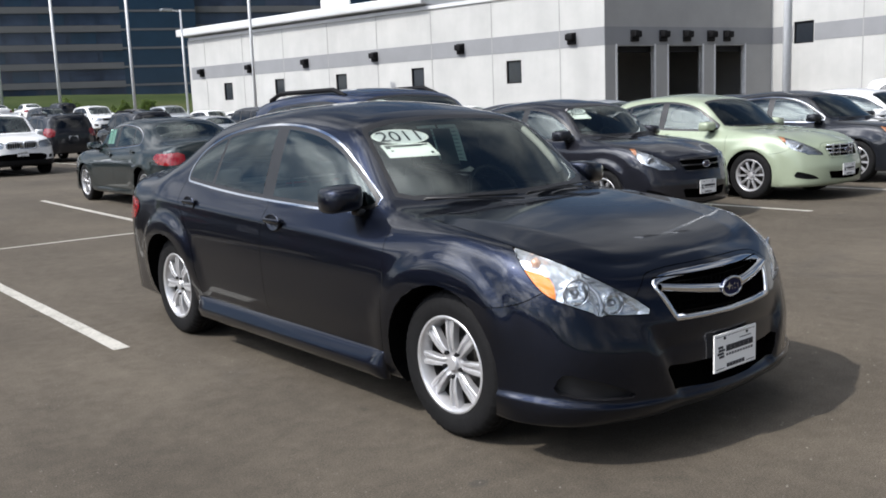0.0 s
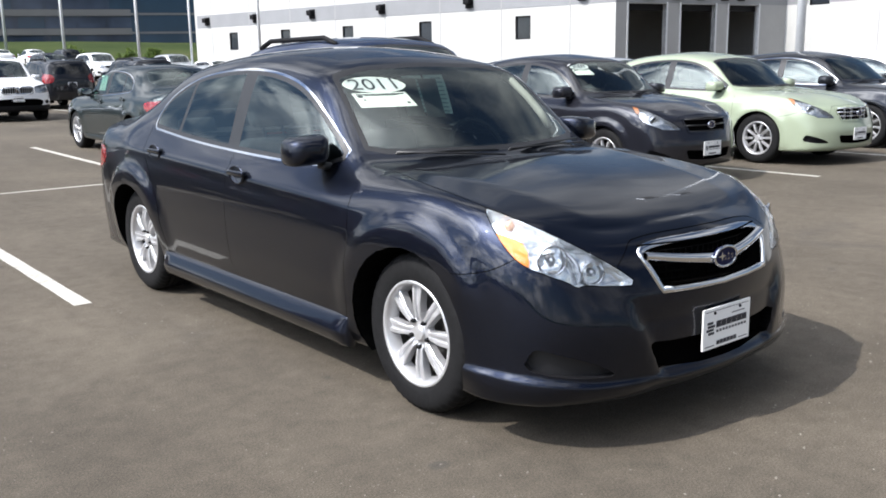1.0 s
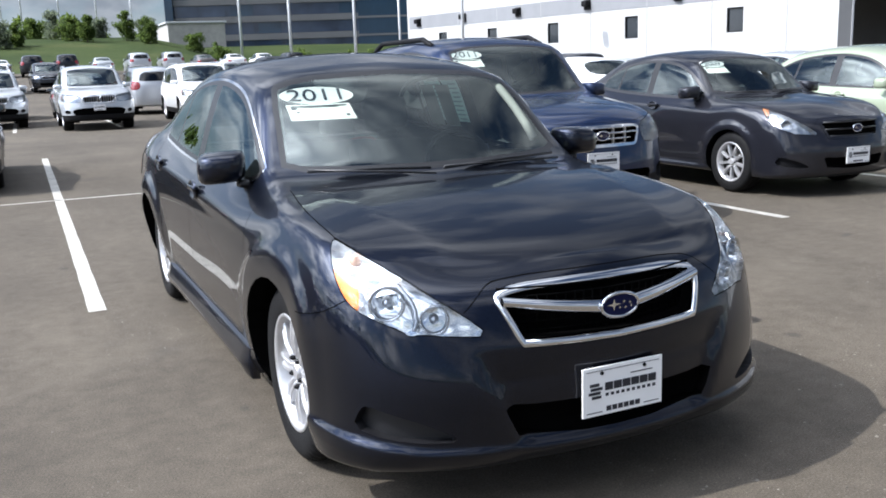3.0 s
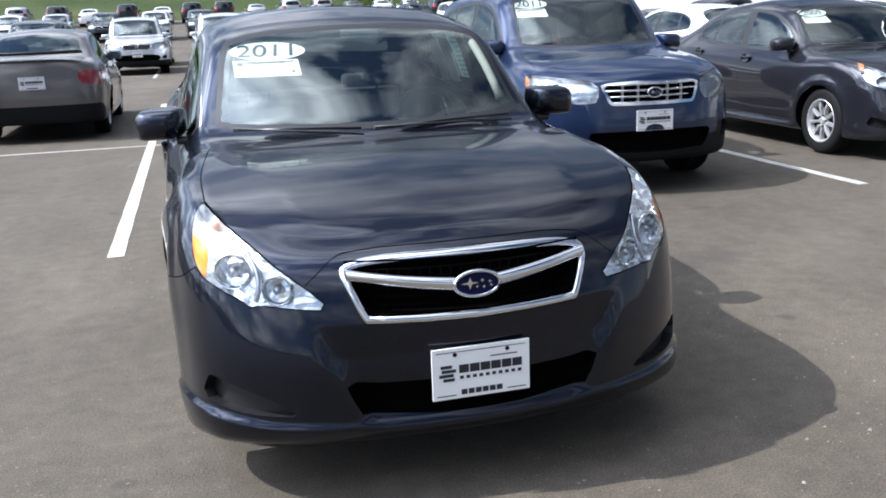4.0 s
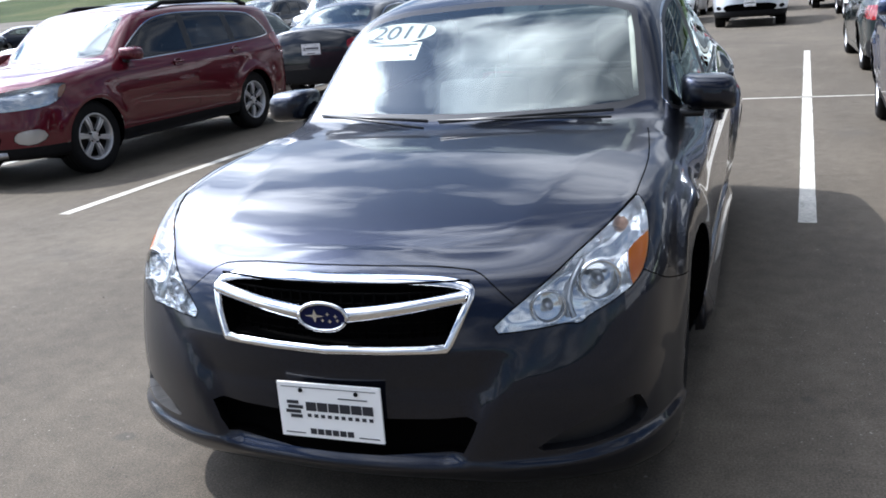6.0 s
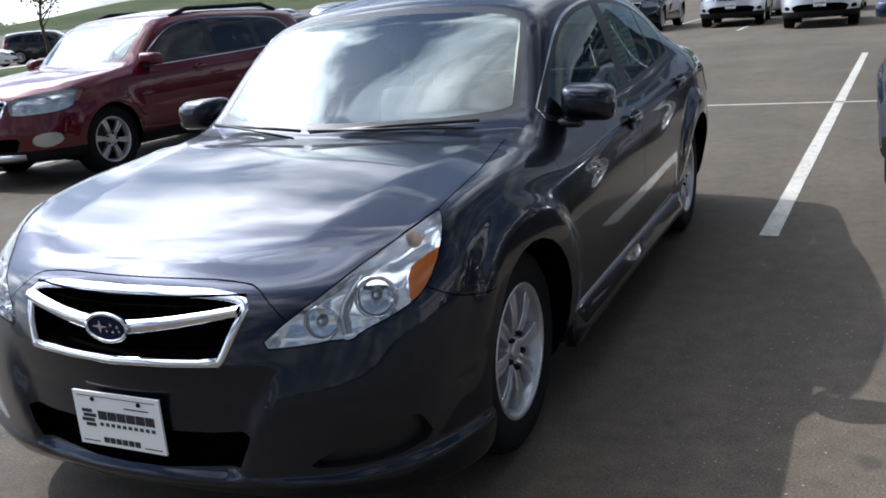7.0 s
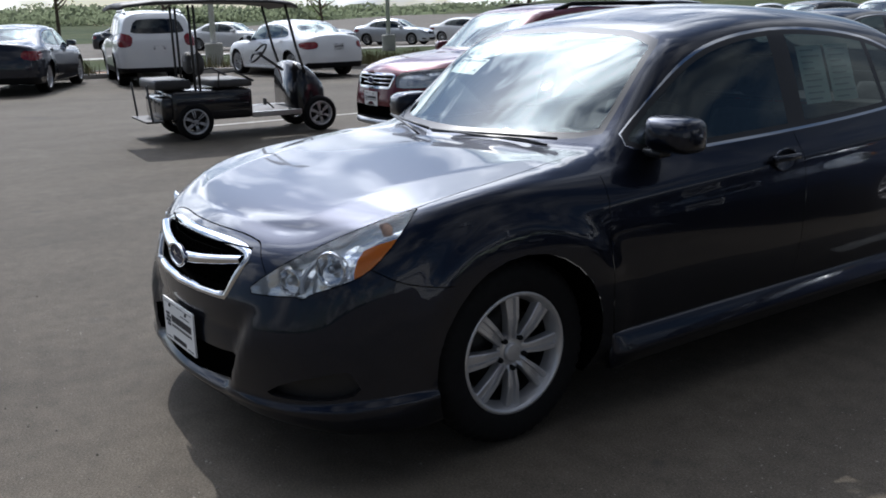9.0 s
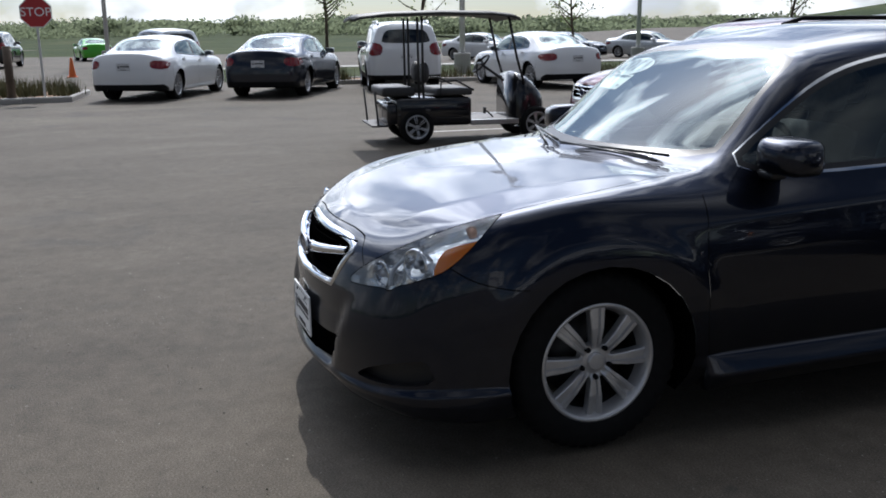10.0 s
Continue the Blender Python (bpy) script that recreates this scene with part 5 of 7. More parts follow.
def grille_frame(root, outline, skins, width):
    """A rounded chrome ring round the grille's opening and the dark box behind it."""
    vs, fs = [], []
    for v, n, f in skins:
        fs += [[len(vs) + k for k in face] for face in f]
        vs += v
    half = [Vector((p.x, p.z)) for p in outline if p.x > 0]
    half.sort(key=lambda p: -math.atan2((p.y - .64) * 3, p.x))
    fullline = half + [Vector((-p.x, p.y)) for p in half[::-1]]
    inner, deep = offset_poly(fullline, width), offset_poly(fullline, width * .96)
    mid1, mid2 = offset_poly(fullline, width * .25), offset_poly(fullline, width * .75)

    near = np.array([p for p in vs if p.x < .42 and .52 < p.z < .765 and p.y < -1.93])
    terms = lambda x, z: np.stack([x * 0 + 1, x ** 2, x ** 4, z - .64, (z - .64) ** 2, (z - .64) ** 3, x ** 2 * (z - .64)], -1)
    k5 = np.linalg.lstsq(terms(near[:, 0], near[:, 2]), near[:, 1], rcond=None)[0]

    def lay(q, off):
        return Vector((q.x, float(terms(np.float64(q.x), np.float64(q.y)) @ k5) + off, q.y))
    bm = bmesh.new()
    rows = [[bm.verts.new(lay(q, off)) for q in line] for line, off in ((fullline, .02), (fullline, -.002), (mid1, -.008), (mid2, -.007), (inner, -.001), (inner, .014))]
    n = len(fullline)
    for a, b in zip(rows, rows[1:]):
        for k in range(n):
            bm.faces.new((a[k], a[(k + 1) % n], b[(k + 1) % n], b[k]))
    bmesh.ops.recalc_face_normals(bm, faces=bm.faces)
    part("grille_surround", bm, CHROME, root, "chrome surround of the grille", True)
    bm = bmesh.new()
    rim = [bm.verts.new(lay(q, .012)) for q in inner]
    ring = [bm.verts.new(lay(q, .062)) for q in inner]
    hub = bm.verts.new((0, -2.12, .64))
    for k in range(n):
        bm.faces.new((ring[k], ring[(k + 1) % n], hub))
        bm.faces.new((rim[k], rim[(k + 1) % n], ring[(k + 1) % n], ring[k]))
    part("grille_backing", bm, VOID, root)


def grille_parts(root, outline, style, piece):
    """Bars and badge in the grille's opening."""
    if piece is None:
        return
    x1 = max(p.x for p in outline)
    z0, z1 = min(p.z for p in outline), max(p.z for p in outline)
    yc = min(v.y for v in piece[0])
    yside = max(v.y for v in piece[0])
    h = z1 - z0
    zc = (z0 + z1) / 2 + .005
    yat = lambda x: yc + (yside - yc) * (x / x1) ** 2 * .8
    if style == "wing":
        bm = bmesh.new()
        for s in (1, -1):
            rows = []
            for k in range(9):
                t = .10 + .90 * k / 8
                x = t * (x1 - .022)
                z = zc - .006 + .046 * t ** 1.2
                hh = .021 - .006 * t
                y = yat(x) + .006
                rows.append([bm.verts.new((s * x, y + dy, z + dz)) for dy, dz in ((.022, hh), (.004, hh), (-.006, hh * .4), (-.002, -hh * .6), (.012, -hh), (.03, -hh))])
            for p, q in zip(rows, rows[1:]):
                for j in range(5):
                    bm.faces.new((p[j], p[j + 1], q[j + 1], q[j]) if s > 0 else (p[j], q[j], q[j + 1], p[j + 1]))
        part("grille_wing", bm, CHROME, root, "chrome wing bar", True)
        bm = bmesh.new()
        for k in range(7):
            z = z0 + h * (k + .6) / 7.4
            half = x1 * (.80 + .16 * (k / 7))
            tube(bm, [(-half, yat(half) + .052, z), (-half / 2, yat(half / 2) + .052, z), (0, yc + .052, z), (half / 2, yat(half / 2) + .052, z), (half, yat(half) + .052, z)], .0035, 5)
        for k in range(-11, 12):
            x = k * .03
            tube(bm, [(x, yat(abs(x)) + .054, z0 + .03), (x, yat(abs(x)) + .054, z1 - .045)], .003, 4)
        part("grille_mesh", bm, VOID, root, "", True)
        badge(root, (0, yc + .010, zc + .002), .068, .037)
    elif style == "kidney":
        for s in (1, -1):
            bm = bmesh.new()
            tube(bm, [(s * (x1 * .50 + x1 * .44 * math.copysign(abs(math.cos(a)) ** .6, math.cos(a))), yat(x1 * .5) - .004, zc + h * .50 * math.copysign(abs(math.sin(a)) ** .6, math.sin(a))) for a in (2 * math.pi * k / 24 for k in range(25))], .014, 6, False)
            part("kidney_ring", bm, CHROME, root, "", True)
            for k in range(6):
                bm = bmesh.new()
                x = s * x1 * (.16 + .135 * k)
                box(bm, (x - .006, yat(abs(x)) + .006, z0 + .015), (x + .006, yat(abs(x)) + .03, z1 - .015))
                part("grille_bar", bm, SATIN, root)
    else:
        n = 4 if style in ("bars", "louvres") else 3
        for k in range(n):
            bm = bmesh.new()
            z = z0 + h * (k + .5) / n
            half = x1 * .93
            pts = [(-half, yat(half) + .008, z), (-half / 2, yat(half / 2) + .006, z), (0, yc + .006, z), (half / 2, yat(half / 2) + .006, z), (half, yat(half) + .008, z)]
            tube(bm, pts, .009, 6)
            part("grille_bar", bm, CHROME if style in ("bars", "louvres") else BLACK, root, "", True)
        if style == "bars":
            for x in (-.24, -.12, .12, .24):
                bm = boxed((x - .008, yat(abs(x)) + .012, z0 + .01), (x + .008, yat(abs(x)) + .03, z1 - .01), .003)
                part("grille_upright", bm, SATIN, root)
        badge(root, (0, yc - .006, zc), .058, .036)


def badge(root, c, rx, rz):
    m = Matrix.Translation(c) @ pose(0, 0, 0, 90, 0, 0)
    bm = bmesh.new()
    pts = ellipse(rx, rz, 32)
    tube(bm, [m @ Vector((x, y, .012)) for x, y in pts + pts[:1]], .0055, 6, False)
    b = part("badge", bm, CHROME, root, "oval chrome badge with a blue field", True)
    part("badge_field", plate_bm(ellipse(rx, rz, 32), .010, m), BADGE_BLUE, b)
    bm = bmesh.new()
    for k, (x, y, r) in enumerate(((-.32, .05, .5), (.22, .22, .2), (.55, .08, .2), (.30, -.30, .2), (.62, -.22, .18), (.0, -.25, .18))):
        star = []
        for j in range(8):
            a = math.pi * j / 4
            q = r * rz * (1 if j % 2 == 0 else .28)
            star.append((x * rx + q * math.cos(a) * (1.5 if k == 0 else 1), y * rz + q * math.sin(a)))
        lo = [bm.verts.new(m @ Vector((*p, .013))) for p in star]
        bm.faces.new(lo)
    part("badge_star", bm, CHROME, b)

# ---------------------------------------------------------------- ground
bm = bmesh.new()
bmesh.ops.create_grid(bm, x_segments=1, y_segments=1, size=1500)
ground = tagged(new("ground", mesh_of("ground", bm, ASPHALT, False)), "worn grey asphalt of a car lot", "ground", kind="structure")


def stripe(a, b, width=0.10):
    a, b = Vector(a), Vector(b)
    way = (b - a).normalized()
    off = Vector((-way.y, way.x)) * width / 2
    bm = bmesh.new()
    n = max(2, int((b - a).length / .25))
    rows = []
    for k in range(n + 1):
        p = a.lerp(b, k / n)
        w = 1 + random.uniform(-.05, .05)
        rows.append([bm.verts.new((p.x + s * off.x * w, p.y + s * off.y * w, .004)) for s in (-1, 1)])
    for p, q in zip(rows, rows[1:]):
        bm.faces.new((p[0], p[1], q[1], q[0]))
    return tagged(new("parking_line", mesh_of("parking_line", bm, LINE, False)), "worn white painted line on the asphalt", "road marking", "parking lines", "structure")


for x0, x1 in ((-9.45, -9.3), (-6.72, -6.60), (-4.03, -3.98), (-1.27, -1.14), (1.29, 1.70), (4.30, 4.50), (7.10, 7.25), (9.85, 10.0), (12.6, 12.75), (15.3, 15.5), (18.1, 18.3)):
    stripe((x0, 1.27), (x1, 13.3))
stripe((-12.0, 7.05), (21.0, 6.75), 0.07)
for k in range(-6, 8):
    stripe((1.2 + 2.75 * k, 22.8), (1.35 + 2.75 * k, 35.0))

# ---------------------------------------------------------------- cars of the lot
hero = build_car("sedan", "dark graphite grey four-door sedan parked in its bay", "graphite", fine=True, grille_style="wing")


def sedan_map(front, yf, yr, rear, roof, belt=.95):
    return dict(ys=[(-2.262, front), (-1.375, yf), (1.375, yr), (2.43, rear)], zs=[(0, 0), (.95, belt), (1.466, roof)])


def wagon_map(front, yf, yr, rear, roof, belt=1.05):
    return dict(ys=[(-2.275, front), (-1.31, yf), (1.31, yr), (2.27, rear)], zs=[(0, 0), (1.05, belt), (1.665, roof)])


blue_suv = build_car("suv", "deep blue compact suv with dark roof rails", "blue", "wagon", **wagon_map(-2.24, -1.31, 1.31, 2.3, 1.66), xs=.985, rails="dark", cladding=.33, front_clad=.44, wheel=(.345, .222, .215), spokes=10, chrome=False, category="suv", mid=True)
blue_suv.matrix_basis = pose(2.78, 3.86, 0, 0, 0, -3)
red_wagon = build_car("wagon", "dark red wagon with dark lower cladding and roof rails", "red", "wagon", **wagon_map(-2.27, -1.37, 1.37, 2.42, 1.57, 1.02), rails="dark", cladding=.36, wheel=(.345, .222, .225), spokes=6, chrome=True, glass_rear=GLASS_DARK, category="wagon", mid=True, fog_mat=SATIN, skid=True, grille_style="louvres")
red_wagon.matrix_basis = pose(-5.80, 4.37, 0, 0, 0, -3)
grey_sedan = build_car("sedan", "dark grey compact sedan with a price sheet in its windshield", "grey", **sedan_map(-2.17, -1.30, 1.30, 2.27, 1.46, .96), xs=.97, chrome=False, grille_chrome=False, grille_style="dark", wheel=(.312, .20, .19), spokes=9, mid=True)
grey_sedan.matrix_basis = pose(5.86, 4.0, 0, 0, 0, -2)
green_sedan = build_car("sedan", "pale green mid-size sedan in its bay", "green", **sedan_map(-2.33, -1.388, 1.388, 2.43, 1.465, .95), chrome=False, grille_chrome=False, wheel=(.33, .215, .205), spokes=10, mid=True)
green_sedan.matrix_basis = pose(8.75, 3.94, 0, 0, 0, -2)
black_sedan = build_car("sedan", "black sedan with a price sheet in its windshield", "black", **sedan_map(-2.3, -1.388, 1.388, 2.45, 1.465, .96), wheel=(.33, .225, .205), spokes=10)
black_sedan.matrix_basis = pose(11.6, 3.9, 0, 0, 0, -2)
teal_sedan = build_car("sedan", "dark teal sedan with a green sheet in its side window", "teal", **sedan_map(-2.4, -1.38, 1.38, 2.45, 1.44, .95), wheel=(.33, .225, .22), spokes=5, rear_clad=.47, plates="rear")
teal_sedan.matrix_basis = pose(3.1, 11.1, 0, 0, 0, 180)
taupe_sedan = build_car("sedan", "taupe grey compact sedan with a dark rear spoiler", "taupe", **sedan_map(-2.2, -1.35, 1.35, 2.25, 1.43, .95), xs=.97, chrome=False, wheel=(.32, .21, .2), spokes=7, rear_clad=.47, plates="rear")
taupe_sedan.matrix_basis = pose(-2.6, 10.25, 0, 0, 0, 180)
dark_sedan = build_car("sedan", "black sedan with red tail lights", "black", **sedan_map(-2.35, -1.42, 1.42, 2.42, 1.45, .96), wheel=(.33, .235, .22), spokes=5, rear_clad=.47, plates="rear")
dark_sedan.matrix_basis = pose(-5.45, 10.8, 0, 0, 0, 180)
big_suv_map = wagon_map(-2.38, -1.466, 1.466, 2.47, 1.76, 1.12)
white_suv = build_car("suv", "white suv with black lower trim", "white", "wagon", **big_suv_map, xs=1.07, cladding=.43, rails="satin", grille_style="kidney", wheel=(.38, .25, .255), spokes=10, plates="front rear", chrome=False, category="suv", glass_rear=GLASS_DARK, mid=True)
white_suv.matrix_basis = pose(3.85, 24.7, 0, 0, 0, 0)
silver_suv = build_car("suv", "silver suv with black lower trim", "silver", "wagon", **big_suv_map, xs=1.07, cladding=.43, rails="satin", grille_style="kidney", wheel=(.38, .25, .255), spokes=10, plates="front rear", chrome=False, category="suv", glass_rear=GLASS_DARK, mid=True)
silver_suv.matrix_basis = pose(.58, 24.0, 0, 0, 0, 0)
five = build_car("sedan", "white executive sedan parked along the kerb", "white", **sedan_map(-2.4, -1.485, 1.485, 2.5, 1.464, .96), xs=1.02, wheel=(.34, .24, .245), spokes=10, rear_clad=.38, plates="rear")
five.matrix_basis = pose(-20.6, -1.7, 0, 0, 0, -114)
seven = build_car("sedan", "dark navy executive sedan", "navy", **sedan_map(-2.45, -1.53, 1.53, 2.6, 1.48, .98), xs=1.05, wheel=(.35, .24, .245), spokes=10, rear_clad=.38, plates="rear")
seven.matrix_basis = pose(-20.4, 1.35, 0, 0, 0, -116)
copy_thing(white_suv, pose(-20.9, 4.4, 0, 0, 0, -101))
copy_thing(five, pose(-20.4, 8.2, 0, 0, 0, -86))

# ---------------------------------------------------------------- more cars, in rows
dark_suv = build_car("suv", "black suv seen in a row of parked cars", "black", "wagon", **big_suv_map, xs=1.07, rails="dark", grille_style="kidney", wheel=(.38, .25, .255), spokes=10, plates="front rear", chrome=False, category="suv", glass_rear=GLASS_DARK)
dark_suv.matrix_basis = pose(7.4, 31.6, 0, 0, 0, 180)
silver_sedan = build_car("sedan", "silver sedan in a row of parked cars", "silver", **sedan_map(-2.3, -1.36, 1.36, 2.4, 1.45, .95), wheel=(.325, .22, .2), spokes=10, plates="rear")
silver_sedan.matrix_basis = pose(5.95, 11.2, 0, 0, 0, 180)
lime_car = build_car("coupe", "bright lime green coupe at the far road", "lime", **sedan_map(-2.3, -1.40, 1.40, 2.3, 1.36, .92), wheel=(.34, .24, .25), spokes=5, chrome=False)
lime_car.matrix_basis = pose(-58.0, -4.2, 0, 0, 0, -80)
far_suv = dict(base="wagon", **big_suv_map, xs=1.07, grille_style="plain", wheel=(.38, .25, .255), spokes=10, chrome=False, category="suv", glass_rear=GLASS_DARK, detail=False)
far_sed = dict(**sedan_map(-2.35, -1.42, 1.42, 2.45, 1.45, .95), grille_style="plain", wheel=(.33, .225, .21), spokes=10, chrome=False, detail=False)
far = {}
for key, paint, kind, label in (("ws", "white", far_suv, "white suv in a row of parked cars"), ("ss", "silver", far_suv, "silver suv in a row of parked cars"), ("ks", "black", far_suv, "black suv in a row of parked cars"),
                                ("wc", "white", far_sed, "white sedan in a row of parked cars"), ("sc", "silver", far_sed, "silver sedan in a row of parked cars"), ("kc", "navy", far_sed, "dark sedan in a row of parked cars"), ("tc", "taupe", far_sed, "grey sedan in a row of parked cars")):
    far[key] = build_car("suv" if kind is far_suv else "sedan", label, paint, **kind)
placed = set()


def ease(t):
    t = min(1, max(0, t))
    return t * t * (3 - 2 * t)


def lot_height(x, y):
    """The far end of the lot rises gently towards the bank."""
    return 2.0 * min(1, max(0, (y - 41) / 47)) * ease((28 - x) / 7)


def park(key, x, y, turn):
    """The first car of a kind is moved to its bay, the others are copies."""
    if key in placed:
        return copy_thing(far[key], pose(x, y, lot_height(x, y), 0, 0, turn))
    placed.add(key)
    far[key].matrix_basis = pose(x, y, lot_height(x, y), 0, 0, turn)


for thing, x, y, turn in ((silver_suv, -2.1, 27.3, 2), (dark_suv, 10.4, 31.2, 178), (five, 8.7, 11.4, 181), (five, 14.4, 4.2, -2)):
    copy_thing(thing, pose(x, y, 0, 0, 0, turn))
for key, x, y, turn in (("ks", -5.0, 27.0, -1), ("sc", -7.8, 27.2, 0), ("kc", -11.1, 26.6, 0), ("ws", -13.9, 27.0, 1), ("ks", -16.7, 26.8, 0), ("sc", 13.0, 30.4, 180), ("ks", 15.8, 31.4, 181), ("tc", 18.6, 31.0, 180), ("ks", 21.4, 31.2, 179), ("sc", 24.0, 30.6, 180), ("wc", 26.8, 30.6, 180),
                        ("kc", 11.5, 11.0, 180), ("sc", 14.2, 11.2, 179), ("tc", 17.0, 11.3, 180), ("tc", 17.2, 4.0, -1), ("ws", 20.0, 4.3, 0), ("kc", 20.2, 11.2, 180), ("kc", -8.3, 11.0, 180), ("sc", -11.0, 10.8, 181),
                        ("ss", -39.0, -1.0, -70), ("ks", -47.0, -8.4, -95), ("ss", -52.0, -12.0, -90), ("sc", -33.0, -1.6, -85), ("ks", -12.2, 14.5, 160)):
    park(key, x, y, turn)
mix = random.Random(7)
for y, turn in ((33.2, 180), (57.0, 0), (81.0, 180)):
    for k in range(-7, 11):
        x = .7 + 2.8 * k
        if y < 40 and (-3 > x or x > 6):
            continue
        park(mix.choice(("ws", "ks", "sc", "wc", "ss", "kc", "tc")), x + mix.uniform(-.2, .2), y + mix.uniform(-.4, .4), turn + mix.uniform(-2, 2))
for k, key in enumerate(("kc", "wc", "kc", "sc", "wc", "ks", "kc", "wc", "kc", "sc")):
    park(key, -44.5 + .9 * k, 11.5 + 4.6 * k, 120 + mix.uniform(-3, 3))

# ---------------------------------------------------------------- land beyond the lot
GRASS = Mat("grass", (0.08, 0.11, 0.03), 0.9).world()
GRASS.color(GRASS.mix(GRASS.ramp(GRASS.noise(0.06, 6.0, 0.6), (0.3, (0.024, 0.040, 0.013)), (0.55, (0.046, 0.063, 0.021)), (0.75, (0.090, 0.090, 0.040))),
                      GRASS.ramp(GRASS.noise(3.0, 5.0, 0.7), (0.3, 0.65), (0.7, 1.2)), 1.0, "MULTIPLY"))
GRASS.bump(GRASS.noise(9.0, 4.0), 0.6, 0.08)
DIRT = make_plain("bare_dirt", (0.24, 0.155, 0.10), 0.95, vary=0.25, scale=1.2, bump=0.4)
CONCRETE = make_plain("concrete", (0.40, 0.385, 0.36), 0.85, vary=0.14, scale=1.1, bump=0.25)
LEAF = Mat("leaves", (0.06, 0.09, 0.02), 0.7)
LEAF.color(LEAF.ramp(LEAF.noise(1.3, 4.0), (0.3, (0.030, 0.052, 0.014)), (0.7, (0.085, 0.125, 0.035))))
# paler, greyer leaves: the haze of the distance is put into their colour
LEAF_HAZED = Mat("hazed_leaves", (0.05, 0.07, 0.03), 0.85).world()
LEAF_HAZED.color(LEAF_HAZED.ramp(LEAF_HAZED.noise(0.05, 4.0), (0.3, (0.070, 0.090, 0.074)), (0.7, (0.115, 0.135, 0.106))))
LEAF.translucent((0.16, 0.22, 0.05), 0.4)
LEAF_HAZED.translucent((0.24, 0.28, 0.17), 0.5)
DRY_GRASS = Mat("dry_grass", (0.11, 0.11, 0.06), 0.85)
DRY_GRASS.color(DRY_GRASS.ramp(DRY_GRASS.noise(1.7, 4.0), (0.3, (0.065, 0.075, 0.034)), (0.7, (0.155, 0.145, 0.085))))
for dull in (GRASS, LEAF, LEAF_HAZED, DRY_GRASS):
    dull.b.inputs["Specular IOR Level"].default_value = 0.08
BARK = make_plain("bark", (0.10, 0.075, 0.055), 0.9, vary=0.25, scale=9, bump=0.5)


def land(name, label, x0, x1, y0, y1, nx, ny, height, mat):
    bm = bmesh.new()
    vs = [[bm.verts.new((x0 + (x1 - x0) * i / nx, y0 + (y1 - y0) * j / ny, 0)) for j in range(ny + 1)] for i in range(nx + 1)]
    for i in range(nx):
        for j in range(ny):
            bm.faces.new((vs[i][j], vs[i + 1][j], vs[i + 1][j + 1], vs[i][j + 1]))
    for v in bm.verts:
        v.co.z = height(v.co.x, v.co.y)
    return tagged(new(name, mesh_of(name, bm, mat)), label, "grass" if "grass" in name else "ground", kind="structure")


def north_height(x, y):
    return lot_height(x, y) - .25 + .30 * ease((y - 87) / 3) + 6.1 * ease((y - 89) / 80) + .25 * noise.noise((x * .05, y * .05, 0)) * ease((y - 88) / 6)


def west_height(x, y):
    d = -x - 60 + max(0, y - 30) * .25
    return -.3 + .33 * ease(d / 6) + 2.2 * ease((d - 60) / 240) + 5.5 * ease((d - 240) / 420) + .3 * noise.noise((x * .02, y * .02, 2))


land("grass_bank", "grass bank rising behind the lot", -140, 190, 86, 330, 60, 48, north_height, GRASS.m)
land("rising_lot", "worn grey asphalt of the rising far end of the lot", -140, 28, 41, 88, 42, 12, lambda x, y: lot_height(x, y) + .004, ASPHALT)
land("grass_field", "rough green field rising to far hills", -1200, -56, -700, 66, 60, 60, west_height, GRASS.m)
land("grass_field_far", "rough green field rising to far hills", -1200, -140, 66, 900, 50, 50, lambda x, y: west_height(x - 20, 60) + .002 * max(0, y - 66), GRASS.m)


def kerb(points, width=.16, height=.13):
    bm = bmesh.new()
    pts = [Vector((*p, 0)) for p in points]
    rows = []
    for i, p in enumerate(pts):
        way = (pts[min(i + 1, len(pts) - 1)] - pts[max(i - 1, 0)]).normalized()
        off = Vector((-way.y, way.x, 0)) * width / 2
        rows.append([bm.verts.new(p + off * s + Vector((0, 0, z))) for s, z in ((-1, -.01), (-1, height * .8), (-.75, height), (.75, height), (1, height * .8), (1, -.01))])
    for a, b in zip(rows, rows[1:]):
        for j in range(5):
            bm.faces.new((a[j], a[j + 1], b[j + 1], b[j]))
    bm.faces.new(rows[0]), bm.faces.new(rows[-1][::-1])
    bmesh.ops.recalc_face_normals(bm, faces=bm.faces)
    return tagged(new("kerb", mesh_of("kerb", bm, CONCRETE, False)), "pale concrete kerb along a planted strip", "kerb", kind="structure")


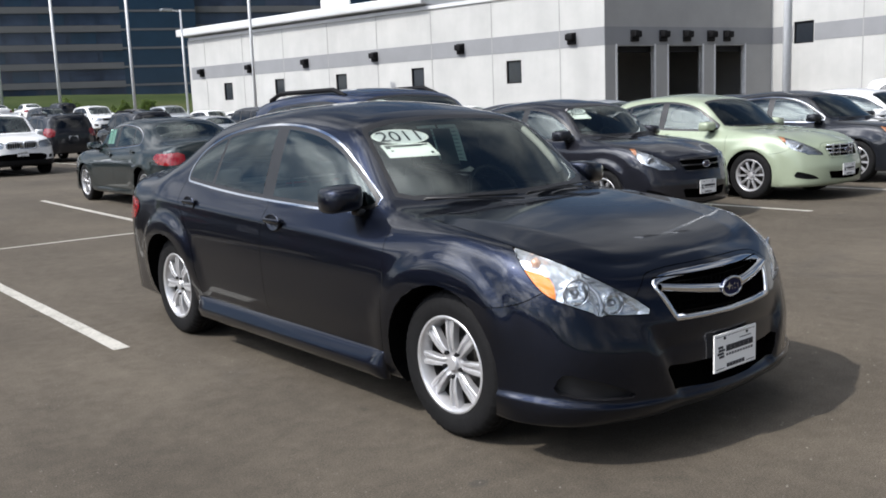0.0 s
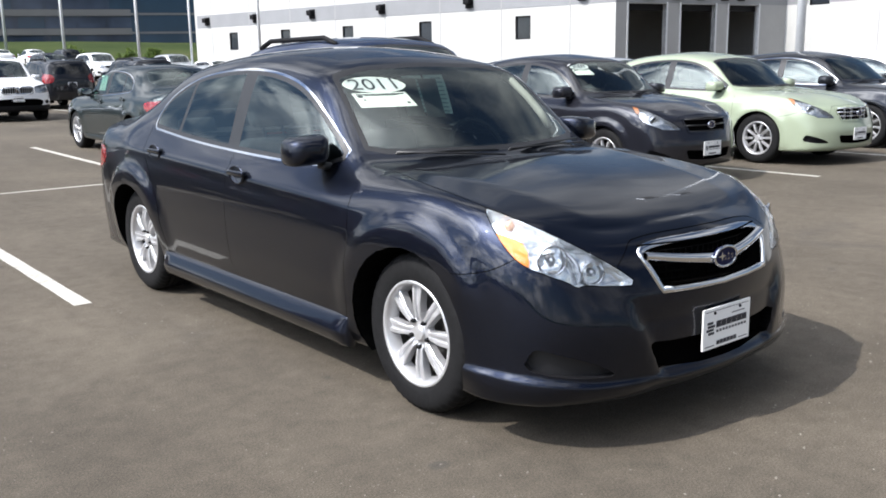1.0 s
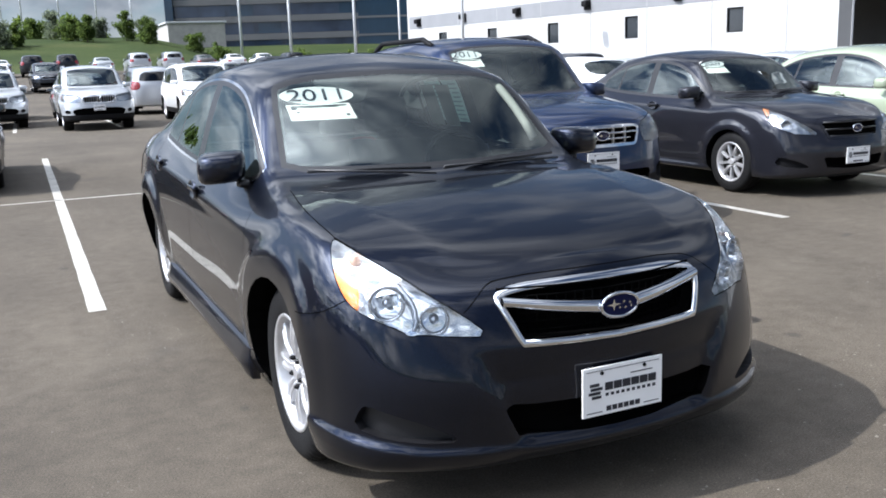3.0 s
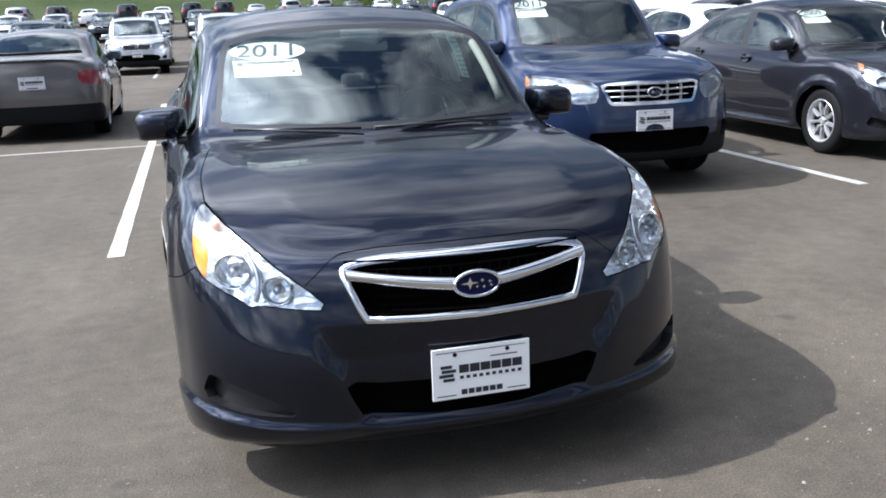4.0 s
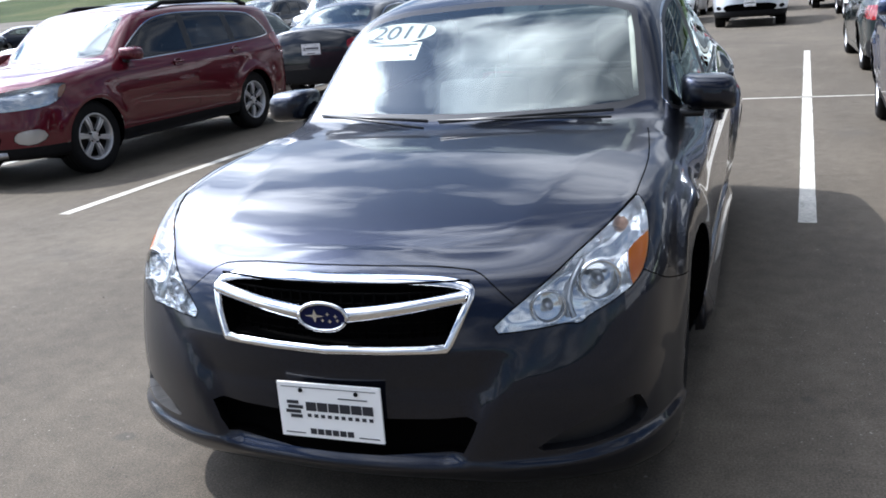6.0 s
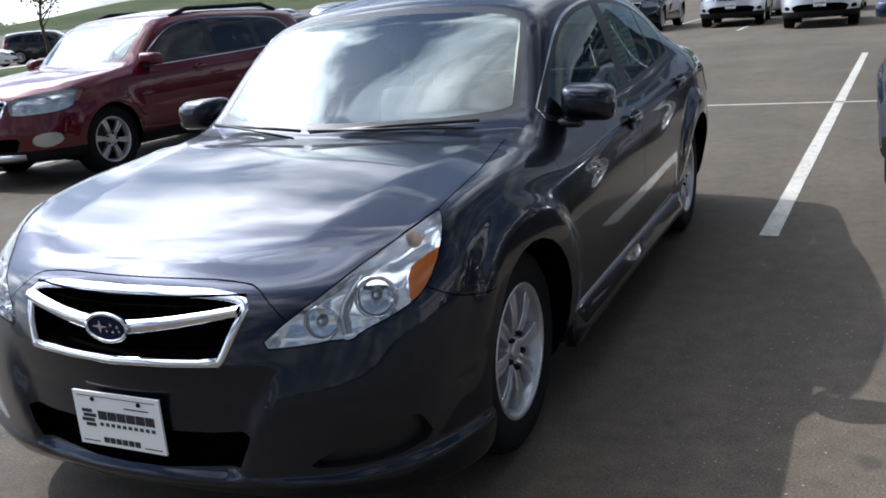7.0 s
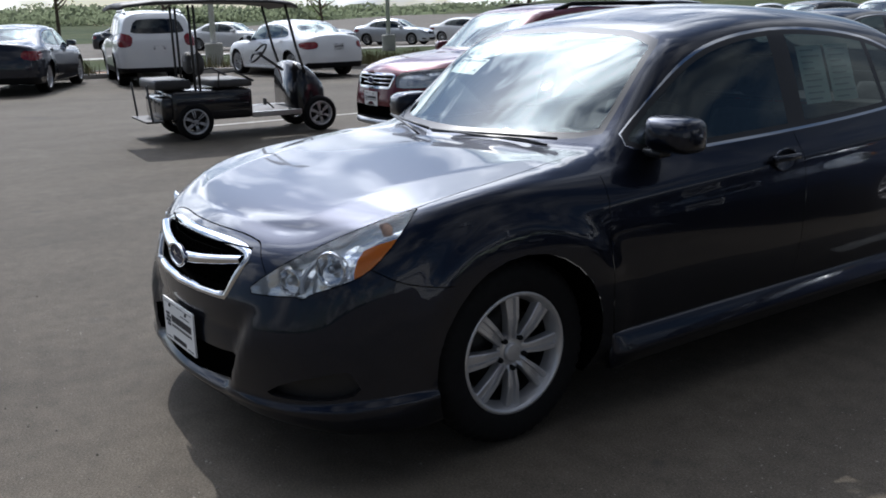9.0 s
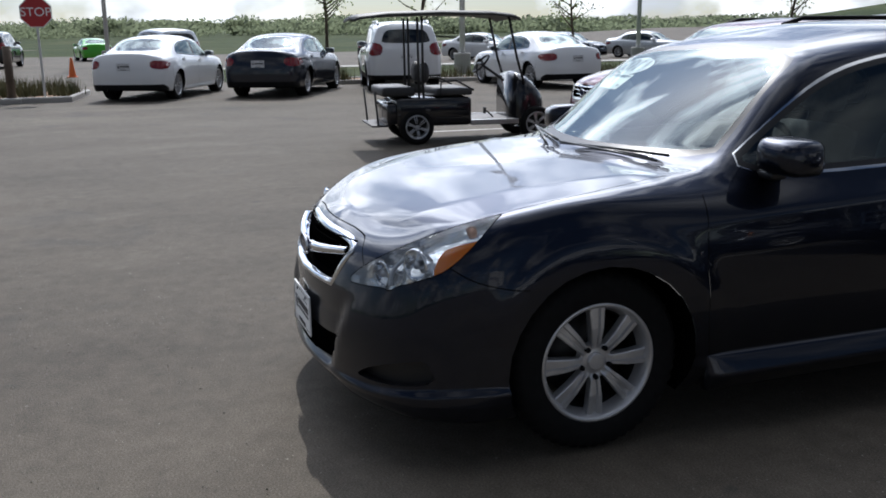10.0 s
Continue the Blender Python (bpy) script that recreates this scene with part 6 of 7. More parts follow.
def planted_strip(corners, name="planted_strip", seed=1, tufts=260):
    """A raised bed of dirt with grass tufts, kerbed round."""
    bm = bmesh.new()
    bm.faces.new([bm.verts.new((x, y, .09)) for x, y in corners])
    bed = tagged(new(name, mesh_of(name, bm, DIRT, False)), "bare reddish dirt of a planted strip", "bed", kind="structure")
    kerb(list(corners) + [corners[0]])
    rnd = random.Random(seed)
    bm = bmesh.new()
    xs, ys = [c[0] for c in corners], [c[1] for c in corners]
    count = 0
    while count < tufts:
        x, y = rnd.uniform(min(xs), max(xs)), rnd.uniform(min(ys), max(ys))
        if not inside([Vector(c) for c in corners], x, y) or noise.noise((x * .35, y * .35, 5)) < -.05:
            continue
        count += 1
        for _ in range(16):
            a, lean, h = rnd.uniform(0, 6.28), rnd.uniform(.05, .5), rnd.uniform(.18, .48)
            px, py = x + rnd.gauss(0, .12), y + rnd.gauss(0, .12)
            w = Vector((-math.sin(a), math.cos(a), 0)) * .018
            tip = Vector((px + math.cos(a) * lean * h, py + math.sin(a) * lean * h, .09 + h))
            b0 = Vector((px, py, .085))
            bm.faces.new([bm.verts.new(q) for q in (b0 - w, b0 + w, tip)])
    tagged(new("grass_tufts", mesh_of("grass_tufts", bm, DRY_GRASS.m, False)), "dry green ornamental grass tufts in the strip", "grass", kind="stuff")


planted_strip([(-23.6, -8.5), (-21.6, -3.6), (-19.0, -3.9), (-18.6, -8.5)], seed=2, tufts=120)
planted_strip([(-25.5, 2.2), (-23.2, 1.8), (-22.8, 8.0), (-19.4, 12.8), (-18.5, 30.0), (-22.0, 30.0), (-23.0, 13.0)], seed=3, tufts=420)
bm = bmesh.new()
box(bm, (-37.6, -2.0, -.02), (-36.0, 40.0, .06), .01)
tagged(new("pavement", mesh_of("pavement", bm, CONCRETE, False)), "pale concrete pavement beside the far road", "pavement", kind="structure")
land("grass_verge", "green verge between the lot and the far cars", -36.0, -26.2, -2.5, 60, 12, 30, lambda x, y: .03 + .04 * noise.noise((x * .3, y * .3, 1)), GRASS.m)


def leaf_cloud(bm, centre, spread, count, size, rnd):
    for _ in range(count):
        d = Vector((rnd.gauss(0, 1), rnd.gauss(0, 1), rnd.gauss(0, 1)))
        d = d.normalized() * (rnd.random() ** .45)
        p = centre + Vector((d.x * spread[0], d.y * spread[1], d.z * spread[2]))
        u = Vector((rnd.gauss(0, 1), rnd.gauss(0, 1), rnd.gauss(0, 1))).normalized()
        v = u.orthogonal().normalized()
        s = size * rnd.uniform(.6, 1.3)
        bm.faces.new([bm.verts.new(p + q) for q in (-u * s, v * s * .55, u * s, -v * s * .55)])


def tree(x, y, z, height, crown, seed, label, leaves=1500, bare=False, leaf=.10, mat=None):
    rnd = random.Random(seed)
    root = tagged(new("tree"), label, "tree")
    root.location = (x, y, z)
    bm = bmesh.new()
    trunk_h = height * (.34 if not bare else .3)
    bend = [Vector((rnd.uniform(-.05, .05) * k, rnd.uniform(-.05, .05) * k, height * .92 * k / 5)) for k in range(6)]
    tube(bm, bend, [height * .014 * (1 - .16 * k) + .012 for k in range(6)], 8)
    tips = []
    for k in range(11 if not bare else 15):
        t = rnd.uniform(.33 if bare else .14, .95)
        base_p = bend[int(t * 5)].lerp(bend[min(5, int(t * 5) + 1)], t * 5 % 1)
        a = 2.4 * k + rnd.uniform(-.4, .4)
        reach = crown * (1.15 - .75 * t) * rnd.uniform(.7, 1.1)
        end = base_p + Vector((math.cos(a) * reach, math.sin(a) * reach, reach * rnd.uniform(.5, 1.0)))
        midp = base_p.lerp(end, .5) + Vector((0, 0, -.06 * reach))
        tube(bm, [base_p, midp, end], [height * .006 + .008, height * .004 + .006, .006], 6)
        tips += [midp, end]
        for _ in range(2):
            q = end + Vector((rnd.uniform(-.4, .4), rnd.uniform(-.4, .4), rnd.uniform(.1, .5))) * reach * .7
            tube(bm, [midp.lerp(end, .6), q], [.012, .005], 5)
            tips.append(q)
    part("trunk", bm, BARK, root, smooth=True)
    bm = bmesh.new()
    for p in tips:
        leaf_cloud(bm, p, (crown * .34, crown * .34, crown * .28), leaves // len(tips), leaf, rnd)
    for k in range(0 if bare else 9):
        a = 2.4 * k
        leaf_cloud(bm, Vector((math.cos(a) * crown * .62, math.sin(a) * crown * .62, height * rnd.uniform(.12, .5))), (crown * .42, crown * .42, height * .2), leaves // 14, leaf, rnd)
    for k in range(0 if bare else 6):
        leaf_cloud(bm, Vector((0, 0, height * (.22 + .13 * k))), (crown * (.75 - .09 * k), crown * (.75 - .09 * k), height * .16), leaves // 9, leaf, rnd)
    part("crown", bm, mat or LEAF.m, root)
    return root


tree(-35.7, 5.7, .0, 5.6, 1.5, 11, "young slender tree with thin spring leaves", 420, True, .07)
tree(-38.6, 11.0, .0, 6.2, 2.0, 12, "young slender tree with thin spring leaves", 380, True, .07)
tree(-36.6, 17.9, .0, 5.2, 1.5, 13, "young slender tree with thin spring leaves", 420, True, .07)
tree(-31.0, 26.0, .0, 5.4, 1.6, 14, "young slender tree with thin spring leaves", 420, True, .07)
rn = random.Random(4)
for k in range(17):
    x = -18 + 2.6 * k + rn.uniform(-.8, .8)
    y = 150 + rn.uniform(-18, 16)
    tree(x, y, north_height(x, y) - .2, rn.uniform(2.2, 4.6), rn.uniform(1.2, 2.0), 30 + k, "dense green tree on the grass bank", 1500, False, .15, LEAF.m if k % 3 else LEAF_HAZED.m)
for k in range(11):
    x, y = 28 + 7.5 * k + rn.uniform(-2, 2), 104 + rn.uniform(-6, 8)
    tree(x * .75, y, north_height(x * .75, y) - .2, rn.uniform(1.8, 3.0), rn.uniform(.9, 1.4), 60 + k, "small green shrub tree on the grass bank", 420, False, .2)


def woods(name, label, spots, seed, mat, count=110, size=.12):
    """A far wood as one sheet of leaf clumps."""
    rnd = random.Random(seed)
    bm = bmesh.new()
    for x, y, z, h, w in spots:
        for _ in range(4):
            c = Vector((x + rnd.uniform(-w, w) * .6, y + rnd.uniform(-w, w) * .6, z + h * rnd.uniform(.35, .75)))
            leaf_cloud(bm, c, (w * .7, w * .7, h * .35), count, h * size, rnd)
    tagged(new(name, mesh_of(name, bm, mat, False)), label, "woods", kind="stuff")


spots = []
for k in range(700):
    # spots past 118 degrees are out of view, added to darken low reflections
    d, a = rn.choice((260, 330, 420, 520, 640)) + rn.uniform(-30, 30), math.radians(rn.uniform(20, 118) if k < 420 else rn.uniform(118, 250))
    x, y = -math.sin(a) * d, math.cos(a) * d
    if y > 66 and x > -140:
        continue
    z = west_height(x, y) if y < 66 else west_height(x - 20, 60)
    spots.append((x, y, z - 1, rn.uniform(3.0, 6.5), rn.uniform(5, 10) * (1 + d / 600)))
west = [q for q in spots if q[1] > -.55 * abs(q[0])]
woods("far_woods", "hazy green woods on the far hills", west, 8, LEAF_HAZED.m)
# the unseen southern woods, added so that the cars mirror a darker horizon
woods("far_woods", "hazy green woods on the far hills", [q for q in spots if q[1] <= -.55 * abs(q[0])], 10, LEAF_HAZED.m, 40, .24)
spots = [(-60 + 3.6 * k + rn.uniform(-2, 2), 205 + rn.uniform(-14, 25), 6.5, rn.uniform(4, 8), rn.uniform(3, 5)) for k in range(24)]
woods("bank_woods", "green tree line behind the grass bank", spots, 9, LEAF.m)

# ---------------------------------------------------------------- white workshop building
STUCCO = Mat("white_panel", (0.60, 0.60, 0.58), 0.8).world()
STUCCO.color(STUCCO.mix(STUCCO.ramp(STUCCO.noise(0.5, 5.0), (0.3, (0.41, 0.41, 0.40)), (0.7, (0.48, 0.48, 0.465))), STUCCO.ramp(STUCCO.noise(0.9, 4.0, 0.6, (1, 1, .12)), (0.3, 0.93), (0.7, 1.03)), 1.0, "MULTIPLY"))
BAND = make_plain("grey_band", (0.22, 0.225, 0.235), 0.8, vary=0.06, scale=.6)
# panel colour darkened for the shade of the bay walls; panel joints use it too
BAYSHADE_JOINT = make_plain("bay_shade_joint", (0.30, 0.30, 0.295), 0.8, vary=0.07, scale=.6)
PANE = make_plain("dark_pane", (0.02, 0.024, 0.03), 0.06, vary=0.1)
ROOFING = make_plain("roof_trim", (0.55, 0.56, 0.57), 0.6, vary=0.05, scale=.5)
works = tagged(new("workshop_building"), "long white workshop building with a grey band and service bays", "building")


def run(name, a, b, z0, z1, thick, mat, parent, out=0.0, label=""):
    """An upright slab from a to b in plan; out moves its face out to the right of the way."""
    a, b = Vector(a), Vector(b)
    way = (b - a).normalized()
    side = Vector((way.y, -way.x))
    p, q = a + side * out, b + side * out
    bm = bmesh.new()
    pts = [p, q, q - side * thick, p - side * thick]
    lo, hi = [bm.verts.new((*v, z0)) for v in pts], [bm.verts.new((*v, z1)) for v in pts]
    bm.faces.new(lo), bm.faces.new(hi[::-1])
    for k in range(4):
        j = (k + 1) % 4
        bm.faces.new((lo[k], hi[k], hi[j], lo[j]))
    bmesh.ops.recalc_face_normals(bm, faces=bm.faces)
    return part(name, bm, mat, parent, label)


CN, EN, FN, WN = Vector((36.47, 29.36)), Vector((49.26, 26.87)), Vector((29.63, 67.6)), Vector((46.0, -8.0))
HIGH = 7.6


def wall_with_holes(a, b, holes, parent, mat, name="wall", z1=HIGH, thick=.3):
    """A wall from a to b with openings (along0, along1, z0, z1) going through it."""
    a, b = Vector(a), Vector(b)
    way, length = (b - a).normalized(), (b - a).length
    cuts_u = sorted({0.0, length, *(h[0] for h in holes), *(h[1] for h in holes)})
    for u0, u1 in zip(cuts_u, cuts_u[1:]):
        zs = [0.0]
        for h in holes:
            if h[0] < (u0 + u1) / 2 < h[1]:
                zs += [h[2], h[3]]
        zs.append(z1)
        for k in range(0, len(zs), 2):
            if zs[k + 1] - zs[k] > .01:
                run(name, a + way * u0, a + way * u1, zs[k], zs[k + 1], thick, mat, parent)


def window_in(a, b, hole, parent, outer=0.0):
    a, b = Vector(a), Vector(b)
    way = (b - a).normalized()
    u0, u1, z0, z1 = hole
    w = part("window", boxed((0, 0, 0), (.001, .001, .001)), PANE, parent)
    w.data = run("x", a + way * u0, a + way * u1, z0, z1, .03, PANE, parent, -.12).data
    bpy.data.objects.remove(bpy.data.objects["x"])
    for v0, v1, y0, y1 in ((u0, u1, z0, z0 + .07), (u0, u1, z1 - .07, z1), (u0, u0 + .07, z0, z1), (u1 - .07, u1, z0, z1)):
        run("window_frame", a + way * v0, a + way * v1, y0, y1, .10, PLASTIC, w, -.05)


def wall_lamp(a, b, u, z, parent):
    a, b = Vector(a), Vector(b)
    way = (b - a).normalized()
    side = Vector((way.y, -way.x))
    p = a + way * u
    bm = bmesh.new()
    m = Matrix.Translation((p.x, p.y, z)) @ Matrix.Rotation(math.atan2(side.y, side.x), 4, "Z")
    box(bm, (0, -.28, -.32), (.12, .28, .32), .03, m)
    box(bm, (.10, -.24, -.10), (.42, .24, .26), .06, m)
    part("wall_lamp", bm, PLASTIC, parent, "dark wall lamp", True)


length = (FN - CN).length
# the long sunlit wall faces the lot
holes = sorted((length - u - .55, length - u + .55, 2.65, 4.0) for u in (6.2, 13.9, 21.1, 27.8, 34.1))
wall_with_holes(FN, CN, holes, works, STUCCO.m)
for h in holes:
    window_in(FN, CN, h, works)
for u in (2.1, 10.2, 17.7, 24.7, 31.2, 37.4):
    wall_lamp(FN, CN, length - u, 4.95, works)
run("grey_band", FN, CN, 4.45, 5.45, .02, BAND, works, .012, "grey painted band")
for u in np.arange(2.9, length, 4.85):
    p = FN.lerp(CN, 1 - u / length)
    q = FN.lerp(CN, 1 - (u + .05) / length)
    run("panel_joint", q, p, .0, HIGH, .02, BAYSHADE_JOINT, works, .016)
run("parapet", FN, CN, HIGH, HIGH + .22, .5, ROOFING, works, .1)
# bays in the shade, which the darker wall colour deepens
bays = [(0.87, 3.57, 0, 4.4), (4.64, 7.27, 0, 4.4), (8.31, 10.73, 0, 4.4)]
wall_with_holes(CN, EN, bays, works, BAYSHADE_JOINT)
run("grey_band", CN, EN, 4.45, 5.45, .02, BAND, works, .012)
run("parapet", CN, EN, HIGH, HIGH + .22, .5, ROOFING, works, .1)
for u0, u1, z0, z1 in bays:
    way = (EN - CN).normalized()
    run("door_frame", CN + way * (u0 - .10), CN + way * u0, 0, z1 + .1, .2, ROOFING, works, .03)
    run("door_frame", CN + way * u1, CN + way * (u1 + .10), 0, z1 + .1, .2, ROOFING, works, .03)
    run("roller_door", CN + way * u0, CN + way * u1, z1 - .35, z1, .06, PLASTIC, works, -.3)
for k, u in enumerate((2.1, 4.2, 6.0, 7.9, 9.2)):
    wall_lamp(CN, EN, u, 4.95, works)
inner = Vector((.2, .98)) * 9
run("bay_back_wall", CN + inner, EN + inner, 0, HIGH, .2, BAYSHADE_JOINT, works)
run("bay_side_wall", CN + inner, CN + Vector((.4, .3)), 0, HIGH, .2, BAYSHADE_JOINT, works)
run("bay_side_wall", EN, EN + inner, 0, HIGH, .2, BAYSHADE_JOINT, works)
# the wing
wl_len = (WN - EN).length
wing_holes = [(1.57, 2.91, 4.35, 5.65)]
wall_with_holes(EN, WN, wing_holes, works, STUCCO.m)
for h in wing_holes:
    window_in(EN, WN, h, works)
for u0, u1 in ((.0, 1.52), (2.96, wl_len)):
    way = (WN - EN).normalized()
    run("grey_band", EN + way * u0, EN + way * u1, 4.45, 5.45, .02, BAND, works, .012)
for u in (8.4, 15.5, 23.0):
    wall_lamp(EN, WN, u, 4.95, works)
for u in np.arange(6.0, wl_len, 4.85):
    way = (WN - EN).normalized()
    run("panel_joint", EN + way * u, EN + way * (u + .05), 0, HIGH, .02, BAYSHADE_JOINT, works, .016)
run("parapet", EN, WN, HIGH, HIGH + .22, .5, ROOFING, works, .1)
bm = bmesh.new()
bm.faces.new([bm.verts.new((*p, HIGH - .05)) for p in (FN, CN, EN, WN, WN + Vector((40, 0)), FN + Vector((50, 8)))])
part("roof", bm, ROOFING, works)
run("back_wall", WN + Vector((40, 0)), FN + Vector((50, 8)), 0, HIGH, .3, STUCCO.m, works)
run("end_wall", FN, FN + Vector((50, 8)), 0, HIGH, .3, STUCCO.m, works)
# canopy and plant on the roof
canopy = tagged(new("roof_canopy"), "pale flat canopy slab on the workshop roof", "canopy")
m = Matrix.Translation((FN.x, FN.y, 0)) @ Matrix.Rotation(math.atan2((CN - FN).y, (CN - FN).x), 4, "Z")
part("slab", boxed((-1.0, -.6, HIGH + .35), (26.0, 9.0, HIGH + .95), .12, m), ROOFING, canopy)
for u in (1.0, 9.0, 17.0, 25.0):
    part("post", boxed((u - .15, 1.0, HIGH - .1), (u + .15, 1.3, HIGH + .36), 0, m), ROOFING, canopy)
unit = tagged(new("roof_unit"), "pale louvred plant box on the roof", "roof unit")
part("casing", boxed((24.5, 8.0, HIGH - .1), (31.0, 11.0, HIGH + 2.4), .05, m), ROOFING, unit)
for k in range(6):
    part("louvre", boxed((24.9, 7.93, HIGH + .5 + .28 * k), (30.6, 8.02, HIGH + .66 + .28 * k), .01, m), WHITE, unit)
pylon = tagged(new("roof_sign"), "white sign box with a dark round emblem", "sign")
sm = Matrix.Translation((36.5, 56.0, 0)) @ Matrix.Rotation(math.radians(52), 4, "Z")
part("sign_box", boxed((-.6, -1.1, HIGH - .1), (.6, 1.1, 14.0), .06, sm), WHITE, pylon)
bm = bmesh.new()
lathe(bm, [(.0001, .04), (.60, .04), (.64, .0)], sm @ pose(-.6, .1, 11.2, 0, 0, 180), 28)
part("emblem_ring", bm, INK, pylon, smooth=False)
bm = bmesh.new()
lathe(bm, [(.0001, .06), (.36, .06), (.38, .03)], sm @ pose(-.6, .1, 11.2, 0, 0, 180), 24)
part("emblem_centre", bm, CARD_GREY, pylon)

# ---------------------------------------------------------------- glass office block
OFFGLASS = Mat("office_glass", (0.03, 0.05, 0.09), 0.08, 0.0).world()
OFFGLASS.color(OFFGLASS.ramp(OFFGLASS.noise(0.12, 3.0), (0.3, (0.012, 0.020, 0.042)), (0.7, (0.040, 0.060, 0.10))))
BLUEGLASS = make_plain("blue_glass", (0.014, 0.034, 0.062), 0.08, vary=0.15, scale=.2)
SPANDREL = make_plain("office_spandrel", (0.105, 0.107, 0.112), 0.7, vary=0.08, scale=.15)
office = tagged(new("office_block"), "large dark glass office block with grey bands", "building")
OA, OB = Vector((33.5, 214.0)), Vector((150.0, 168.0))
ow, ol = (OB - OA).normalized(), (OB - OA).length
om = Matrix.Translation((OA.x, OA.y, 5.0)) @ Matrix.Rotation(math.atan2(ow.y, ow.x), 4, "Z")
part("core", boxed((0, .4, 0), (ol, 40, 33), 0, om), OFFGLASS.m, office)
for k in range(9):
    z = 4.0 * k - .3
    part("spandrel", boxed((-.2, 0, z), (ol + .2, 40.4, z + 1.35), 0, om), SPANDREL, office)
    for j in range(19):
        x = 1.5 + 6.2 * j
        if not 42 < x < 60:
            part("window", boxed((x, .25, z + 1.45), (x + 5.2, .42, z + 3.85), 0, om), OFFGLASS.m if (j + k) % 4 else BLUEGLASS, office)
part("glass_bay", boxed((43, -1.0, 0), (59, 1, 33), 0, om), BLUEGLASS, office)
for k in range(9):
    part("bay_band", boxed((42.9, -1.06, 4.0 * k - .2), (59.1, -.9, 4.0 * k + .25), 0, om), SPANDREL, office)
part("corner_pier", boxed((-.6, -.6, -5), (1.2, 3.0, 33), 0, om), BLUEGLASS, office)
low = tagged(new("low_wall_building"), "low pale grey building beside the office block", "building")
part("wall", boxed((25.0, 163, 4), (35.0, 175, 10.3), .1), CONCRETE, low)
part("roof", boxed((24.7, 162.7, 10.3), (35.3, 175.3, 10.6), .05), ROOFING, low)


# ---------------------------------------------------------------- poles
def light_pole(x, y, height, radius, heads, label, z=0.0, base_h=.75):
    root = tagged(new("lamp_post"), label, "lamp post", "lamp posts")
    root.location = (x, y, z)
    bm = bmesh.new()
    lathe(bm, [(.0001, 0), (.30, 0), (.30, base_h - .04), (.27, base_h), (.0001, base_h)], pose(0, 0, 0, 0, -90, 0), 20)
    part("base", bm, CONCRETE, root)
    bm = bmesh.new()
    tube(bm, [(0, 0, base_h - .02), (0, 0, height)], [radius, radius * .8], 14)
    part("pole", bm, POLE_PAINT, root, smooth=True)
    for s in heads:
        bm = bmesh.new()
        tube(bm, [(0, 0, height - .12), (s * .7, 0, height - .06)], .035, 6)
        part("arm", bm, POLE_PAINT, root, smooth=True)
        part("lamp_head", boxed((min(s * .6, s * 1.35), -.24, height - .12), (max(s * .6, s * 1.35), .24, height + .04), .03), SATIN, root)
    return root


for x, y, h, r in ((17.64, 7.67, 10.5, .105), (27.1, 74.1, 14.5, .13), (25.9, 90.5, 15.0, .15), (24.2, 46.9, 12.0, .10), (23.5, 102.4, 15.0, .15), (-27.5, 8.8, 9.5, .10), (-32.5, 19.0, 9.5, .10), (-46.6, -3.2, 9.5, .11)):
    light_pole(x, y, h, r, (-1, 1), "tall pale painted lamp post on a concrete base", north_height(x, y) + .2 if y > 88 else lot_height(x, y))
light_pole(23.6, 55.5, 8.2, .08, (-1,), "grey lamp post with a flat lamp head", lot_height(23.6, 55.5))
for x, y, h in ((2.2, 175, 17), (8.5, 178, 16), (15.5, 185, 15.5), (-1.0, 182, 14), (21, 178, 12)):
    light_pole(x, y, h, .14, (-1, 1), "far lamp post above the trees", north_height(x, y))

# ---------------------------------------------------------------- sign, bollard, cone
sign = tagged(new("stop_sign"), "red octagonal stop sign on a thin steel post", "stop sign")
sign.matrix_basis = pose(-19.4, -4.45, 0, 0, 0, 92)
bm = bmesh.new()
box(bm, (-.025, -.02, -.05), (.025, .02, 2.36), .006)
part("post", bm, SATIN, sign)
octo = [(.36 * math.cos(math.pi / 8 + k * math.pi / 4), .36 * math.sin(math.pi / 8 + k * math.pi / 4)) for k in range(8)]
face_m = pose(0, -.03, 1.98, 90, 0, 0)
part("border", plate_bm(octo, .004, face_m), WHITE, sign)
part("sign_plate", plate_bm([(x * .93, y * .93) for x, y in octo], .004, face_m @ Matrix.Translation((0, 0, .003))), RED_SIGN, sign)
tm = text_mesh("STOP", .27, .001)
tm.materials.append(WHITE)
word = part("writing", tm, None, sign)
word.matrix_local = face_m @ Matrix.Translation((0, 0, .0095))
bollard = tagged(new("bollard"), "dark rusty post on a pale footing", "bollard")
bollard.location = (-19.0, -5.1, 0)
bm = bmesh.new()
tube(bm, [(0, 0, .1), (0, 0, 1.25)], .09, 12)
part("post", bm, BARK, bollard, smooth=True)
part("footing", boxed((-.2, -.2, -.01), (.2, .2, .12), .03), CONCRETE, bollard)
bm = bmesh.new()
tube(bm, [(-.35, -.35, 0), (-.30, -.35, 1.5)], .03, 8)
part("stake", bm, SATIN, bollard, smooth=True)
cone = tagged(new("traffic_cone"), "orange traffic cone by the kerb", "cone")
cone.location = (-33.0, -4.4, 0)
ORANGE = make_plain("cone_orange", (0.75, 0.16, 0.03), 0.6)
bm = bmesh.new()
box(bm, (-.18, -.18, 0), (.18, .18, .03), .01)
lathe(bm, [(.13, .03), (.04, .68), (.03, .70), (.0001, .70)], pose(0, 0, 0, 0, -90, 0), 16)
part("cone_body", bm, ORANGE, cone)


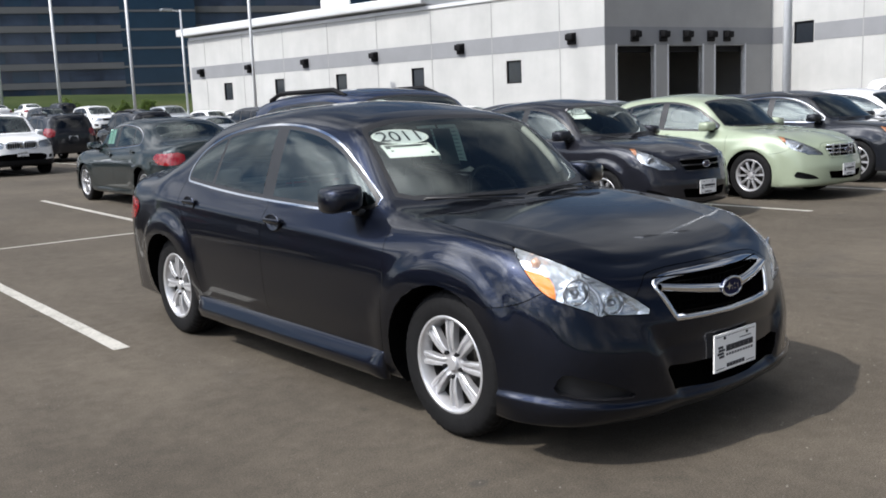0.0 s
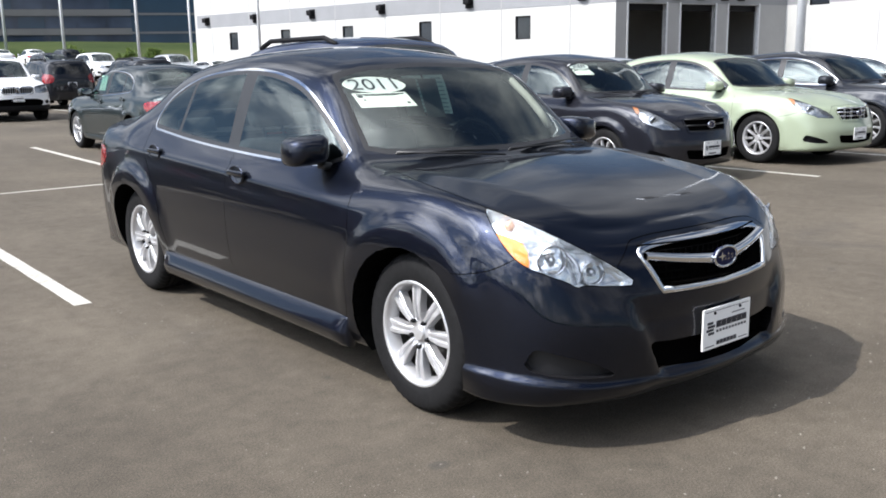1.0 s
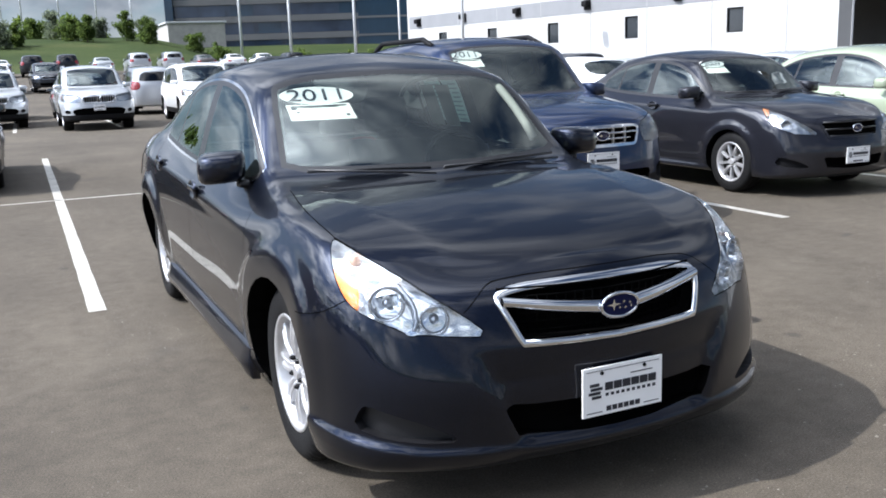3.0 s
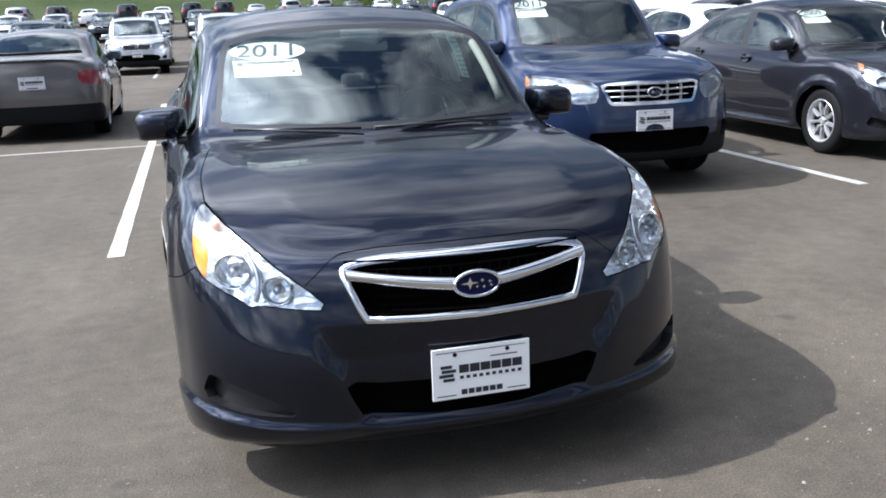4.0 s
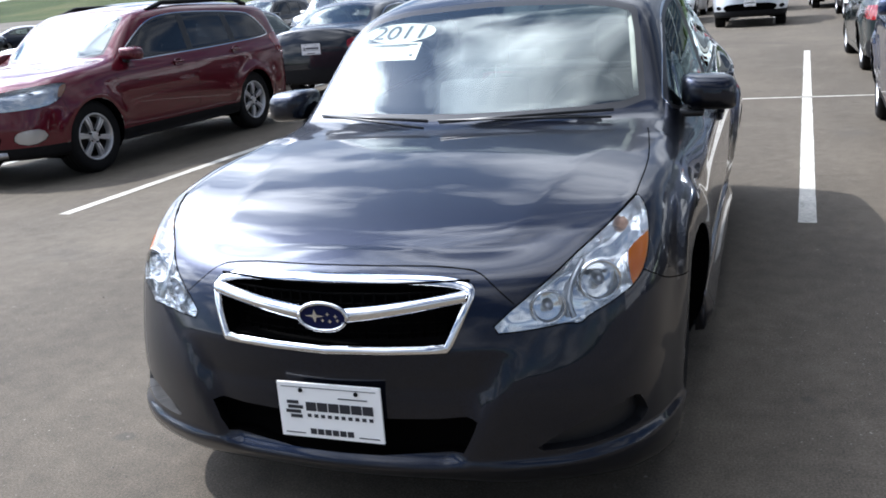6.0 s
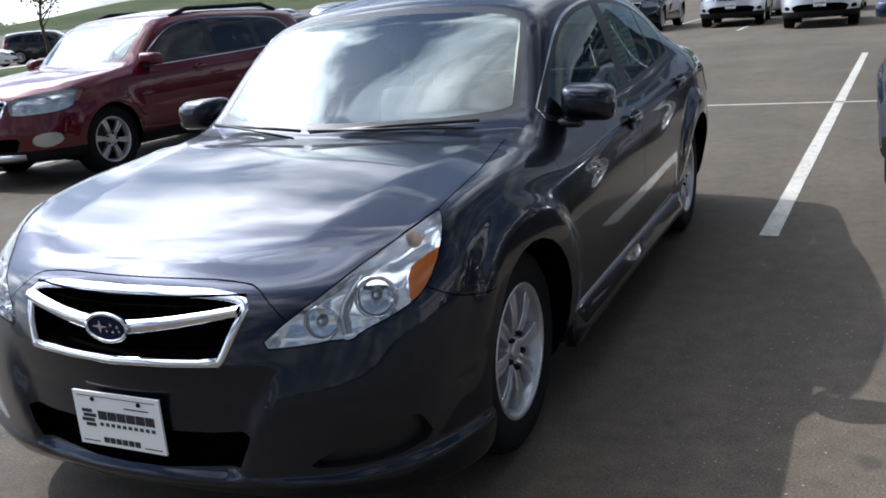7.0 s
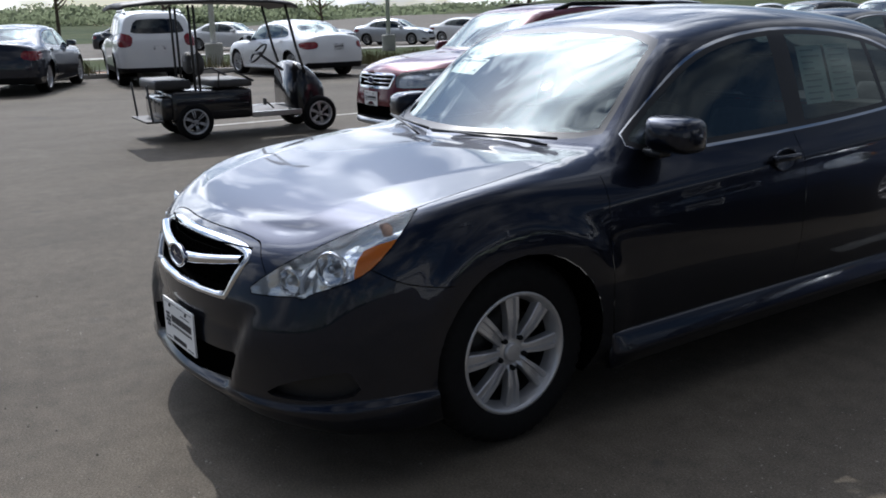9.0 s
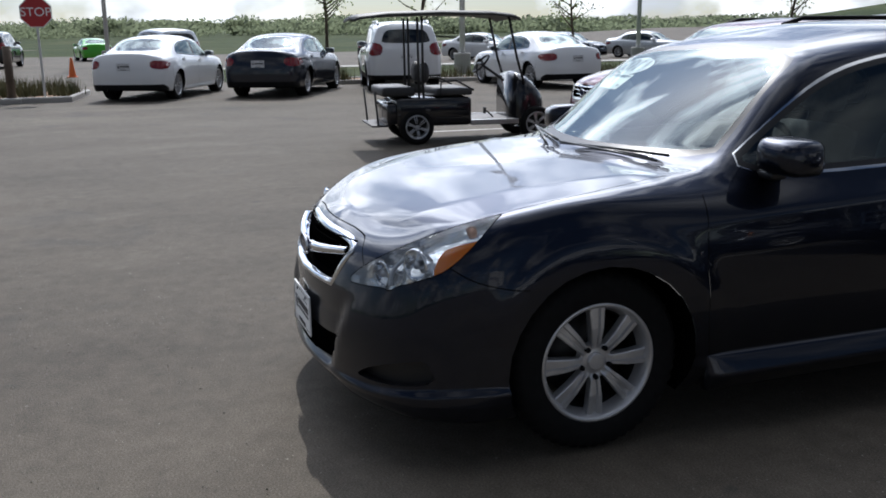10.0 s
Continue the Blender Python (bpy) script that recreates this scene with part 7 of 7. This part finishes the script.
# ---------------------------------------------------------------- golf cart
CART_BODY = make_paint("cart_black", (0.012, 0.012, 0.014), 0.0, 0.3, 0.2)
VINYL = make_plain("cart_vinyl", (0.07, 0.068, 0.066), 0.6, vary=0.15, scale=15, bump=0.15)
VINYL_DARK = make_plain("cart_vinyl_dark", (0.03, 0.03, 0.03), 0.55, vary=0.15, scale=15)
cart = tagged(new("golf_cart"), "black golf cart with a dark roof and rear-facing seat", "golf cart")
cart.matrix_basis = pose(-8.45, 1.70, 0, 0, 0, -6)
bm = bmesh.new()
box(bm, (-.52, -1.10, .27), (.52, -.08, .70), .06)
box(bm, (-.48, -1.22, .30), (.48, -1.06, .62), .05)
part("rear_body", bm, CART_BODY, cart, smooth=True)
bm = bmesh.new()
box(bm, (-.50, -.12, .28), (.50, .58, .34), .015)
part("floor", bm, VINYL, cart)
for s in (-1, 1):
    part("floor_trim", boxed((s * .51 - .015, -.10, .27), (s * .51 + .015, .57, .35), .008), SATIN, cart)
bm = bmesh.new()
rows = []
for y, w, z0, z1 in ((.34, .47, .30, 1.00), (.44, .49, .30, 1.03), (.58, .49, .34, .98), (.74, .46, .40, .88), (.88, .38, .44, .74), (.97, .26, .46, .62)):
    rows.append([bm.verts.new((x * w, .55 + (y - .34) * .72, z0 + (z1 - z0) * t)) for x, t in ((-1, 0), (-1, .55), (-.9, .85), (-.6, 1), (0, 1.03), (.6, 1), (.9, .85), (1, .55), (1, 0))])
for p, q in zip(rows, rows[1:]):
    for j in range(8):
        bm.faces.new((p[j], p[j + 1], q[j + 1], q[j]))
bm.faces.new(rows[0]), bm.faces.new(rows[-1][::-1])
bmesh.ops.recalc_face_normals(bm, faces=bm.faces)
part("front_cowl", bm, CART_BODY, cart, "rounded black front cowl", True)
part("front_seat", boxed((-.48, -.55, .72), (.48, -.06, .83), .04), VINYL, cart, "grey vinyl seat cushion", True)
part("rear_seat", boxed((-.48, -1.28, .72), (.48, -.84, .86), .04), VINYL_DARK, cart, smooth=True)
for s in (-.24, .24):
    bm = bmesh.new()
    lathe(bm, [(.0001, -.05), (.12, -.05), (.16, -.02), (.16, .03), (.12, .055), (.0001, .055)], pose(s, -.68, 1.06, 0, 0, 90), 20)
    part("seat_back", bm, VINYL, cart, smooth=True)
for s in (-.52, .52):
    for y in (-.79, -.73):
        bm = bmesh.new()
        tube(bm, [(s * .9, y, .66), (s * .9, y - .01, 1.88)], .016, 8)
        part("roof_strut", bm, VINYL_DARK, cart, smooth=True)
    bm = bmesh.new()
    tube(bm, [(s * .88, .66, .88), (s * .88, .56, 1.25), (s * .88, .44, 1.88)], .018, 8)
    part("roof_strut", bm, VINYL_DARK, cart, smooth=True)
    bm = bmesh.new()
    tube(bm, [(s, -.52, .72), (s, -.50, .93), (s, -.30, .95), (s, -.06, .80)], .014, 8)
    part("arm_rest", bm, VINYL_DARK, cart, smooth=True)
    bm = bmesh.new()
    tube(bm, [(s * .9, -1.30, .28), (s * .9, -1.34, .30), (s * .9, -1.38, .80)], .014, 8)
    part("grab_rail", bm, VINYL_DARK, cart, smooth=True)
bm = bmesh.new()
rows = []
for y, z in ((-1.62, 1.87), (-1.56, 1.90), (-1.2, 1.945), (-.5, 1.965), (.2, 1.95), (.50, 1.91), (.57, 1.87)):
    rows.append([bm.verts.new((x, y, z + dz)) for x, dz in ((-.58, -.05), (-.56, -.01), (-.35, .02), (0, .03), (.35, .02), (.56, -.01), (.58, -.05), (.54, -.05), (0, -.03), (-.54, -.05))])
for p, q in zip(rows, rows[1:]):
    for j in range(10):
        bm.faces.new((p[j], p[(j + 1) % 10], q[(j + 1) % 10], q[j]))
bm.faces.new(rows[0]), bm.faces.new(rows[-1][::-1])
bmesh.ops.recalc_face_normals(bm, faces=bm.faces)
part("roof", bm, VINYL_DARK, cart, "thin dark cart roof", True)
part("rear_step", boxed((-.45, -1.42, .27), (.45, -1.20, .30), .01), VINYL, cart, "flat grey rear step")
bm = bmesh.new()
tube(bm, [(.24, .44, .92), (.24, .14, 1.16)], .02, 8)
part("steering_column", bm, VINYL_DARK, cart, smooth=True)
bm = bmesh.new()
sw = pose(.24, .12, 1.18, 52, 0, 0)
tube(bm, [sw @ Vector((.16 * math.cos(a), .16 * math.sin(a), 0)) for a in (2 * math.pi * k / 20 for k in range(21))], .015, 6, False)
box(bm, (-.15, -.02, -.012), (.15, .02, .012), 0, sw)
part("steering_wheel", bm, VINYL_DARK, cart, smooth=True)
bm = bmesh.new()
tube(bm, [(.1, .33, .34), (.1, .24, .44)], .012, 6)
box(bm, (.05, .20, .40), (.15, .22, .50), .005)
part("pedal", bm, VINYL_DARK, cart)
for s in (1, -1):
    for y in (-.83, .83):
        bm = bmesh.new()
        part("mudguard", boxed((s * .43 - .09, y - .25, .42), (s * .43 + .09, y + .25, .47), .02), CART_BODY, cart, smooth=True) if y < 0 else bm.free()
        add_wheel(cart, s * .45, y, .23, .155, .18, 6, "cart", 10)

for child in cart.children:
    if not child.name.startswith("wheel"):
        child.data.transform(Matrix.Diagonal((1, 1, .87, 1)))

# ---------------------------------------------------------------- sheets and stickers behind glass
def skin(thing, name):
    """The surface of a thing's part, for laying sheets on it."""
    ob = [c for c in thing.children if c.name.split(".")[0] == name]
    me = ob[0].data
    mean_z = sum(v.co.z for v in me.vertices) / len(me.vertices)
    pts = np.array([v.co for v in me.vertices if v.co.z > mean_z])
    terms = lambda x, z: np.stack([x * 0 + 1, x ** 2, z - 1.3, (z - 1.3) ** 2, x ** 2 * (z - 1.3)], -1)
    k = np.linalg.lstsq(terms(pts[:, 0], pts[:, 2]), pts[:, 1], rcond=None)[0]
    return lambda x, z: float(terms(np.float64(x), np.float64(z)) @ k)


def on_windshield(tree, x, z, gap=.004):
    return Vector((x, tree(x, z) + .003 + 1.2 * gap, z))


def sheet_mesh(place, outline_fn, nu, nv):
    bm = bmesh.new()
    vs = [[bm.verts.new(place(*outline_fn(i / nu, j / nv))) for j in range(nv + 1)] for i in range(nu + 1)]
    for i in range(nu):
        for j in range(nv):
            q = list(dict.fromkeys((vs[i][j], vs[i + 1][j], vs[i + 1][j + 1], vs[i][j + 1])))
            bm.faces.new(q)
    bmesh.ops.remove_doubles(bm, verts=bm.verts, dist=1e-5)
    return bm


def year_sticker(thing, year, x0, x1, z_mid, z_half, sheet_z0, sheet_z1):
    """An oval year sticker and a price sheet behind a windshield; x runs to the car's left."""
    tree_w = skin(thing, "windshield")
    xc, xr = (x0 + x1) / 2, abs(x1 - x0) / 2

    def oval(k):
        return lambda u, v: (xc + k * xr * math.cos(2 * math.pi * u) * v, z_mid + k * z_half * math.sin(2 * math.pi * u) * v)
    st = tagged(new("year_sticker"), "pale oval sticker reading %s inside the windshield" % year, "sticker")
    st.matrix_basis = thing.matrix_basis.copy()
    part("oval", sheet_mesh(lambda x, z: on_windshield(tree_w, x, z, .006), oval(1.0), 28, 4), CARD_GREY, st)
    part("border", sheet_mesh(lambda x, z: on_windshield(tree_w, x, z, .005), lambda u, v: (xc + xr * (.93 + .07 * v) * math.cos(2 * math.pi * u), z_mid + z_half * (.9 + .1 * v) * math.sin(2 * math.pi * u)), 28, 1), WHITE, st)
    me = text_mesh(year, z_half * 1.9, .0)
    wide = max(v.co.x for v in me.vertices)
    for v in me.vertices:
        v.co = on_windshield(tree_w, xc + v.co.x * xr * .66 / wide + .25 * v.co.y, z_mid + v.co.y, .003)
    me.materials.append(INK)
    part("writing", me, None, st)
    sh = tagged(new("price_sheet"), "white price sheet with dark bars inside the windshield", "paper sheet")
    sh.matrix_basis = thing.matrix_basis.copy()
    lo, hi = x0 + .01, x1 - .04
    part("paper", sheet_mesh(lambda x, z: on_windshield(tree_w, x, z, .006), lambda u, v: (lo + (hi - lo) * u, sheet_z0 + (sheet_z1 - sheet_z0) * v), 6, 3), WHITE, sh)
    for u0, u1, v0, v1 in ((.06, .94, .86, .93), (.06, .15, .70, .82), (.12, .17, .48, .56), (.86, .92, .22, .34), (.2, .8, .80, .83)):
        part("print_bar", sheet_mesh(lambda x, z: on_windshield(tree_w, x, z, .003), lambda u, v: (lo + (hi - lo) * (u0 + (u1 - u0) * u), sheet_z0 + (sheet_z1 - sheet_z0) * (v0 + (v1 - v0) * v)), 3, 1), INK, sh)


year_sticker(hero, "2011", -.550, -.230, 1.273, .036, 1.174, 1.237)
year_sticker(blue_suv, "2011", -.57, -.25, 1.475, .040, 1.36, 1.43)
year_sticker(grey_sedan, "2009", -.54, -.24, 1.300, .035, 1.20, 1.265)


# pale trim inside the hero's windshield posts
for s in (1, -1):
    bm = bmesh.new()
    face_y = skin(hero, "windshield")
    tube(bm, [on_windshield(face_y, s * x, z, .045) for x, z in ((.606, 1.03), (.594, 1.10), (.578, 1.18), (.560, 1.26), (.545, 1.30))], .020, 8)
    part("pillar_trim", bm, PALE_TRIM, hero, smooth=True)


def window_sheet(thing, y0, y1, z0, z1, x, s, label, mat=PAPER, rows=9):
    sh = tagged(new("window_sheet"), label, "paper sheet")
    sh.matrix_basis = thing.matrix_basis.copy()
    lean = .34
    m = thing.matrix_basis.to_3x3()
    f = lambda y, z, d=0.0: Vector((s * (x - lean * (z - z0) + d), y, z))
    bm = bmesh.new()
    for a, b in ((y0, (y0 + y1) / 2 - .01), ((y0 + y1) / 2 + .01, y1)):
        bm.faces.new([bm.verts.new(f(*q)) for q in ((a, z0), (b, z0), (b, z1), (a, z1))])
    part("paper", bm, mat, sh)
    rnd = random.Random(3)
    bm = bmesh.new()
    for a, b in ((y0, (y0 + y1) / 2 - .01), ((y0 + y1) / 2 + .01, y1)):
        for k in range(rows):
            z = z0 + (z1 - z0) * (k + .6) / (rows + .5)
            e = a + (b - a) * rnd.uniform(.55, .92)
            bm.faces.new([bm.verts.new(f(*q, .003)) for q in ((a + .02, z), (e, z), (e, z + .007), (a + .02, z + .007))])
    part("print_bar", bm, make_plain("faint_print", (0.30, 0.34, 0.34), 0.7), sh)


window_sheet(hero, .30, .69, 1.035, 1.275, .735, 1, "pale sheets of small print inside the rear door window")
window_sheet(teal_sedan, -.40, -.12, 1.02, 1.26, .725, 1, "pale green sheet inside the front door window", make_plain("green_sheet", (0.35, 0.62, 0.50), 0.6))
window_sheet(teal_sedan, -.40, -.12, 1.02, 1.26, .725, -1, "pale green sheet inside the front door window", make_plain("green_sheet_b", (0.35, 0.62, 0.50), 0.6))
bm = bmesh.new()
rows = []
for x in np.linspace(-.62, .62, 9):
    rows.append([bm.verts.new((x, 2.02 + .16 * (1 - (x / .62) ** 2) + dy, 1.075 + dz)) for dy, dz in ((-.07, .035), (-.05, .06), (.08, .075), (.09, .055), (0, .03))])
for p, q in zip(rows, rows[1:]):
    for j in range(5):
        bm.faces.new((p[j], p[(j + 1) % 5], q[(j + 1) % 5], q[j]))
bm.faces.new(rows[0]), bm.faces.new(rows[-1][::-1])
bmesh.ops.recalc_face_normals(bm, faces=bm.faces)
part("spoiler", bm, BLACK, taupe_sedan, "dark rear spoiler", True)

# ---------------------------------------------------------------- loose grit on the asphalt
STONE = Mat("loose_grit", (0.3, 0.27, 0.23), 0.9)
STONE.color(STONE.ramp(STONE.noise(7.0, 2.0), (0.35, (0.07, 0.062, 0.05)), (0.65, (0.25, 0.225, 0.19))))
grit = random.Random(21)
bm = bmesh.new()
for k in range(900):
    near = k % 3
    x, y = (grit.gauss(-1.6, 1.3), grit.gauss(-3.2, .7)) if near == 0 else (grit.gauss(1.6, 1.0), grit.gauss(-2.6, .8)) if near == 1 else (grit.uniform(-7, 7), grit.uniform(-5.5, 6))
    r = grit.uniform(.002, .0055) * (1.6 if grit.random() < .06 else 1)
    turn = grit.uniform(0, 6.3)
    ring = [bm.verts.new((x + r * grit.uniform(.7, 1.3) * math.cos(turn + a), y + r * grit.uniform(.7, 1.3) * math.sin(turn + a), .0005)) for a in (0, 1.26, 2.51, 3.77, 5.03)]
    top = bm.verts.new((x + r * .2, y, r * grit.uniform(.7, 1.2)))
    for j in range(5):
        bm.faces.new((ring[j], ring[(j + 1) % 5], top))
tagged(new("loose_gravel", mesh_of("loose_gravel", bm, STONE.m, False)), "scattered pale grit lying on the asphalt", "gravel", kind="stuff")
